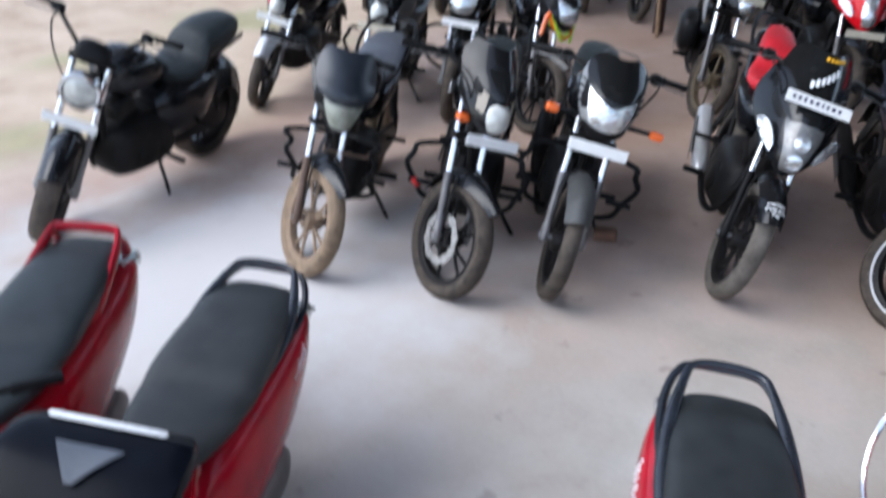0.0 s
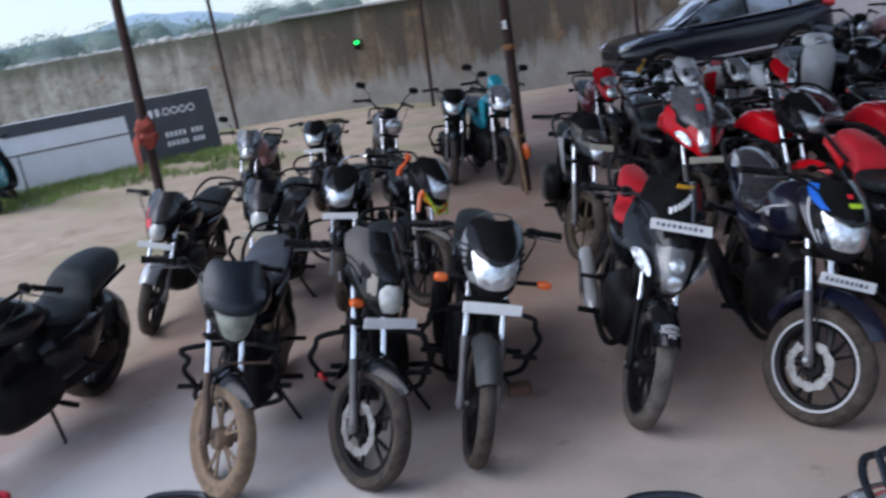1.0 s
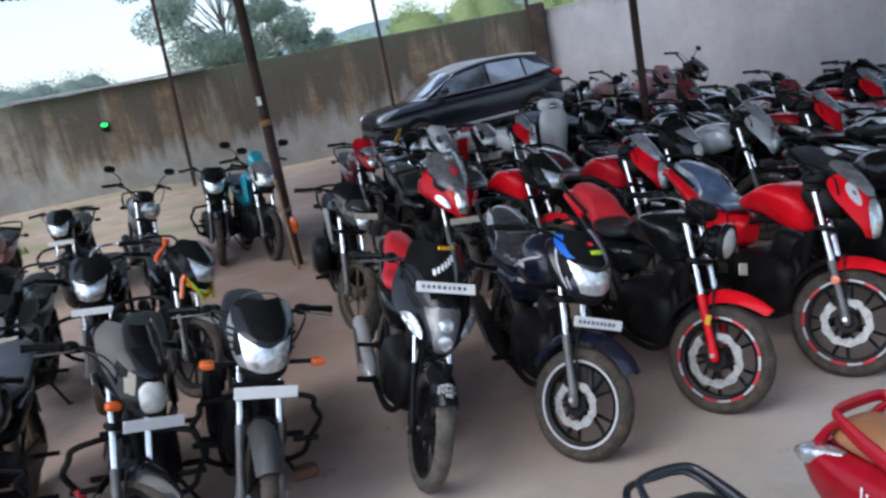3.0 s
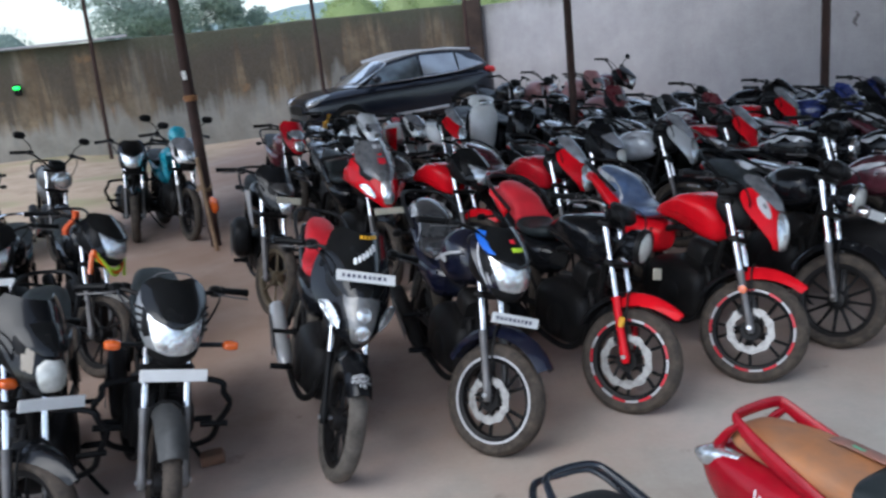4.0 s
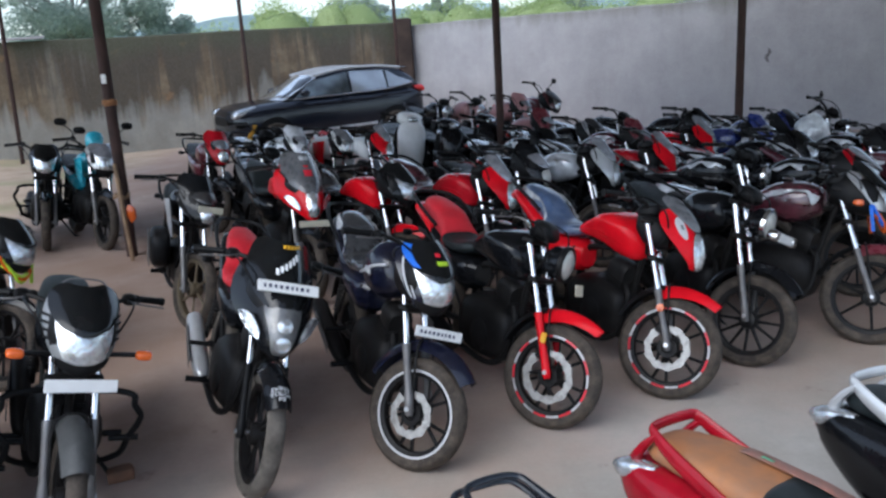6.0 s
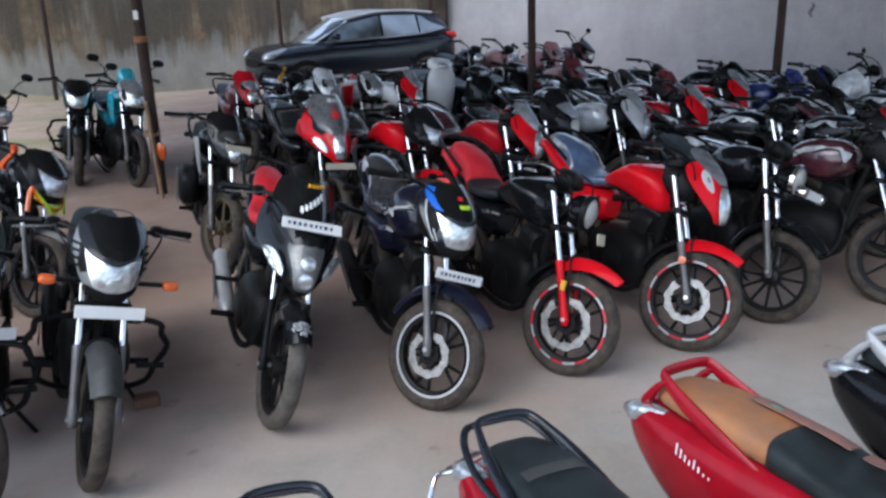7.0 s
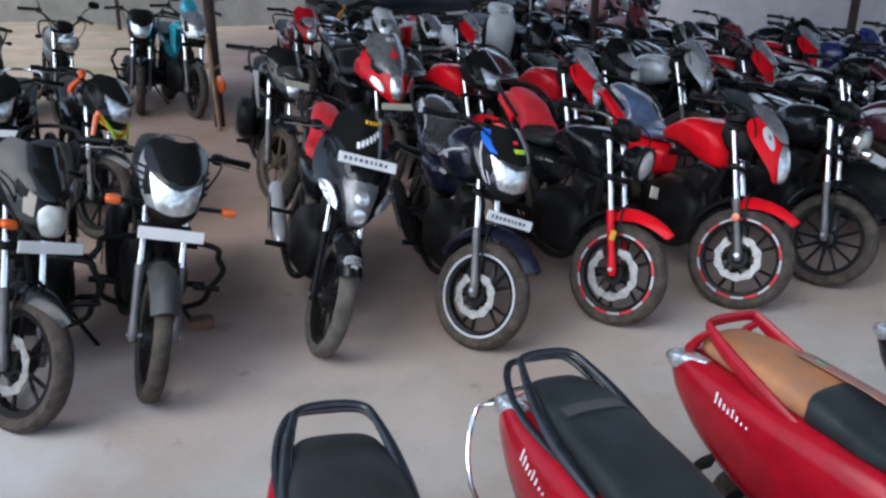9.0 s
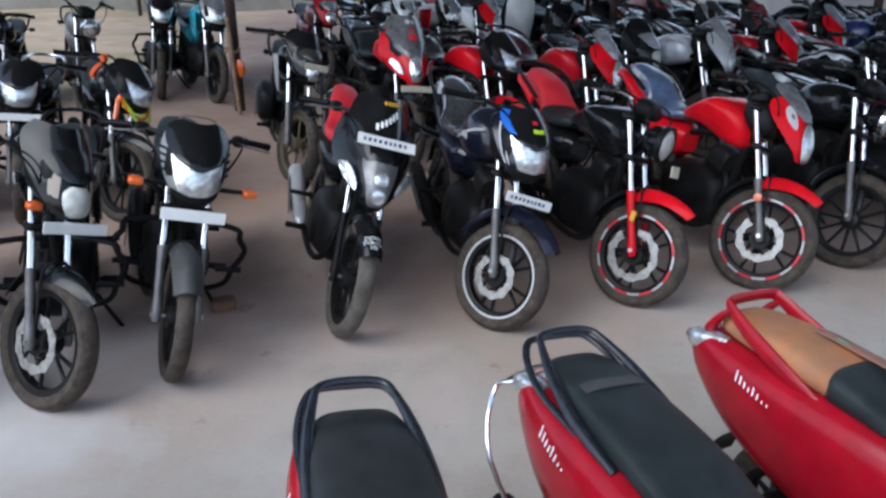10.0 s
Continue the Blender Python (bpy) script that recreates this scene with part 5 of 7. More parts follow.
    part("spoiler", 0, lambda g: g.loft([(-1.50, 1.50, 1.535, 0.57, 3), (-1.74, 1.48, 1.525, 0.58, 3), (-1.86, 1.475, 1.50, 0.54, 3)], seg=14), M_CAR, root)
    return root


# ---- ground, walls, roof ----
def node_mat(name):
    m = bpy.data.materials.new(name)
    m.use_nodes = True
    nt = m.node_tree
    return m, nt, nt.nodes["Principled BSDF"]


def noise_node(nt, vec, scale, detail=6, rough=0.55, stretch=None):
    n = nt.nodes.new("ShaderNodeTexNoise")
    n.inputs["Scale"].default_value, n.inputs["Detail"].default_value, n.inputs["Roughness"].default_value = scale, detail, rough
    if stretch:
        mp = nt.nodes.new("ShaderNodeMapping")
        mp.inputs["Scale"].default_value = stretch
        nt.links.new(vec, mp.inputs["Vector"])
        vec = mp.outputs["Vector"]
    nt.links.new(vec, n.inputs["Vector"])
    return n.outputs["Fac"]


def ramp_node(nt, fac, stops):
    r = nt.nodes.new("ShaderNodeValToRGB")
    while len(r.color_ramp.elements) < len(stops):
        r.color_ramp.elements.new(0.5)
    for e, (p, c) in zip(r.color_ramp.elements, stops):
        e.position, e.color = p, (*c, 1) if len(c) == 3 else (c[0], c[0], c[0], 1)
    nt.links.new(fac, r.inputs["Fac"])
    return r.outputs["Color"]


def mix_node(nt, fac, a, b, mode="MIX"):
    m = nt.nodes.new("ShaderNodeMix")
    m.data_type, m.blend_type = "RGBA", mode
    for socket, value in (("Factor", fac), ("A", a), ("B", b)):
        if isinstance(value, (float, int)):
            m.inputs[socket].default_value = value
        elif isinstance(value, tuple):
            m.inputs[socket].default_value = (*value, 1)
        else:
            nt.links.new(value, m.inputs[socket])
    return m.outputs["Result"]


def math_node(nt, op, a, b):
    m = nt.nodes.new("ShaderNodeMath")
    m.operation = op
    for i, v in enumerate((a, b)):
        if isinstance(v, (float, int)):
            m.inputs[i].default_value = v
        else:
            nt.links.new(v, m.inputs[i])
    return m.outputs[0]


def bump_node(nt, b, height, strength, distance):
    n = nt.nodes.new("ShaderNodeBump")
    n.inputs["Strength"].default_value, n.inputs["Distance"].default_value = strength, distance
    nt.links.new(height, n.inputs["Height"])
    nt.links.new(n.outputs["Normal"], b.inputs["Normal"])


def ground_material():
    m, nt, b = node_mat("dusty_ground")
    tc = nt.nodes.new("ShaderNodeTexCoord")
    v = tc.outputs["Object"]
    big, mid, fine = noise_node(nt, v, 0.45, 5), noise_node(nt, v, 2.2, 8, 0.62), noise_node(nt, v, 38, 6, 0.7)
    conc = ramp_node(nt, mid, [(0.28, (0.32, 0.275, 0.245)), (0.5, (0.43, 0.385, 0.355)), (0.75, (0.50, 0.465, 0.44))])
    conc = mix_node(nt, ramp_node(nt, big, [(0.38, (0,)), (0.60, (0.7,))]), conc, (0.31, 0.222, 0.168))
    spots = ramp_node(nt, noise_node(nt, v, 4.55, 4, 0.5), [(0.66, (0,)), (0.72, (0.5,))])
    conc = mix_node(nt, spots, conc, (0.17, 0.13, 0.11))
    conc = mix_node(nt, 0.10, conc, ramp_node(nt, fine, [(0.3, (0.25, 0.22, 0.20)), (0.7, (0.56, 0.51, 0.48))]))
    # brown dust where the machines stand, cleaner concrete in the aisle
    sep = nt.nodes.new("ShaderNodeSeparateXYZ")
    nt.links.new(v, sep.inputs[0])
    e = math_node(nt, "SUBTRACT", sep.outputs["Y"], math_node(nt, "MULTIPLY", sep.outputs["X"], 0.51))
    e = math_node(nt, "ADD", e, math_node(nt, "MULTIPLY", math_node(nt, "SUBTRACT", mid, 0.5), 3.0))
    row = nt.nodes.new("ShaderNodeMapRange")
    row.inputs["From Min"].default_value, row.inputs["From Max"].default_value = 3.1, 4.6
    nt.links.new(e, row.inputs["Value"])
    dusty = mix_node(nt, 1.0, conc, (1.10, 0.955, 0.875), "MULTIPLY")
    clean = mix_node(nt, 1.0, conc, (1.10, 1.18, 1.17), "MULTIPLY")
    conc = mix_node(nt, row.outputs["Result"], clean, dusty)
    # pool of light near the open edge, painted as paler cement
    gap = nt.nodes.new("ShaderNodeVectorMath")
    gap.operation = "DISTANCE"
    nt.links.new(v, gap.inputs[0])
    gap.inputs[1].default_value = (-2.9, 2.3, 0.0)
    light_pool = nt.nodes.new("ShaderNodeMapRange")
    light_pool.inputs["From Min"].default_value, light_pool.inputs["From Max"].default_value = 1.7, 0.7
    nt.links.new(math_node(nt, "ADD", gap.outputs["Value"], math_node(nt, "MULTIPLY", math_node(nt, "SUBTRACT", mid, 0.5), 2.6)), light_pool.inputs["Value"])
    conc = mix_node(nt, math_node(nt, "MULTIPLY", light_pool.outputs["Result"], 0.75), conc, (0.62, 0.605, 0.59))
    soil = ramp_node(nt, mid, [(0.3, (0.39, 0.285, 0.195)), (0.7, (0.60, 0.475, 0.36))])
    patchy = ramp_node(nt, noise_node(nt, v, 0.55, 5, 0.6), [(0.50, (0,)), (0.62, (0.55,))])
    grassy = ramp_node(nt, noise_node(nt, v, 3.0, 8, 0.7), [(0.35, (0.15, 0.18, 0.06)), (0.65, (0.29, 0.31, 0.12))])
    soil = mix_node(nt, patchy, soil, grassy)
    # distance along the yard's open side
    d = math_node(nt, "ADD", math_node(nt, "MULTIPLY", sep.outputs["X"], -0.88), math_node(nt, "MULTIPLY", sep.outputs["Y"], -0.12))
    d = math_node(nt, "ADD", d, math_node(nt, "MULTIPLY", math_node(nt, "SUBTRACT", big, 0.5), 1.6))
    f1 = nt.nodes.new("ShaderNodeMapRange")
    f1.inputs["From Min"].default_value, f1.inputs["From Max"].default_value = 3.75, 4.5
    nt.links.new(d, f1.inputs["Value"])
    f2 = nt.nodes.new("ShaderNodeMapRange")
    f2.inputs["From Min"].default_value, f2.inputs["From Max"].default_value = 10.6, 12.0
    nt.links.new(d, f2.inputs["Value"])
    col = mix_node(nt, f1.outputs["Result"], conc, soil)
    col = mix_node(nt, f2.outputs["Result"], col, grassy)
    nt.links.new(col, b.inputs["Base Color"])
    b.inputs["Roughness"].default_value = 0.9
    bump_node(nt, b, math_node(nt, "ADD", fine, math_node(nt, "MULTIPLY", mid, 3.0)), 0.18, 0.010)
    return m


def wall_material(name, kind):
    m, nt, b = node_mat(name)
    tc = nt.nodes.new("ShaderNodeTexCoord")
    v = tc.outputs["Object"]
    streak = noise_node(nt, v, 1.0, 7, 0.6, (2.6, 2.6, 0.16))
    fine_streak = noise_node(nt, v, 1.0, 8, 0.7, (3.2, 3.2, 0.5))
    blot, fine = noise_node(nt, v, 1.3, 8, 0.65), noise_node(nt, v, 30, 6, 0.7)
    sep = nt.nodes.new("ShaderNodeSeparateXYZ")
    nt.links.new(v, sep.inputs[0])
    if kind == "stained":
        big = noise_node(nt, v, 0.32, 4, 0.6)
        run = noise_node(nt, v, 1.0, 6, 0.62, (1.5, 1.5, 0.10))
        # browner towards the corner, greyer along the open end
        away = nt.nodes.new("ShaderNodeMapRange")
        away.inputs["From Min"].default_value, away.inputs["From Max"].default_value = -16.5, -12.0
        nt.links.new(math_node(nt, "ADD", sep.outputs["X"], math_node(nt, "MULTIPLY", math_node(nt, "SUBTRACT", big, 0.5), 8.0)), away.inputs["Value"])
        grey = ramp_node(nt, blot, [(0.30, (0.28, 0.24, 0.19)), (0.52, (0.46, 0.425, 0.375)), (0.72, (0.59, 0.555, 0.51))])
        brown = ramp_node(nt, blot, [(0.30, (0.058, 0.035, 0.016)), (0.50, (0.150, 0.102, 0.054)), (0.72, (0.30, 0.232, 0.145))])
        col = mix_node(nt, away.outputs["Result"], grey, brown)
        # dark runs that fade out below
        drop = math_node(nt, "ADD", run, math_node(nt, "MULTIPLY", math_node(nt, "SUBTRACT", sep.outputs["Z"], 1.6), 0.085))
        stain = math_node(nt, "ADD", math_node(nt, "MULTIPLY", away.outputs["Result"], 0.7), 0.3)
        col = mix_node(nt, math_node(nt, "MULTIPLY", stain, ramp_node(nt, drop, [(0.46, (0,)), (0.54, (0.9,))])), col, (0.050, 0.040, 0.026))
        thin_run = noise_node(nt, v, 1.0, 5, 0.6, (6.0, 6.0, 0.22))
        col = mix_node(nt, math_node(nt, "MULTIPLY", stain, ramp_node(nt, thin_run, [(0.52, (0,)), (0.64, (0.7,))])), col, (0.060, 0.045, 0.028))
        pale_run = ramp_node(nt, streak, [(0.56, (0,)), (0.68, (0.35,))])
        col = mix_node(nt, pale_run, col, (0.36, 0.34, 0.29))
        rust = ramp_node(nt, noise_node(nt, v, 1.9, 5, 0.6), [(0.64, (0,)), (0.70, (0.7,))])
        col = mix_node(nt, rust, col, (0.27, 0.14, 0.055))
        mottle = noise_node(nt, v, 4.5, 7, 0.7)
        col = mix_node(nt, ramp_node(nt, mottle, [(0.36, (0.5,)), (0.52, (0,))]), col, (0.075, 0.055, 0.030))
        # a paler cast band along the foot
        h = math_node(nt, "ADD", sep.outputs["Z"], math_node(nt, "MULTIPLY", math_node(nt, "SUBTRACT", blot, 0.5), 1.3))
        h = math_node(nt, "ADD", h, math_node(nt, "MULTIPLY", math_node(nt, "SUBTRACT", streak, 0.5), 2.4))
        f = nt.nodes.new("ShaderNodeMapRange")
        f.inputs["From Min"].default_value, f.inputs["From Max"].default_value = 1.20, 0.80
        nt.links.new(h, f.inputs["Value"])
        pale = ramp_node(nt, blot, [(0.3, (0.29, 0.285, 0.26)), (0.7, (0.45, 0.45, 0.42))])
        col = mix_node(nt, math_node(nt, "MULTIPLY", f.outputs["Result"], 0.65), col, pale)
        # moss under the coping
        t = nt.nodes.new("ShaderNodeMapRange")
        t.inputs["From Min"].default_value, t.inputs["From Max"].default_value = 2.15, 2.50
        nt.links.new(math_node(nt, "ADD", sep.outputs["Z"], math_node(nt, "MULTIPLY", math_node(nt, "SUBTRACT", run, 0.5), 1.2)), t.inputs["Value"])
        col = mix_node(nt, math_node(nt, "MULTIPLY", t.outputs["Result"], 0.75), col, (0.055, 0.062, 0.030))
    else:
        col = ramp_node(nt, blot, [(0.3, (0.315, 0.306, 0.320)), (0.55, (0.385, 0.374, 0.390)), (0.75, (0.45, 0.438, 0.452))])
        col = mix_node(nt, ramp_node(nt, fine_streak, [(0.5, (0,)), (0.7, (0.25,))]), col, (0.24, 0.22, 0.225))
        t = nt.nodes.new("ShaderNodeMapRange")
        t.inputs["From Min"].default_value, t.inputs["From Max"].default_value = 2.30, 2.70
        nt.links.new(math_node(nt, "ADD", sep.outputs["Z"], math_node(nt, "MULTIPLY", math_node(nt, "SUBTRACT", streak, 0.5), 0.8)), t.inputs["Value"])
        col = mix_node(nt, math_node(nt, "MULTIPLY", t.outputs["Result"], 0.8), col, (0.10, 0.105, 0.06))
    col = mix_node(nt, 0.12, col, ramp_node(nt, fine, [(0.3, (0.1, 0.09, 0.08)), (0.7, (0.5, 0.47, 0.45))]))
    nt.links.new(col, b.inputs["Base Color"])
    b.inputs["Roughness"].default_value = 0.92
    bump_node(nt, b, math_node(nt, "ADD", fine, math_node(nt, "MULTIPLY", blot, 4.0)), 0.4, 0.02)
    return m


def strip(g, a, b, z0, z1, thick):
    """An upright slab between two plan points."""
    a, b = Vector((*a, 0)), Vector((*b, 0))
    n = int((b - a).length / 0.9) + 1
    d = (b - a).normalized()
    out = Vector((-d.y, d.x, 0)) * thick
    rnd = random.Random(7)
    rings = []
    for i in range(n + 1):
        p = a + (b - a) * i / n
        top = z1 + rnd.uniform(-0.02, 0.02)
        rings.append([(*p.xy, z0), (*p.xy, top - 0.03), (*(p + out * 0.12).xy, top), (*(p + out * 0.88).xy, top), (*(p + out).xy, top - 0.03), (*(p + out).xy, z0)])
    return g.rings(rings)


def structure(name, make, material, label):
    ob = part(name, 0, make, material)
    return tagged(ob, label, "", "", "structure")


def soil_height(x, y):
    """A low grassy terrace beyond the paved floor's open side."""
    t = min(1.0, max(0.0, (-9.3 - x) / 2.2))
    return 0.22 * t * t * (3 - 2 * t)


def ground_mesh(g):
    far = [-900, -300, -120, -60, -36, -28] + list(range(-24, 25)) + [28, 36, 60, 120, 300, 900]
    n = len(far)
    for yy in far:
        for xx in far:
            g.v.append((xx, yy, soil_height(xx, yy)))
    for j in range(n - 1):
        for i in range(n - 1):
            a = j * n + i
            g.f.append((a, a + 1, a + n + 1, a + n))
    return g


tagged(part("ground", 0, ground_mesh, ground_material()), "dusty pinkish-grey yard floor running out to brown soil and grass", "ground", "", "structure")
CORNER, LEFT_END, RIGHT_END = (-1.7, 21.3), (-35.0, 6.3), (15.0, 10.3)
M_STAIN = wall_material("stained_concrete", "stained")
M_PLASTER = wall_material("grey_plaster", "plaster")
structure("wall_left", lambda g: strip(g, LEFT_END, CORNER, -0.05, 2.63, 0.2), M_STAIN, "weathered brown boundary wall with dark vertical stains")
structure("wall_right", lambda g: strip(g, CORNER, RIGHT_END, -0.05, 2.55, 0.2), M_PLASTER, "grey plastered boundary wall with mossy top edge")


def corrugated(g):
    x0, x1, z = -8.2, 15.0, 4.6
    n = int((x1 - x0) / 0.035)
    def top(u, v):
        xx = x0 + (x1 - x0) * u
        back = min(14.9 + 0.18 * xx, 16.0 - 0.35 * xx)
        y0 = 1.9 + 3.2 * min(1.0, max(0.0, (-1.5 - xx) / 4.0))
        yy = y0 + (back - y0) * v
        return (xx, yy, z - 0.03 * v + 0.022 * math.sin(xx * 2 * math.pi / 0.15))
    g.sheet(top, n, 3, 0.003)
    # a second run of sheets over the open corner
    ax, ay, dx, dy = -12.3, 12.8, 1.4, 2.7
    length = math.hypot(dx, dy)
    return g.sheet(lambda u, v: (ax + dx * u + 3.84 * v, ay + dy * u - 2.53 * v, 4.56 + 0.022 * math.sin(u * length * 2 * math.pi / 0.15)), int(length / 0.035), 3, 0.003)


tagged(part("ceiling", 0, corrugated, mat("roof_sheet", (0.34, 0.335, 0.33), 0.55, metal=0.3, var=0.3, scale=2, dust=0.2, dustcol=(0.16, 0.09, 0.06))), "corrugated metal shed roof", "roof", "", "structure")


def post(x, y, r, top, tilt=(0, 0), rag=None, foot=True, label="rusty steel shed post set in the floor"):
    root = thing("shed_post", pose(x, y, 0), label, "post", "shed posts")
    part("shaft", (x, y), lambda g: g.tube([(0, 0, 0), (tilt[0] * 0.5, tilt[1] * 0.5, top * 0.5), (tilt[0], tilt[1], top)], r, seg=12, sub=3), M_RUST, root)
    part("cap_plate", (x, y), lambda g: g.box((tilt[0], tilt[1], top), (0.2, 0.2, 0.012), None, 0.003), M_RUST, root)
    if rag:
        z, material, text, h = rag
        def wrap(g):
            """Cloth wound round the shaft in uneven folds, with loose ends."""
            rnd = random.Random(int(x * 100))
            rings, n = [], 9
            for k in range(n):
                f = k / (n - 1)
                zz = z + h * (f - 0.5)
                bulge = r * (1.10 + (0.9 if h > 0.1 else 0.12) * math.sin(math.pi * f) ** 0.7 * (0.6 + 0.8 * rnd.random()))
                rings.append([(bulge * math.cos(a) * rnd.uniform(0.92, 1.15) + tilt[0] * zz / top, bulge * math.sin(a) * rnd.uniform(0.92, 1.15) + tilt[1] * zz / top, zz + 0.1 * h * rnd.uniform(-1, 1)) for a in [2 * math.pi * i / 12 for i in range(12)]])
            g.rings(rings)
            if h > 0.1:
                for k in range(3):
                    a = rnd.uniform(3.4, 6.0)
                    g.tube([(r * math.cos(a), r * math.sin(a), z, 0.02), (2.1 * r * math.cos(a), 2.1 * r * math.sin(a), z - 0.10, 0.028), (2.0 * r * math.cos(a), 2.0 * r * math.sin(a), z - 0.26 - 0.06 * k, 0.012)], 0.02, seg=6, flat=0.4)
            return g
        part("tied_cloth", (x, y), wrap, material, root, text)
    if label.startswith("leaning"):
        part("paper_tag", 0, lambda g: g.box((0.03, -0.066, 1.86), (0.05, 0.004, 0.09), None, 0.001), M_PLATE, root, "small white paper tag")
        part("wooden_stick", 0, lambda g: g.tube([(0.10, -0.22, 0.0), (0.05, -0.15, 0.5), (0.0, -0.07, 1.0)], 0.022, seg=7, sub=2), M_STICK, root, "bare wooden stick leant on it")
        part("orange_rag", 0, lambda g: g.loft([(0.06, 0.46, 0.54, 0.02, 2.2), (0.10, 0.38, 0.58, 0.035, 2.4), (0.15, 0.42, 0.54, 0.02, 2.2)], y=-0.10, seg=10), M_ORANGE, root, "small bright orange rag")
        part("rope_knot", 0, lambda g: g.tube([(0.075 * math.cos(a), 0.075 * math.sin(a) - 0.03, 0.66 + 0.02 * math.sin(3 * a)) for a in [0.7 * k for k in range(9)]], 0.018, seg=6, sub=2, closed=True), M_STICK, root, "pale rope binding")
    return root


M_STICK = mat("bare_stick", (0.26, 0.17, 0.10), 0.8, var=0.3, scale=12)
M_CLOTH = mat("faded_red_cloth", (0.30, 0.06, 0.04), 0.9, var=0.35, scale=14, bump=0.4)
M_CLOTH_Y = mat("faded_ochre_cloth", (0.30, 0.14, 0.06), 0.9, var=0.35, scale=14, bump=0.4)
post(-6.43, 5.66, 0.05, 4.55, (0.08, 0.14), (1.42, M_CLOTH, "faded red cloth wrapped round it", 0.30))
post(-3.56, 8.37, 0.058, 4.55, (0.05, 0.02), (1.62, M_CLOTH_Y, "ochre cloth tied round it", 0.06), label="leaning rusty shed post with a tied rag")
post(0.46, 10.80, 0.052, 4.55)
post(3.54, 10.90, 0.052, 4.55)
post(-14.42, 14.93, 0.045, 6.0)
post(-9.84, 16.97, 0.045, 4.55, (0.13, 0.08))
post(-5.15, 18.6, 0.045, 4.55)
post(-1.9, 20.6, 0.045, 4.55)

# ---- the car ----
car(-3.35, 17.75, 214)

# ---- small pieces carried by single motorcycles ----
def screen_bars(root, S):
    rows = squat(VISOR_ROWS["half"], 0.8, 0.93)
    for i in range(5):
        part("sticker_mark", ("y", i), lambda g: patch(g, rows, 0.42 + 0.08 * i, 0.475 + 0.08 * i, 0.80, 0.88), M_YELLOW, root, "yellow sticker mark")
    for i in range(6):
        part("sticker_mark", ("w", i), lambda g: patch(g, rows, 0.34 + 0.062 * i, 0.385 + 0.062 * i, 0.50 + 0.032 * i, 0.57 + 0.032 * i), M_INKW, root, "white sticker mark")


def fender_words(root, S):
    me = lettering("DON'T\nTOUCH\nME", 0.027)
    for v in me.vertices:
        a, s = radians(53.5) + v.co.y / 0.335, v.co.x / 0.064
        r = 0.340 - 0.055 * s * s + v.co.z
        v.co = (r * math.cos(a), v.co.x, 0.30 + r * math.sin(a))
    me.materials.append(M_INKW)
    ob = new("lettering", me)
    ob.parent = root
    ob.matrix_basis = S


def blue_stickers(root, S):
    H = steering(10)
    rows = squat(VISOR_ROWS["bikini"], 0.8, 0.96)
    part("sticker", "b", lambda g: patch(g, rows, 0.0, 0.11, 0.42, 0.78), M_BLUESTK, root, "blue corner sticker", m=H)
    cowl = [(0.82, 0.012, 0.105, 0.07), (0.89, 0.005, 0.145, 0.12), (0.97, -0.045, 0.158, 0.15), (1.04, -0.10, 0.145, 0.15)]
    for s in (1, -1):
        for k in (0, 1):
            part("decal_stripe", ("f", s, k), lambda g: patch(g, cowl, 0.5 + s * (0.40 + 0.05 * k), 0.5 + s * (0.415 + 0.05 * k), 0.1, 0.9, lift=0.004, slant=-s * 0.06), M_TAPEW, root, "white pinstripe", m=H)
    part("sticker", "g", lambda g: patch(g, rows, 0.44, 0.68, 0.50, 0.56), M_GREEN, root, "lime sticker strip", m=H)
    part("sticker", "p", lambda g: patch(g, rows, 0.46, 0.56, 0.62, 0.68), M_TAPER, root, "red sticker strip", m=H)
    part("side_badge", 0, lambda g: g.box((-0.52, -0.158, 0.86), (0.09, 0.006, 0.03), None, 0.002), M_TAPEW, root)


def tank_flash(root, S):
    for s in (1, -1):
        part("tank_flash", s, lambda g: g.sheet(lambda u, v: (-0.38 - 0.30 * u, s * (0.120 + 0.040 * math.sin(math.pi * min(1, u + 0.25))), 0.80 + 0.05 * v + 0.08 * (1 - u)), 8, 2, 0.003), M_TAPEW, root)


def tank_edge(root, S):
    """A pale line along the tank's upper shoulder."""
    for s in (1, -1):
        part("tank_edge", s, lambda g: g.tube([(-0.33, s * 0.085, 0.90), (-0.43, s * 0.128, 0.945), (-0.56, s * 0.135, 0.945), (-0.70, s * 0.105, 0.895)], 0.005, seg=5), M_TAPEW, root)


def red_seat_panel(root, S):
    part("seat_cover", "r", lambda g: g.loft([(x, z0 - 0.004, z1 + 0.008, hw + 0.006, p) for x, z0, z1, hw, p in STEPPED_SEAT[3:]], seg=20), M_SEAT_RED, root, "bright red pillion cover")
    part("tail_flash", "r", lambda g: g.loft([(-1.30, 0.76, 0.87, 0.128, 2.6), (-1.45, 0.83, 0.92, 0.118, 2.6), (-1.60, 0.88, 0.95, 0.095, 2.4), (-1.69, 0.905, 0.94, 0.05, 2.2)], seg=16), M_RED, root, "red tail panel")


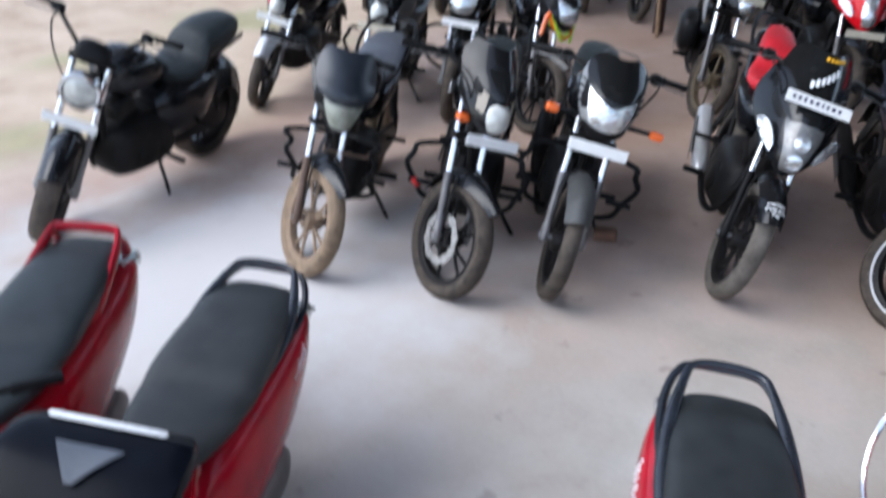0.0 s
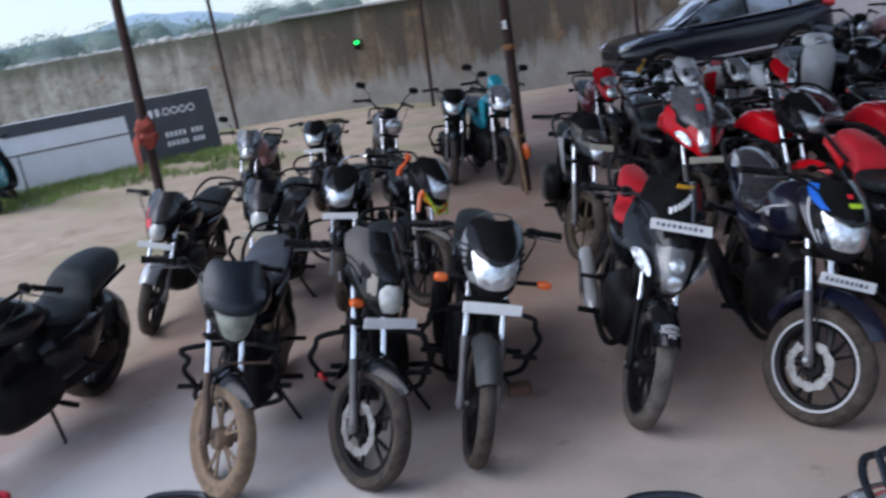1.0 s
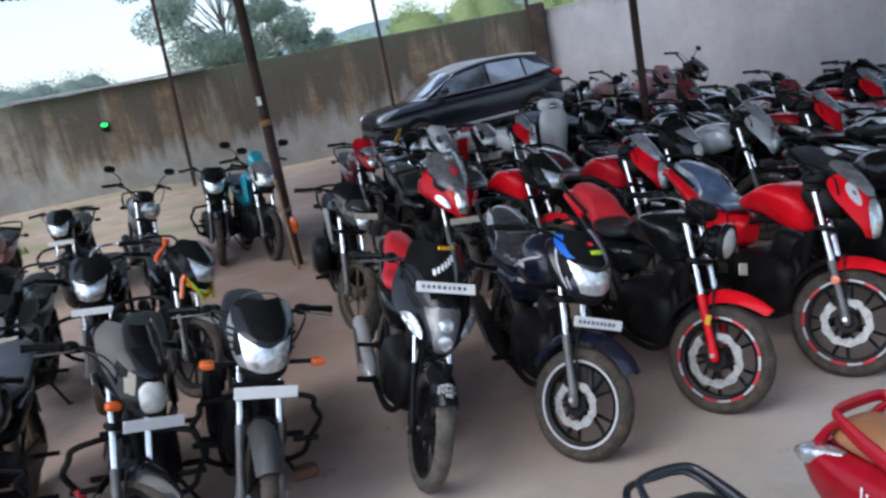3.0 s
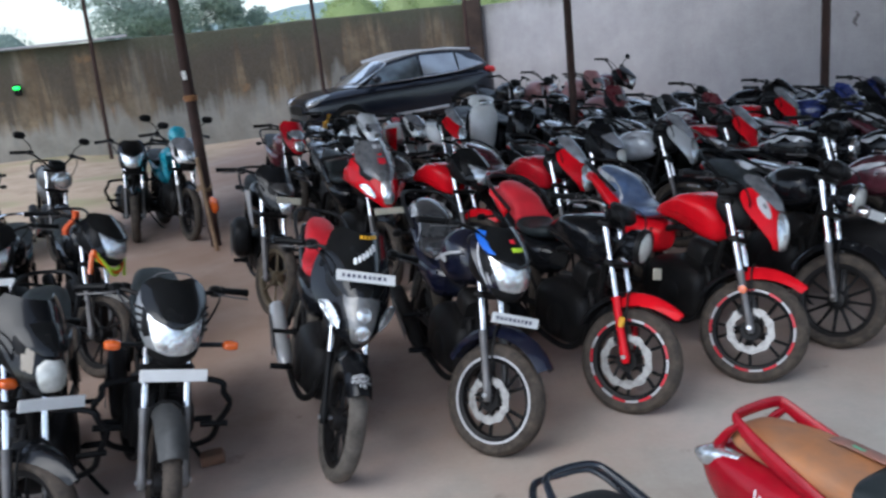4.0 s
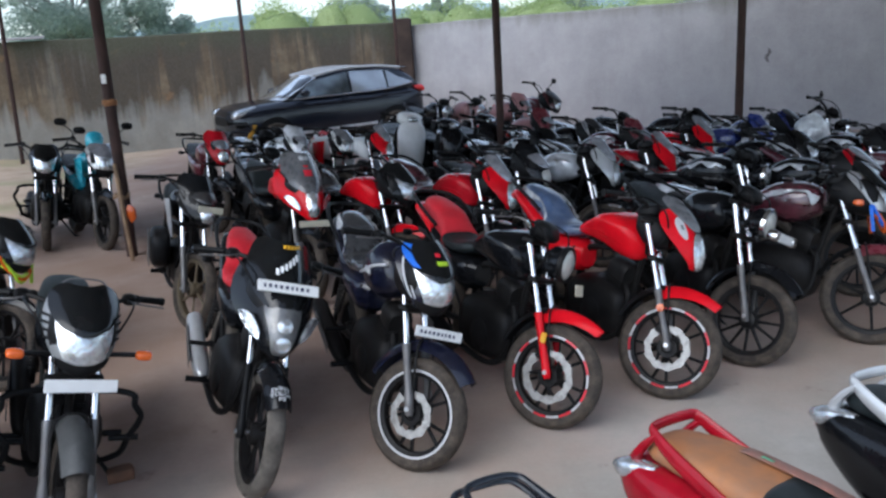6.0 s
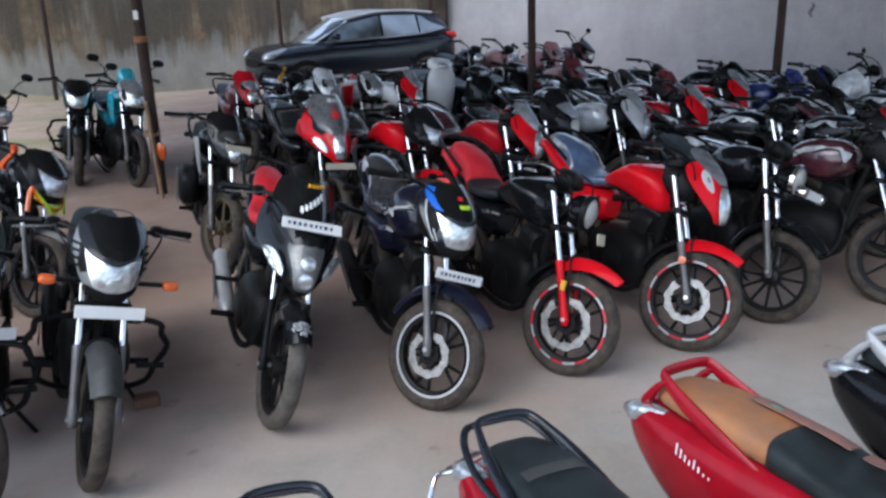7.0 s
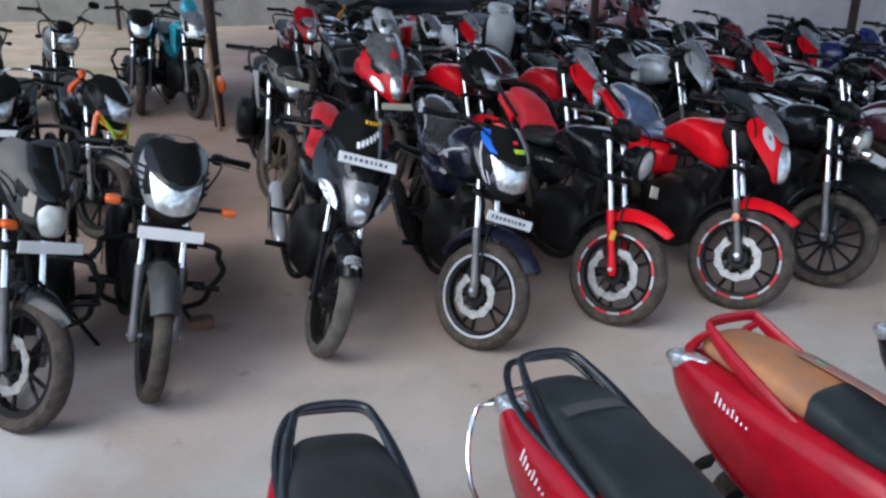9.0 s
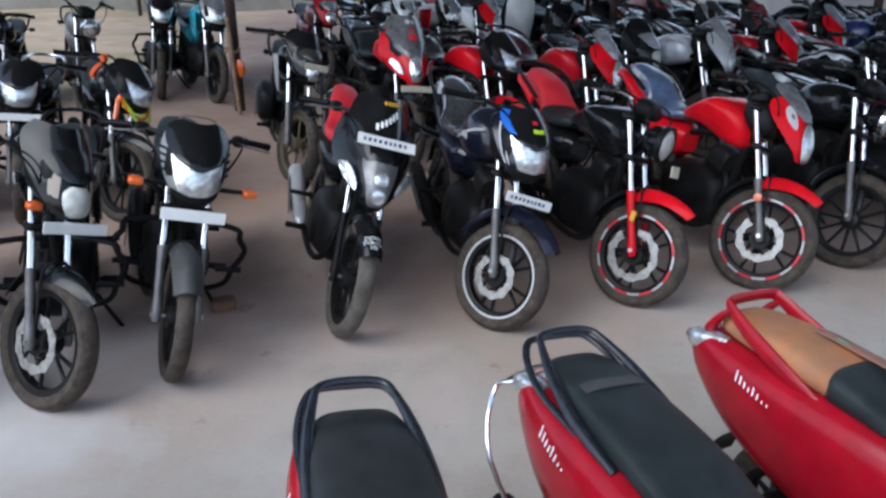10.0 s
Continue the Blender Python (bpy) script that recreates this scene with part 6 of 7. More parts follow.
def oval_patch(g, rows, uc, vc, du, dv, p=2.0, lift=0.006, sub=4):
    """A thin oval sticker that lies on part of a front shell."""
    R = spline(rows, sub)
    n = len(R) - 1
    def fn(a, b):
        t, r = 2 * math.pi * a, 0.02 + 0.98 * b
        v = min(0.999, max(0.0, vc + dv * r * math.sin(t)))
        k = min(n - 1, int(v * n))
        z, x, hw, back = R[k] + (R[k + 1] - R[k]) * (v * n - k)
        s = 2 * (uc + du * r * math.cos(t)) - 1
        return (x - back * abs(s) ** p + lift, hw * s, z + lift * 0.6)
    return g.sheet(fn, 20, 3, 0.002)


def red_spot(root, S):
    rows = squat(VISOR_ROWS["half"], 0.82, 0.93)
    part("sticker", "spot", lambda g: patch(g, rows, 0.40, 0.60, 0.42, 0.54), M_TAPER, root, "red screen sticker", m=S)
    for i in range(2):
        part("sticker_mark", ("s", i), lambda g: patch(g, rows, 0.36 + 0.16 * i, 0.48 + 0.16 * i, 0.72, 0.80), M_TAPEW, root, "grey sticker mark", m=S)


def blue_cover(root, S):
    part("tied_cloth", "blue", lambda g: g.loft([(-0.38, 1.02, 1.08, 0.03, 2.2), (-0.34, 1.01, 1.17, 0.08, 2.4), (-0.28, 1.02, 1.20, 0.09, 2.6), (-0.22, 1.03, 1.12, 0.05, 2.2)], y=-0.03, seg=14), M_BLUE, root, "sky blue cloth over the dials", m=S)


def fork_reflector(root, S):
    part("reflector", 0, lambda g: g.lathe([(0.0, -0.012), (0.022, -0.010), (0.024, 0.0), (0.0, 0.002)], (-0.08, -0.115, 0.49), seg=14, closed=False), M_ORANGE, root, m=S)


def fork_reflector_tall(root, S):
    part("reflector", 1, lambda g: g.box((-0.05, -0.118, 0.47), (0.03, 0.012, 0.055), None, 0.005), M_YELLOW, root, m=S)


def ribbons(colours):
    def add(root, S):
        for i, c in enumerate(colours):
            s = 1 if i % 2 else -1
            part("ribbon", i, lambda g: g.tube([(-0.06, s * 0.10, 0.80 + 0.02 * i), (0.0, s * 0.06, 0.77), (0.02, 0, 0.75 - 0.02 * i), (-0.03, -s * 0.09, 0.79), (-0.08, -s * 0.12, 0.84 + 0.02 * i), (-0.05, -s * 0.14, 0.70)], 0.016, seg=6, flat=0.6), c, root, "tied coloured ribbon", m=S)
    return add


def hanging_cloth(colour):
    def add(root, S):
        part("tied_cloth", 0, lambda g: g.sheet(lambda u, v: (-0.30 - 0.05 * v + 0.02 * math.sin(9 * u), -0.16 + 0.04 * u + 0.02 * math.sin(6 * v), 1.09 - 0.17 * v), 6, 6, 0.012), colour, root, "bright cloth knotted to the handlebar", m=S)
    return add


def side_box(root, S):
    bag = part("side_bag", 0, lambda g: g.loft([(-0.66, 0.44, 0.60, 0.03, 2.6), (-0.62, 0.38, 0.66, 0.07, 3), (-0.46, 0.36, 0.68, 0.08, 3), (-0.34, 0.40, 0.64, 0.065, 3), (-0.30, 0.46, 0.58, 0.03, 2.6)], y=-0.22, seg=16), M_BLACKP, root, "black rounded side bag")
    for k in (-0.56, -0.40):
        part("strap", k, lambda g: g.box((k, -0.302, 0.52), (0.025, 0.006, 0.27), None, 0.002), M_GREY, bag)


def cowl_stripes(root, S):
    """Dark slanted stripes on one cheek of the silver cowl."""
    rows = [(0.82, 0.012, 0.105, 0.07), (0.89, 0.005, 0.145, 0.12), (0.97, -0.045, 0.158, 0.15), (1.04, -0.10, 0.145, 0.15)]
    H = S @ Matrix.Translation(AXIS * 0.045)
    for s in (1, -1):
        for k in range(4):
            part("cowl_stripe", (s, k), lambda g: patch(g, rows, 0.5 + s * 0.36, 0.5 + s * 0.49, 0.34 + 0.11 * k, 0.385 + 0.11 * k, lift=0.004), M_BLACKP, root, m=H)


def front_bracket(root, S):
    part("plate_bracket", 0, lambda g: g.tube([(0.045, -0.12, 0.735), (0.05, -0.125, 0.715), (0.05, 0.125, 0.715), (0.045, 0.12, 0.735)], 0.007, seg=6, sub=1), M_FORK_RUST, root, "bare rusty plate bracket", m=S)


def cheek_flash(root, S):
    rows = [(0.81, 0.018, 0.085, 0.07), (0.89, 0.005, 0.125, 0.13), (0.98, -0.05, 0.148, 0.17), (1.06, -0.115, 0.142, 0.17)]
    H = steering(32) @ Matrix.Translation(AXIS * 0.07)
    for s in (1, -1):
        part("cowl_flash", ("n", s), lambda g: patch(g, rows, 0.5 + s * 0.30, 0.5 + s * 0.42, 0.20, 0.62, lift=0.004, slant=-s * 0.12), M_BEIGE, root, "beige flash", m=H)


def pink_flash(root, S):
    rows = [(0.81, 0.018, 0.085, 0.07), (0.89, 0.005, 0.125, 0.13), (0.98, -0.05, 0.148, 0.17), (1.06, -0.115, 0.142, 0.17)]
    part("cowl_flash", "pink", lambda g: patch(g, rows, 0.02, 0.24, 0.15, 0.75, lift=0.004, slant=0.08), M_TAPER, root, "pinkish red flash", m=S)


def guard_cap(root, S):
    part("guard_cap", 0, lambda g: g.tube([(-0.262, -0.272, 0.455, 0.012), (-0.268, -0.262, 0.44, 0.021), (-0.285, -0.245, 0.41, 0.021), (-0.292, -0.238, 0.398, 0.012)], 0.02, seg=10), M_REDLENS, root, "orange-red rubber sleeve")


def hoop(root, S):
    S = S @ Matrix.Translation(AXIS * 0.045)
    part("screen_hoop", 0, lambda g: g.tube([(-0.20, 0.095, 1.05), (-0.21, 0.085, 1.095), (-0.215, 0.05, 1.118), (-0.215, -0.05, 1.118), (-0.21, -0.085, 1.095), (-0.20, -0.095, 1.05)], 0.004, seg=6), M_ALU, root, m=S)


def round_badge(root, S):
    part("lamp_bar", 0, lambda g: g.tube([(0.02, -0.10, 0.79), (0.03, 0.16, 0.79)], 0.012, sub=1), M_CHROME, root, m=S)
    for s in (0.17, -0.15):
        part("fog_lamp", s, lambda g: g.lathe([(0.0, -0.03), (0.03, -0.025), (0.038, 0.0), (0.03, 0.03), (0.0, 0.04)], seg=16, closed=False, m=Matrix.Translation((0.03, s, 0.80)) @ Matrix.Rotation(radians(90), 4, "Z")), M_CHROME, root, m=S)


# ---- front row of motorcycles ----
PL = (0.03, 0.755, 0.27, 0.048, -12)
motorcycle(-4.08, 1.95, -70, "black cruiser motorcycle with a low two-step seat on the soil edge", 30, 15, cruiser=True, face="round", tank=M_BLACK, side=M_BLACK, plate=(0.03, 0.74, 0.26, 0.05, -10), fender_style="classic", mirrors=False, fw=0.055, rw=0.095, lens=M_LENS_DULL, bar=0.06, indicators=False, size=1.06)
motorcycle(-2.65, 2.595, -60, "black commuter motorcycle with mud-tan wheels, slate seat and dusty visor", 42, 9, head=26, vis=0.85, rise=0.03, face="vee", tank=M_BLACK, fork=M_FORK_RUST, lens=M_LENS_OLD, visor=M_VISOR_BLUE, tyre=M_TYRE_TAN, rim=M_RIM_TAN, fender=M_BLACK, mirrors=False, indicators=False, seat=M_SEAT_SLATE, guard=0.24, extra=(front_bracket,))
motorcycle(-1.955, 2.87, -60, "black motorcycle with a front disc and dull headlamp", 42, 8, head=32, rise=0.07, vis=0.72, face="narrow", tank=M_BLACK, disc=-0.13, fork=M_ALU, fender=M_BLACK, plate=(0.045, 0.755, 0.27, 0.05, -12), mirrors=False, guard=0.30, ind=(0.80, -0.10, 0.12), ind_sides=(-1,), lens=M_LENS_DULL, extra=(tank_flash, cheek_flash, guard_cap), fw=0.044)
motorcycle(-1.54, 3.13, -60, "black commuter motorcycle with silver headlamp cowl, orange indicators and leg guard", 4, 14, face="bikini", rise=0.045, vis=0.82, tank=M_BLACK, cowl=M_SILVER_DULL, plate=(0.045, 0.745, 0.27, 0.052, -12), mirrors=False, rail=None, guard=0.29, ind=(0.845, -0.06, 0.24), fender=M_FENDER_DUSTY, fender_style="classic", fw=0.038, fork=M_ALU, extra=(cowl_stripes, hoop))
motorcycle(-0.91, 3.655, -65, "black half-faired motorcycle with a red seat and tall windscreen", 3, 18, head=0, face="half", vis=0.8, tank=M_BLACK, side=M_BLACK, seat=M_SEAT_RED, plate=(-0.022, 0.995, 0.285, 0.055, -38), mirrors=False, indicators=False, muffler=M_SILVER, fender_style="classic", fork=M_BLACKP, plate_ink=True, bowls=True, tyre=M_TYRE_DUSTY, lens=M_LENS_GREY, extra=(screen_bars, fender_words))
motorcycle(-0.135, 3.89, -66, "dark blue striped motorcycle with white rim tape and film-wrapped seat", 38, 9, head=10, face="bikini", vis=0.8, tank=M_NAVY, tank_style=1, seat=M_WRAP_DARK, stepped=True, disc=-0.115, tape="white", plate=(0.065, 0.70, 0.26, 0.05, -12), mirrors=False, indicators=False, fender=M_NAVY, fender_style="classic", stripes=True, plate_roll=-10, plate_ink=True, R=0.273, extra=(blue_stickers,))
motorcycle(0.55, 4.26, -60, "black motorcycle with red front fender and red pillion seat", 32, 8, face="round", bezel=M_BLACKP, lens=M_LENS_DULL, blackbar=False, wedge=True, tank=M_BLACK, side=M_BLACK, seat=M_SEAT, disc=-0.14, tape="redwhite", fender=M_RED, fork=M_RED, plate=(0.03, 0.745, 0.10, 0.06, -12), plate_mat=M_PLATEY, mirrors=False, indicators=False, R=0.276, extra=(fork_reflector_tall, red_seat_panel))
motorcycle(1.225, 4.575, -60, "bright red motorcycle with blue seat and red fly screen", 36, 8, badge=True, face="wing", tank=M_RED, side=M_RED, seat=M_SEAT_BLUE, vis=0.8, visor=M_VISOR_GREY, tank_style=-2, R=0.284, disc=-0.125, tape="redwhite", fender=M_RED, wedge=True, mirrors=False, indicators=False, extra=(fork_reflector,))
motorcycle(1.79, 4.98, -72, "black motorcycle with round headlamp and many-spoked wheels", 34, 8, face="round", tank=M_BLACK, plate=(0.05, 0.80, 0.26, 0.055, -10), spokes=("alloy", 12, False), rim=M_RIM, R=0.278, fender_style="classic", mirrors=False, lens=M_LENS_DULL, indicators=False, extra=(round_badge,))
motorcycle(2.62, 5.22, -44, "maroon film-wrapped motorcycle with clear headlamp and coloured ribbons", 22, 8, face="bikini", tank=M_WRAP_MAROON, side=M_BLACK, seat=M_WRAP_DARK, cowl=M_SILVER, plate=(0.05, 0.76, 0.22, 0.05, -10), fender=M_MAROON, mirrors=False, spokes=("alloy", 6, False), extra=(ribbons((M_ORANGE, M_BLUESTK, M_ORANGE)),))

# ---- second row ----
motorcycle(-5.02, 4.15, -65, "black motorcycle with pink flash and silver fender", 8, 15, face="narrow", tank=M_BLACK, fender=M_SILVER, fender_style="classic", lens=M_LENS_DULL, plate=PL, mirrors=False, visor=M_VISOR_DUSTY, cowl=M_BLACK, indicators=False, vis=0.9, extra=(pink_flash,))
motorcycle(-4.0, 4.36, -62, "dusty dark motorcycle with dull headlamp and side guard", 5, 9, face="narrow", tank=M_GREY, cowl=M_BLACK, lens=M_LENS_DULL, plate=PL, plate_mat=M_PLATEY, guard=0.30, mirrors=False, visor=M_VISOR_DUSTY, indicators=False, vis=0.7)
motorcycle(-3.54, 4.80, -60, "black commuter motorcycle with bright headlamp and leg guard", 0, 8, face="bikini", tank=M_BLACK, plate=PL, guard=0.34, mirrors=False, indicators=False, rail_mat=M_CHROME, vis=0.8)
motorcycle(-2.90, 5.0, -50, "black motorcycle with lime and orange ribbons on the fork", 32, 8, face="bikini", tank=M_BLACK, mirrors=False, indicators=False, extra=(ribbons((M_GREEN, M_ORANGE, M_GREEN)), hanging_cloth(mat("orange_cloth", (0.75, 0.12, 0.03), 0.8, bump=0.3))), vis=0.8)
motorcycle(-2.02, 6.02, -64, "black and white motorcycle with a black side bag", 22, 8, face="narrow", vis=0.55, tank=M_BLACK, cowl=M_BLACK, shroud=1, shroud_mat=M_SILVER, visor=M_VISOR_DUSTY, plate=(0.03, 0.90, 0.2, 0.05, -10), plate_mat=M_PLATEY, mirrors=False, spokes=("alloy", 6, False), rim=M_RIM_RUST, extra=(side_box,), indicators=False, size=1.03)
motorcycle(-1.22, 6.48, -57, "red sports motorcycle with smoked screen and yellowed plate", 0, 7, face="half", vis=0.82, tank=M_RED, plate=(0.09, 0.655, 0.26, 0.05, -12), plate_mat=M_PLATEY, mirrors=False, indicators=False, visor=M_VISOR_GREY, wedge=True, side=M_BLACK, size=1.03, extra=(red_spot,))
motorcycle(-0.46, 6.45, -46, "red motorcycle with black fly screen and small headlamp", 10, 8, side=M_BLACK, wedge=True, face="bikini", tank=M_RED, cowl=M_BLACK, mirrors=False, indicators=False, fender=M_RED, vis=0.8, seat=M_WRAP_DARK, extra=(tank_edge,))
motorcycle(0.30, 6.40, -50, "deep red motorcycle with bright red headlamp cowl and film-wrapped seat", 25, 8, wedge=True, face="wing", tank=M_DRED, side=M_BLACK, cowl=M_RED, seat=M_WRAP_MAROON, mirrors=False, indicators=False, visor=M_VISOR_CLEAR, blackbar=False, extra=(tank_edge,))
motorcycle(0.62, 7.05, -56, "black motorcycle with a clear scratched screen and bright forks", 20, 8, face="narrow", vis=0.75, tank=M_BLACK, mirrors=False, indicators=False, visor=M_VISOR_CLEAR, lens=M_LENS_DULL)
motorcycle(1.24, 7.20, -48, "silver motorcycle with a white film-wrapped tank", 28, 8, face="wing", tank=M_WRAP_PALE, cowl=M_SILVER, side=M_BLACK, seat=M_WRAP_DARK, mirrors=False, indicators=False, visor=M_VISOR_CLEAR, blackbar=True)
motorcycle(1.82, 7.36, -45, "deep red motorcycle with red headlamp cowl beside a silver one", 28, 8, wedge=True, face="wing", tank=M_DRED, side=M_BLACK, cowl=M_RED, seat=M_WRAP_DARK, mirrors=False, indicators=False, visor=M_VISOR_CLEAR, bar=0.05, extra=(tank_edge,))

# ---- back rows, left ----
motorcycle(-6.1, 7.75, -62, "black commuter motorcycle with clear headlamp and bright guard", 0, 5, face="bikini", tank=M_BLACK, plate=PL, guard=0.34, mirrors=False, indicators=False, vis=0.8)
motorcycle(-5.25, 8.10, -52, "grey naked motorcycle with raised mirrors and dusty wheel", 20, 8, face="round", tank=M_GREY, mirrors=True, indicators=False, size=1.06, bar=0.06)
motorcycle(-4.75, 8.80, -62, "black motorcycle with clear headlamp and one raised mirror", 0, 8, face="bikini", tank=M_BLACK, guard=0.30, mirrors=1, indicators=False, vis=0.8, size=1.08, bar=0.03)
motorcycle(-4.02, 8.72, -50, "sky blue motorcycle with mirrors beside the leaning post", 5, 8, face="bikini", cowl=M_SILVER, fender=M_BLACK, visor=M_VISOR_CLEAR, vis=0.7, tank=M_BLUE, side=M_BLUE, mirrors=True, indicators=False, shroud=1, shroud_mat=M_BLUE, size=1.08, bar=0.06, extra=(blue_cover,))
motorcycle(-7.0, 7.4, -62, "old rose-coloured motorcycle by the tied post", 10, 8, face="narrow", tank=M_PINK, cowl=M_GREY, mirrors=-1, indicators=False, visor=M_VISOR_CLEAR, vis=0.7, side=M_PINK)

# ---- back rows, right ----
ochre = mat("yellow_cloth", (0.62, 0.32, 0.03), 0.85, var=0.3, bump=0.4)
motorcycle(-2.95, 9.35, -60, "maroon motorcycle with one raised mirror and bright forks", 12, 8, face="narrow", tank=M_MAROON, mirrors=1, indicators=False, vis=0.65, visor=M_VISOR_CLEAR, size=1.05, cowl=M_DRED)
motorcycle(-2.45, 9.75, -60, "black motorcycle with film-wrapped seat and ochre cloth", 15, 8, face="round", tank=M_BLACK, seat=M_WRAP_DARK, mirrors=False, indicators=False, extra=(hanging_cloth(ochre),), size=1.06, bar=0.04)
motorcycle(-2.05, 8.45, -60, "black motorcycle with chrome lamp behind the red one", 20, 8, face="round", tank=M_BLACK, mirrors=False, cowl=M_CHROME, indicators=False, side=M_GREY, seat=M_WRAP_DARK)
motorcycle(-2.05, 9.55, -58, "black motorcycle with a pale film-wrapped tank", 20, 8, face="narrow", vis=0.6, tank=M_WRAP_PALE, side=M_BLACK, mirrors=False, indicators=False, visor=M_VISOR_CLEAR, seat=M_WRAP_DARK, size=1.04)
motorcycle(0.85, 8.45, -58, "black motorcycle with bright fork tubes and dark screen", 18, 8, face="bikini", tank=M_BLACK, seat=M_WRAP_DARK, mirrors=False, indicators=False, vis=0.8)
motorcycle(0.10, 13.5, -60, "dusty rose motorcycle by the grey wall", 15, 8, face="round", tank=M_PINK, side=M_PINK, indicators=False, mirrors=False, seat=M_SEAT, size=1.06, bar=0.05)
motorcycle(0.80, 12.9, -56, "rose motorcycle with film-wrapped tank by the wall", 15, 8, face="narrow", vis=0.6, tank=M_PINK, side=M_PINK, mirrors=False, indicators=False, visor=M_VISOR_CLEAR, seat=M_WRAP_MAROON, size=1.06)
motorcycle(1.25, 13.4, -60, "maroon motorcycle with raised handlebars and one mirror by the wall", 25, 8, face="bikini", tank=M_MAROON, side=M_PINK, mirrors=1, indicators=False, vis=0.7, visor=M_VISOR_DUSTY, seat=M_WRAP_MAROON, size=1.08, bar=0.10)
motorcycle(-0.45, 13.6, -62, "black motorcycle close to the grey wall", 5, 8, face="round", tank=M_BLACK, indicators=False, mirrors=False, seat=M_SEAT, size=1.06, bar=0.05)
motorcycle(0.98, 10.6, -58, "rose-tinted motorcycle with a film-wrapped seat", 15, 8, face="narrow", tank=M_PINK, cowl=M_MAROON, mirrors=False, indicators=False, vis=0.6, visor=M_VISOR_CLEAR, seat=M_WRAP_MAROON)
motorcycle(1.42, 9.30, -56, "black motorcycle with silver cowl in the rear row", 20, 8, face="bikini", tank=M_BLACK, cowl=M_SILVER, mirrors=False, indicators=False, vis=0.75, visor=M_VISOR_DUSTY, seat=M_WRAP_DARK)
motorcycle(1.85, 8.65, -48, "maroon motorcycle with film-wrapped tank in the rear row", 22, 8, face="narrow", vis=0.6, tank=M_WRAP_MAROON, cowl=M_MAROON, mirrors=False, indicators=False, visor=M_VISOR_CLEAR, seat=M_WRAP_DARK)
motorcycle(2.46, 8.50, -45, "red motorcycle with one raised mirror", 25, 8, wedge=True, face="wing", tank=M_RED, side=M_BLACK, mirrors=1, indicators=False, visor=M_VISOR_CLEAR, bar=0.04, extra=(tank_edge,), seat=M_WRAP_DARK)
motorcycle(3.05, 8.40, -46, "dark blue motorcycle with a clear headlamp screen", 22, 8, face="narrow", vis=0.65, tank=M_DBLUE, side=M_DBLUE, seat=M_SEAT, mirrors=False, indicators=False, visor=M_VISOR_CLEAR)
motorcycle(3.55, 9.10, -48, "dark blue motorcycle with film-wrapped seat", 20, 8, face="bikini", tank=M_DBLUE, mirrors=False, indicators=False, vis=0.75, visor=M_VISOR_DUSTY, seat=M_WRAP_DARK)
motorcycle(4.05, 8.90, -46, "black motorcycle with raised mirror near the wall post", 24, 8, face="round", tank=M_BLACK, mirrors=1, indicators=False, seat=M_WRAP_DARK, size=1.04, bar=0.05)
motorcycle(2.95, 6.15, -52, "black motorcycle with deep red cowl behind the ribboned one", 28, 8, face="bikini", tank=M_BLACK, cowl=M_DRED, mirrors=False, indicators=False, vis=0.75, visor=M_VISOR_CLEAR, seat=M_WRAP_DARK)
motorcycle(2.35, 6.45, -54, "black motorcycle with dark tank between maroon ones", 20, 8, face="round", tank=M_BLACK, mirrors=False, indicators=False, seat=M_WRAP_DARK, rail_mat=M_CHROME)
motorcycle(2.95, 7.25, -54, "black motorcycle with a pale film on its seat", 20, 8, face="bikini", tank=M_BLACK, seat=M_WRAP_PALE, mirrors=False, indicators=False, vis=0.75)
motorcycle(3.75, 7.35, -54, "black motorcycle with a wrapped seat beside the wall", 20, 8, face="bikini", tank=M_BLACK, seat=M_WRAP_DARK, mirrors=False, indicators=False, vis=0.75, visor=M_VISOR_DUSTY)
motorcycle(3.65, 6.35, -52, "dark red motorcycle with a film-wrapped tank at the row's end", 24, 8, face="wing", wedge=True, tank=M_WRAP_MAROON, cowl=M_DRED, mirrors=False, indicators=False, visor=M_VISOR_CLEAR, seat=M_WRAP_DARK)
motorcycle(4.7, 7.9, -54, "dark red motorcycle at the row's far end", 20, 8, face="wing", tank=M_DRED, mirrors=False, indicators=False, visor=M_VISOR_CLEAR, seat=M_WRAP_DARK)
motorcycle(2.0, 10.2, -54, "black motorcycle beneath the grey wall with wrapped seat", 20, 8, face="round", tank=M_BLACK, seat=M_WRAP_DARK, mirrors=False, indicators=False)
motorcycle(2.75, 9.75, -50, "black motorcycle with dark seat near the grey wall", 20, 8, face="bikini", tank=M_BLACK, seat=M_SEAT, mirrors=False, indicators=False, vis=0.8)

# ---- scooters ----
scooter(-0.18, 1.63, -63, "red scooter with dusty black seat and black tube rail", M_CRIMSON, M_SEAT_DUSTY, M_RAIL, mirrors=False, size=0.91, wide=1.10, mark=True)
scooter(0.39, 2.04, -56, "red scooter with worn black seat, chrome guard and black rail", M_CRIMSON, M_SEAT, M_RAIL, side_bar=M_CHROME, tailmat=M_SILVER, mirrors=False, size=0.895, band=True)
scooter(0.945, 2.44, -50, "red scooter with a tan and black two-tone seat", M_CRIMSON, M_SEAT_TAN, M_CRIMSON, rail_style="wing", front_seat=M_SEAT, mirrors=False, size=0.89)
scooter(1.64, 2.70, -57, "black and silver scooter with a silver rail", M_BLACK, M_SEAT, M_SILVER, rail_style="wing", bars_on=False, mirrors=False)
scooter(-2.22, 1.12, -49, "red scooter with plain black seat and red rail", M_CRIMSON, M_SEAT, M_CRIMSON, wide=1.12, rail_style="wing", bars_on=False, mirrors=False)
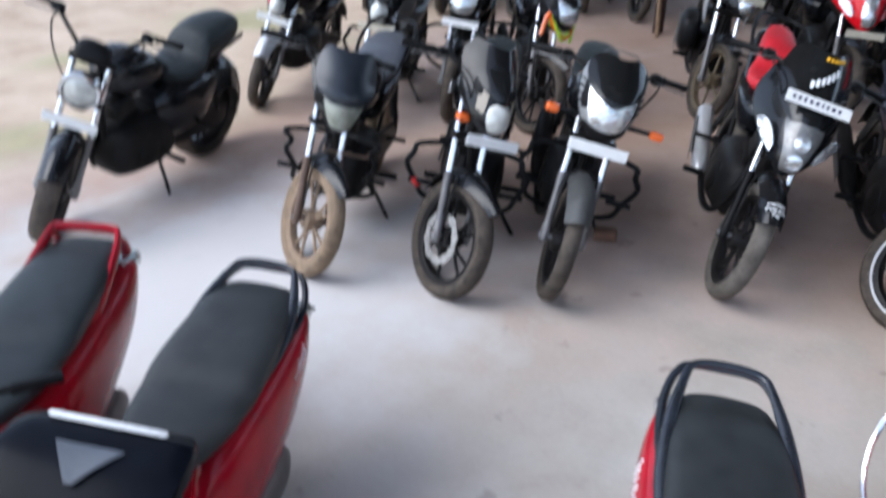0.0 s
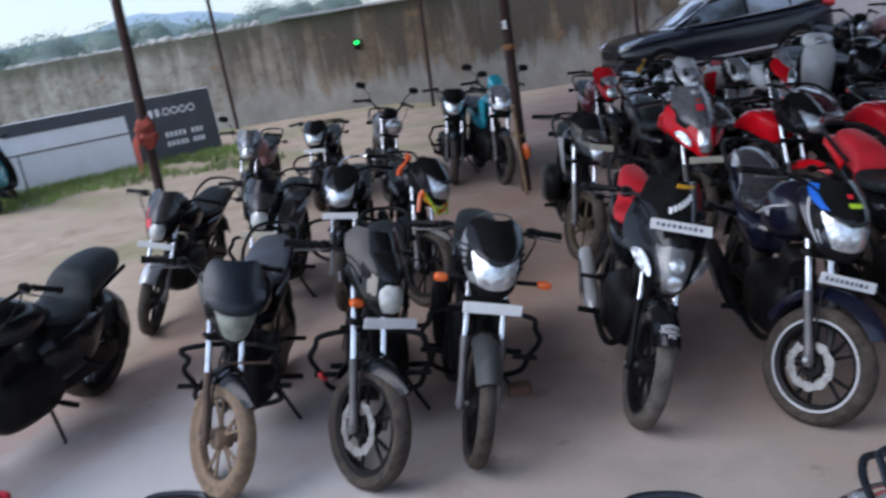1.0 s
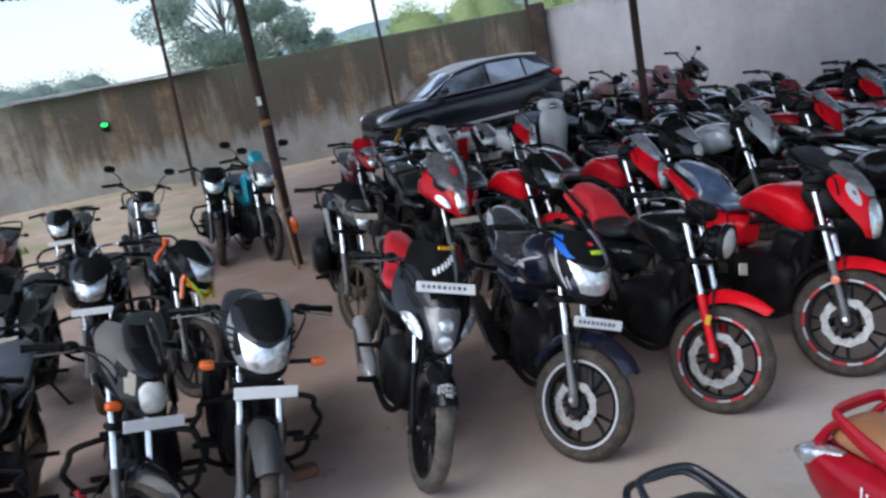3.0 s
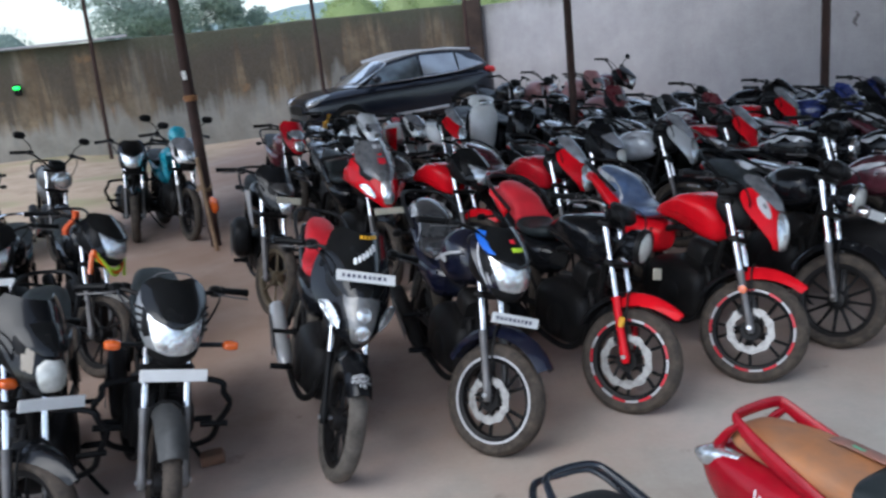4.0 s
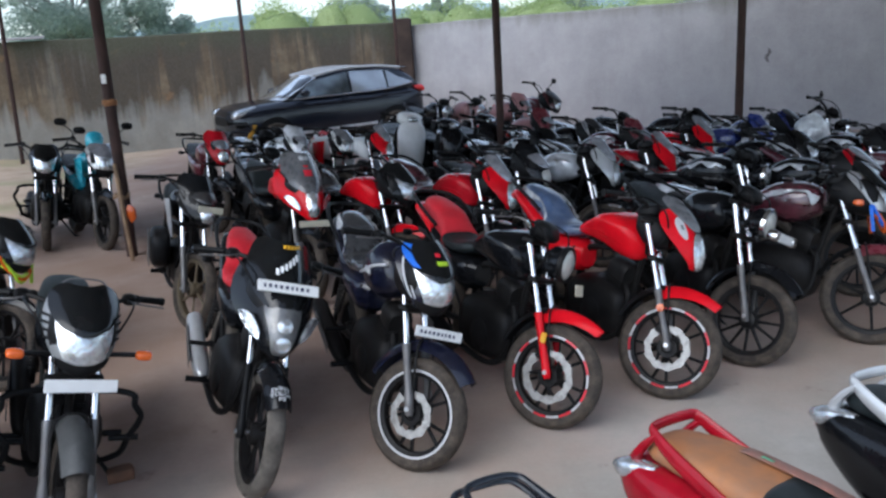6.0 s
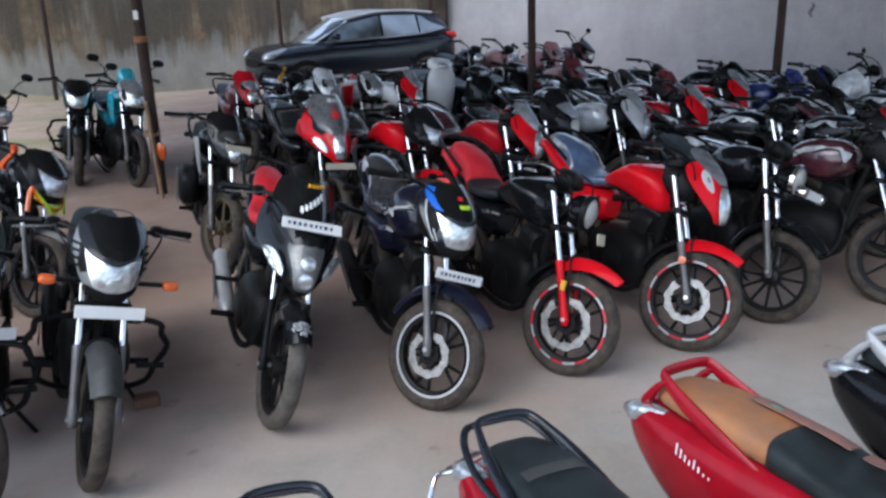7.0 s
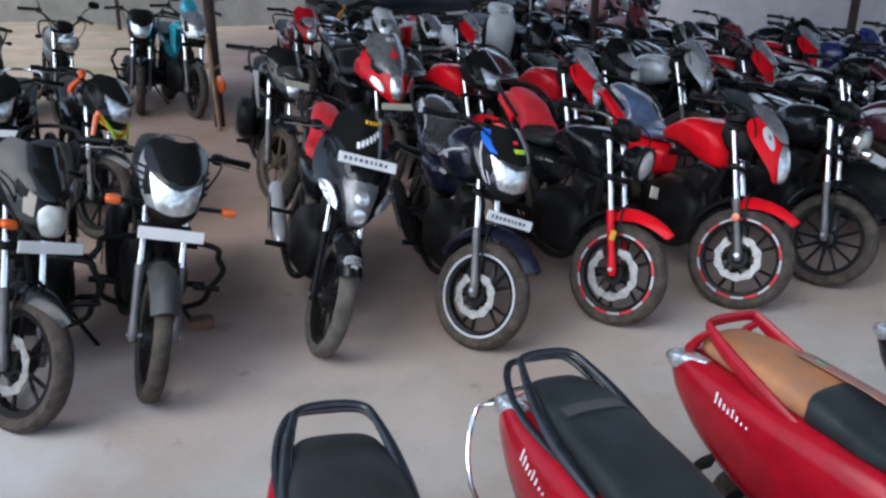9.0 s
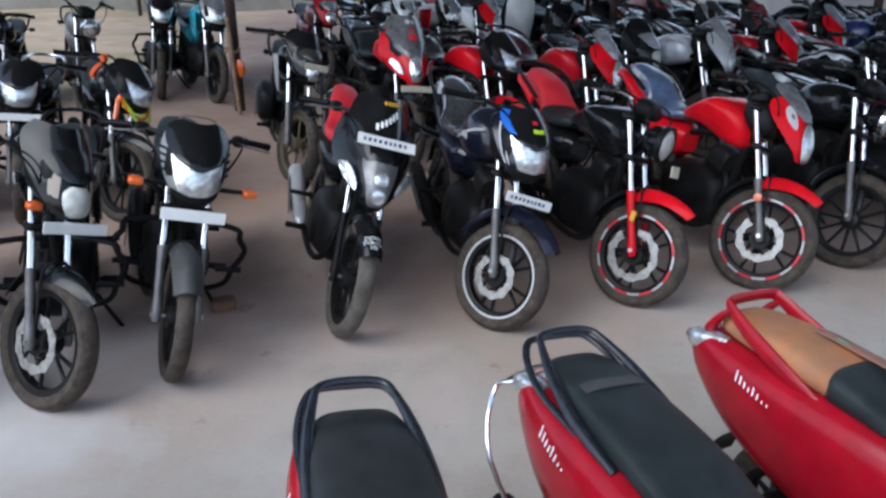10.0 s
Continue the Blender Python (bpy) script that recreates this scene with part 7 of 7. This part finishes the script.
scooter(-1.56, 1.33, -60, "red scooter with wide black seat and black front cowl", M_CRIMSON, M_SEAT_DUSTY, M_RAIL, side_bar=M_BLACKP, mirrors=False, short=0.80, plate=True, steer=0, wide=1.16)
scooter(-15.0, 6.45, 122, "white and grey scooter at the bank's far end", M_SILVER, M_SEAT, M_BLACKP, z=0.21, size=1.08, mirrors=True, bars_on=False)
scooter(-13.7, 6.85, 125, "white scooter on the grass bank by the banner", M_WHITE, M_SEAT, M_BLACKP, z=0.21, size=1.08, mirrors=True, bars_on=False)
scooter(-12.25, 7.25, 138, "teal scooter with an orange rear plate on the grass bank", M_TEAL, M_SEAT, M_BLACKP, z=0.21, size=1.08, mirrors=True, bars_on=False, rear_plate=M_ORANGE)
scooter(-1.14, 11.80, -72, "white scooter with a tall pale front apron", M_WHITE, M_SEAT, M_BLACKP, mirrors=False, bars_on=False, size=1.08)
motorcycle(-1.52, 9.75, -52, "white motorcycle with red tank panel in the rear row", 15, 8, face="bikini", tank=M_WHITE, side=M_WHITE, cowl=M_WHITE, seat=M_SEAT_RED, shroud=1, shroud_mat=M_RED, mirrors=False, indicators=False, vis=0.7, visor=M_VISOR_CLEAR)
motorcycle(-1.02, 9.55, -50, "white and red motorcycle with red cowl in the rear row", 20, 8, face="wing", tank=M_WHITE, side=M_WHITE, cowl=M_RED, seat=M_SEAT_RED, mirrors=False, indicators=False, visor=M_VISOR_CLEAR, wedge=True)
scooter(-0.72, 11.35, -62, "black scooter with wide front apron in the rear row", M_BLACK, M_SEAT, M_BLACKP, mirrors=False, bars_on=False, size=1.0)
scooter(-0.22, 11.75, -64, "black scooter with a grey apron strip beside the white one", M_BLACK, M_SEAT, M_BLACKP, mirrors=False, bars_on=False, size=1.0)

# ---- loose brick ----
brick = thing("brick", pose(-1.58, 3.80, 0.0, 0, 0, 25), "broken brown brick lying on the floor", "brick")
part("clay", 0, lambda g: g.loft([(-0.06, 0.0, 0.05, 0.035, 5), (-0.055, 0.0, 0.058, 0.042, 6), (0.04, 0.0, 0.06, 0.042, 6), (0.058, 0.0, 0.04, 0.030, 4)], seg=16), mat("brown_brick", (0.20, 0.10, 0.06), 0.9, var=0.3, bump=0.4, dust=0.2), brick)

# ---- wrapped helmet ----
helmet = thing("helmet", pose(3.66, 8.86, 0.84, 0, 12, 30), "helmet wrapped in crinkled clear plastic on a motorcycle", "helmet")


def bag(g):
    rnd = random.Random(4)
    g.loft([(-0.17, -0.03, 0.06, 0.03, 2), (-0.14, -0.07, 0.13, 0.11, 2.2), (-0.05, -0.10, 0.20, 0.15, 2.2), (0.05, -0.10, 0.19, 0.15, 2.2), (0.13, -0.07, 0.12, 0.11, 2.2), (0.17, 0.0, 0.05, 0.03, 2)], seg=22)
    # crumpled folds
    g.v = [tuple(Vector(p) * (1 + 0.22 * noise.noise(Vector(p) * 11) + rnd.uniform(-0.03, 0.03))) for p in g.v]
    return g


part("plastic_wrap", 0, bag, mat("crinkled_plastic", (0.72, 0.74, 0.75), 0.2, metal=0.1, var=0.35, scale=9, bump=0.9, bscale=9, coat=0.6), helmet)

# ---- along the stained wall ----
WALL_DIR = Vector((CORNER[0] - LEFT_END[0], CORNER[1] - LEFT_END[1], 0)).normalized()
WALL_OUT = Vector((WALL_DIR.y, -WALL_DIR.x, 0))


def on_wall(s, out, z):
    """A place s metres from the corner along the stained wall, out metres in front of it."""
    p = Vector((*CORNER, z)) - WALL_DIR * s + WALL_OUT * out
    return p


def wall_pose(s, out, z):
    """x along the wall to the corner, y into the wall, z up."""
    m = Matrix((WALL_DIR, -WALL_OUT, Vector((0, 0, 1)))).transposed().to_4x4()
    m.translation = on_wall(s, out, z)
    return m


M_BOARD_W = mat("banner_white", (0.84, 0.85, 0.87), 0.5, var=0.05, scale=2, dust=0.12)
M_BOARD_G = mat("banner_grey", (0.055, 0.062, 0.075), 0.5, var=0.12, scale=2, dust=0.08)
M_BOARD_R = mat("banner_red", (0.55, 0.03, 0.04), 0.5, var=0.1, scale=2)
BOARD_DIR, BOARD_FRONT = Vector((0.498, 0.867, 0)), Vector((0.867, -0.498, 0))


def board_pose(u, out, z):
    """x along the board to its yard end, y through it, z up."""
    m = Matrix((BOARD_DIR, -BOARD_FRONT, Vector((0, 0, 1)))).transposed().to_4x4()
    m.translation = Vector((-11.95, 11.95, z)) - BOARD_DIR * u + BOARD_FRONT * out
    return m


board = thing("banner_board", board_pose(0, 0, 0.20) @ Matrix.Rotation(radians(-4), 4, "X"), "long printed banner board with white and dark grey panels", "banner")
part("panel", 0, lambda g: g.box((-4.2, 0, 0.65), (8.4, 0.04, 1.30), None, 0.01), M_BOARD_W, board)
part("grey_panel", 0, lambda g: g.sheet(lambda u, v: (-1.70 * (1 - u) - 0.01, -0.028, 0.06 + 1.23 * v), 2, 2, 0.006), M_BOARD_G, board, "dark grey printed panel")
part("grey_band", 0, lambda g: g.sheet(lambda u, v: (-1.69 - 2.15 * u - 0.22 * u * v, -0.029, 1.05 + 0.23 * v), 2, 1, 0.006), M_BOARD_G, board, "dark grey printed band")
part("red_band", 0, lambda g: g.sheet(lambda u, v: (-4.3 - 4.0 * u, -0.029, 1.0 + 0.28 * v), 2, 1, 0.006), M_BOARD_R, board, "red printed band")
for k in range(3):
    part("lettering_bar", ("a", k), lambda g: g.box((-1.36 + 0.13 * k, -0.034, 0.98), (0.075, 0.006, 0.15), None, 0.002), M_INKW, board)
for k in range(4):
    part("lettering_ring", 0, lambda g: g.lathe([(0.075, 0.003), (0.05, 0.003), (0.05, -0.003), (0.075, -0.003)], seg=20), M_INKW, board, m=pose(-0.93 + 0.165 * k, -0.034, 0.98))
for k in range(9):
    for row in (0, 1):
        if k != 5:
            part("lettering_bar", "b", lambda g: g.box((0, 0, 0), (0.055, 0.006, 0.10), None, 0.002), M_INKW, board, m=pose(-1.02 + 0.085 * k, -0.034, 0.53 - 0.18 * row))
rail = thing("low_rail", board_pose(1.6, 0.4, 0.20), "thin grey pipe rail before the banner", "rail")
part("top_pipe", 0, lambda g: g.tube([(0.0, 0, 0.74), (-6.5, 0, 0.74)], 0.018, sub=1), M_ALU, rail)
for k in range(4):
    part("upright", 0, lambda g: g.tube([(0, 0, -0.02), (0, 0, 0.74)], 0.016, sub=1), M_ALU, rail, m=pose(-0.1 - 2.0 * k, 0, 0))

scar = part("trim", "scar", lambda g: g.sheet(lambda u, v: (0.05 * (v - 0.5) * (0.5 + math.sin(math.pi * u)) + 0.03 * math.sin(7 * u), -0.004, -0.27 * u), 8, 2, 0.003), mat("dark_plaster_scar", (0.16, 0.15, 0.15), 0.95, var=0.5, scale=25), m=Matrix.Translation((5.75, 16.386, 1.55)) @ Matrix.Rotation(math.atan2(RIGHT_END[1] - CORNER[1], RIGHT_END[0] - CORNER[0]), 4, "Z"))
tagged(scar, "small dark scar in the grey plaster", "", "", "structure")

cap = thing("wall_sheet", wall_pose(10.6, -0.06, 2.60), "bent grey roofing sheet laid along the wall top", "sheet")
part("sheet", 0, lambda g: g.sheet(lambda u, v: (-2.2 + 4.4 * u, -0.22 + 0.52 * v, 0.07 + 0.06 * v - 0.03 * math.sin(3 * u)), 14, 3, 0.012), mat("old_sheet", (0.28, 0.25, 0.24), 0.6, metal=0.2, var=0.3, scale=3, dust=0.3), cap)

def rubble(g):
    """Rough pale mortar lumps along the wall's top."""
    rnd = random.Random(23)
    for k in range(46):
        u, w, hh = -0.15 * k - rnd.uniform(0, 0.1), rnd.uniform(0.07, 0.15), rnd.uniform(0.05, 0.17) * (1.0 if k < 22 else 0.6)
        yy = rnd.uniform(-0.14, -0.04)
        g.loft([(u - w, -0.03, hh * 0.3, 0.03, 2.2), (u - w * 0.5, -0.03, hh * rnd.uniform(0.7, 1), 0.09, 2.3), (u + w * 0.4, -0.03, hh * rnd.uniform(0.8, 1.1), 0.09, 2.3), (u + w, -0.03, hh * 0.3, 0.03, 2.2)], y=-yy, seg=8, sub=2)
    return g


coping = part("trim", "rubble", rubble, mat("pale_mortar", (0.52, 0.50, 0.47), 0.95, var=0.25, scale=5, bump=0.6, bscale=14), m=wall_pose(13.3, 0.0, 2.62))
tagged(coping, "rough pale mortar crest on the boundary wall", "", "", "structure")

lamp_box = thing("wall_lamp", wall_pose(10.89, 0.0, 1.82), "small wall box with a glowing green lamp", "lamp")
part("housing", 0, lambda g: g.box((0, -0.05, -0.05), (0.16, 0.10, 0.24), None, 0.02), M_BLACKP, lamp_box)
glow, gnt, gb = node_mat("green_lamp")
gb.inputs["Base Color"].default_value = (0.02, 0.5, 0.05, 1)
gb.inputs["Emission Color"].default_value = (0.05, 1.0, 0.12, 1)
gb.inputs["Emission Strength"].default_value = 1.6
part("lens", 0, lambda g: g.loft([(-0.07, -0.02, 0.02, 0.01, 2), (0.0, -0.045, 0.045, 0.03, 2.2), (0.07, -0.02, 0.02, 0.01, 2)], y=-0.11, seg=14), glow, lamp_box, "lit green lamp")

M_PIER = mat("dark_stained_pier", (0.055, 0.036, 0.028), 0.9, var=0.45, scale=2.2, bump=0.3, bscale=20)
corner_post = structure("trim", lambda g: g.box((CORNER[0] - 0.05, CORNER[1] - 0.22, 1.33), (0.42, 0.30, 2.76), None, 0.03), M_PIER, "dark stained corner pier of the boundary wall")


# ---- grass ----
def grass(g):
    rnd = random.Random(12)
    for i in range(9000):
        s, out = rnd.uniform(-0.6, 8.5), 0.05 + 2.2 * rnd.random() ** 1.5
        p = board_pose(s, out, 0).translation
        if noise.noise(Vector((p.x * 0.5, p.y * 0.5, 3))) < -0.12:
            continue
        z = soil_height(p.x, p.y)
        h, a, lean = rnd.uniform(0.05, 0.17), rnd.uniform(0, 6.28), rnd.uniform(-0.06, 0.06)
        dx, dy, w = math.cos(a), math.sin(a), rnd.uniform(0.008, 0.018)
        k = len(g.v)
        g.v += [(p.x - dx * w, p.y - dy * w, z - 0.01), (p.x + dx * w, p.y + dy * w, z - 0.01), (p.x + dy * lean, p.y - dx * lean, z + h)]
        g.f.append((k, k + 1, k + 2))
    return g


tagged(part("grass", 0, grass, mat("grass_blades", (0.21, 0.29, 0.08), 0.8, var=0.4, scale=0.8)), "rough green grass before the banner and wall", "grass", "", "stuff")


# ---- trees and distance ----
def leaf_material(name, lo, hi):
    m, nt, b = node_mat(name)
    geo = nt.nodes.new("ShaderNodeNewGeometry")
    col = ramp_node(nt, geo.outputs["Random Per Island"], [(0.0, lo), (1.0, hi)])
    nt.links.new(col, b.inputs["Base Color"])
    b.inputs["Roughness"].default_value = 0.6
    thin = nt.nodes.new("ShaderNodeBsdfTranslucent")
    nt.links.new(col, thin.inputs["Color"])
    both = nt.nodes.new("ShaderNodeMixShader")
    both.inputs["Fac"].default_value = 0.45
    nt.links.new(b.outputs[0], both.inputs[1])
    nt.links.new(thin.outputs[0], both.inputs[2])
    nt.links.new(both.outputs[0], nt.nodes["Material Output"].inputs["Surface"])
    return m


# distance haze is painted into the pale grey-green of the tree leaves
M_LEAF_HAZE = leaf_material("hazed_tree_leaves", (0.27, 0.35, 0.30), (0.42, 0.50, 0.44))
M_LEAF_Y = leaf_material("bush_leaves", (0.27, 0.37, 0.13), (0.50, 0.59, 0.29))
M_BARK = mat("bark", (0.20, 0.185, 0.165), 0.9, var=0.3, scale=3, bump=0.5, bscale=8)


def leaves(g, blobs, count, size, seed):
    rnd = random.Random(seed)
    for i in range(count):
        bx, by, bz, br, bh = rnd.choice(blobs)
        while True:
            p = Vector((rnd.uniform(-1, 1), rnd.uniform(-1, 1), rnd.uniform(-1, 1)))
            if 0.25 < p.length < 1:
                break
        c = Vector((bx + p.x * br, by + p.y * br, bz + p.z * bh))
        n = Vector((rnd.gauss(0, 1), rnd.gauss(0, 1), rnd.gauss(0, 1) + 0.6)).normalized()
        t = n.orthogonal().normalized()
        u = n.cross(t)
        s = size * rnd.uniform(0.5, 1.3)
        k = len(g.v)
        g.v += [tuple(c - t * s), tuple(c + u * s * 0.6 + n * s * 0.2), tuple(c + t * s), tuple(c - u * s * 0.6 + n * s * 0.15)]
        g.f.append((k, k + 1, k + 2, k + 3))
    return g


def tree(x, y, height, spread, seed, label, leaf=None, count=3000, size=0.35, base=0.3):
    rnd = random.Random(seed)
    root = thing("tree", pose(x, y, 0), label, "tree", "trees beyond the wall")
    limbs, blobs = [], []
    for i in range(44):
        a, r = rnd.uniform(0, 6.28), spread * rnd.uniform(0.15, 0.95)
        z = height * rnd.uniform(base + 0.12, 0.92)
        limbs.append((r * math.cos(a), r * math.sin(a), z))
        blobs.append((r * math.cos(a), r * math.sin(a), z, spread * rnd.uniform(0.12, 0.28), height * rnd.uniform(0.05, 0.12)))
    def wood(g):
        r = 0.009 * height
        g.tube([(0, 0, -0.1, r * 1.4), (0.1, 0, height * 0.25, r), (-0.1, 0.1, height * 0.5, r * 0.75), (0, 0, height * 0.85, r * 0.25)], r, seg=8)
        for lx, ly, lz in limbs:
            g.tube([(0, 0, lz * 0.55, r * 0.5), (lx * 0.5, ly * 0.5, lz * 0.8, r * 0.32), (lx, ly, lz, r * 0.1)], r * 0.3, seg=5)
        return g
    part("trunk", (seed, "t"), wood, M_BARK, root)
    part("crown", (seed, "c"), lambda g: leaves(g, blobs, count, size, seed), leaf or M_LEAF_HAZE, root)
    return root


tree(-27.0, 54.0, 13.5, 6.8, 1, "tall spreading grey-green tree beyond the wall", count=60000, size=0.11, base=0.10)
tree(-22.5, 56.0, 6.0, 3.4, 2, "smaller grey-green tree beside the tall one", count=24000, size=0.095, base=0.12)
tree(-13.5, 88.0, 7.6, 4.2, 4, "far round-topped tree beyond the field", count=14000, size=0.14, base=0.2)
tree(8.0, 90.0, 10.0, 4.5, 5, "far tree at the field's edge", count=14000, size=0.14, base=0.2)
tree(-4.5, 100.0, 7.9, 3.2, 6, "far slim tree at the field's edge", count=12000, size=0.14, base=0.2)
tree(20.0, 95.0, 11.0, 6.0, 7, "far dark tree above the grey wall", count=14000, size=0.15, base=0.2)


def hedge(g, x0, y0, x1, y1, h, w, count, size, seed, n=34):
    rnd = random.Random(seed)
    blobs = []
    for i in range(n):
        t = i / (n - 1)
        hh = h * rnd.uniform(0.55, 1.15)
        blobs.append((x0 + (x1 - x0) * t + rnd.uniform(-1, 1), y0 + (y1 - y0) * t + rnd.uniform(-w, w), hh * 0.55, w * rnd.uniform(0.6, 1.2), hh * 0.5))
    for bx, by, bz, br, bh in blobs:
        g.loft([(bx - br * 0.8, bz - bh * 0.2, bz + bh * 0.2, br * 0.2, 2), (bx - br * 0.4, bz - bh, bz + bh * 0.6, br * 0.7, 2), (bx + br * 0.3, bz - bh, bz + bh * 0.68, br * 0.75, 2), (bx + br * 0.8, bz - bh * 0.2, bz + bh * 0.2, br * 0.2, 2)], y=by, seg=9, sub=2)
    return leaves(g, blobs, count, size, seed)


tagged(part("bushes", 1, lambda g: hedge(g, -18.5, 52, 14, 60, 4.9, 2.2, 110000, 0.085, 31, 52), M_LEAF_Y), "bright green scrub bushes beyond the wall", "bushes", "", "stuff")
tagged(part("bushes", 2, lambda g: hedge(g, -105, 34, -66, 88, 7.2, 4.0, 120000, 0.16, 32, 130), M_LEAF_HAZE), "grey-green tree belt in the distance", "tree line", "", "stuff")
tagged(part("bushes", 3, lambda g: hedge(g, -18, 100, 60, 105, 6.0, 4.0, 50000, 0.16, 33), M_LEAF_Y), "pale green far thicket behind the field", "bushes", "", "stuff")


def ridge(g, r, h, seed, a0=-30, a1=210):
    n = 160
    rows = []
    for i in range(n + 1):
        a = radians(a0 + (a1 - a0) * i / n)
        z = h * (0.45 + 0.9 * max(0, noise.fractal(Vector((i * 0.055 + seed, seed, 0)), 0.9, 2.0, 5) + 0.35))
        rows.append([(r * math.cos(a), r * math.sin(a), -2), (r * 1.03 * math.cos(a), r * 1.03 * math.sin(a), z * 0.6), (r * 1.1 * math.cos(a), r * 1.1 * math.sin(a), z), (r * 1.25 * math.cos(a), r * 1.25 * math.sin(a), -2)])
    return g.rings(rows, caps=False, wrap=False)


# both ridges carry distance haze in their base colour, the farther one paler and bluer
tagged(part("backdrop", 1, lambda g: ridge(g, 420, 24, 3.3), mat("far_wooded_hill_hazed", (0.22, 0.30, 0.30), 0.95, var=0.15, scale=0.05)), "wooded hills in the distance, painted pale with haze", "hills", "", "structure")
tagged(part("backdrop", 2, lambda g: ridge(g, 900, 48, 8.1), mat("far_hill_haze_blue", (0.42, 0.53, 0.62), 0.95, var=0.06, scale=0.02)), "hills on the horizon, painted blue with haze", "hills", "", "structure")
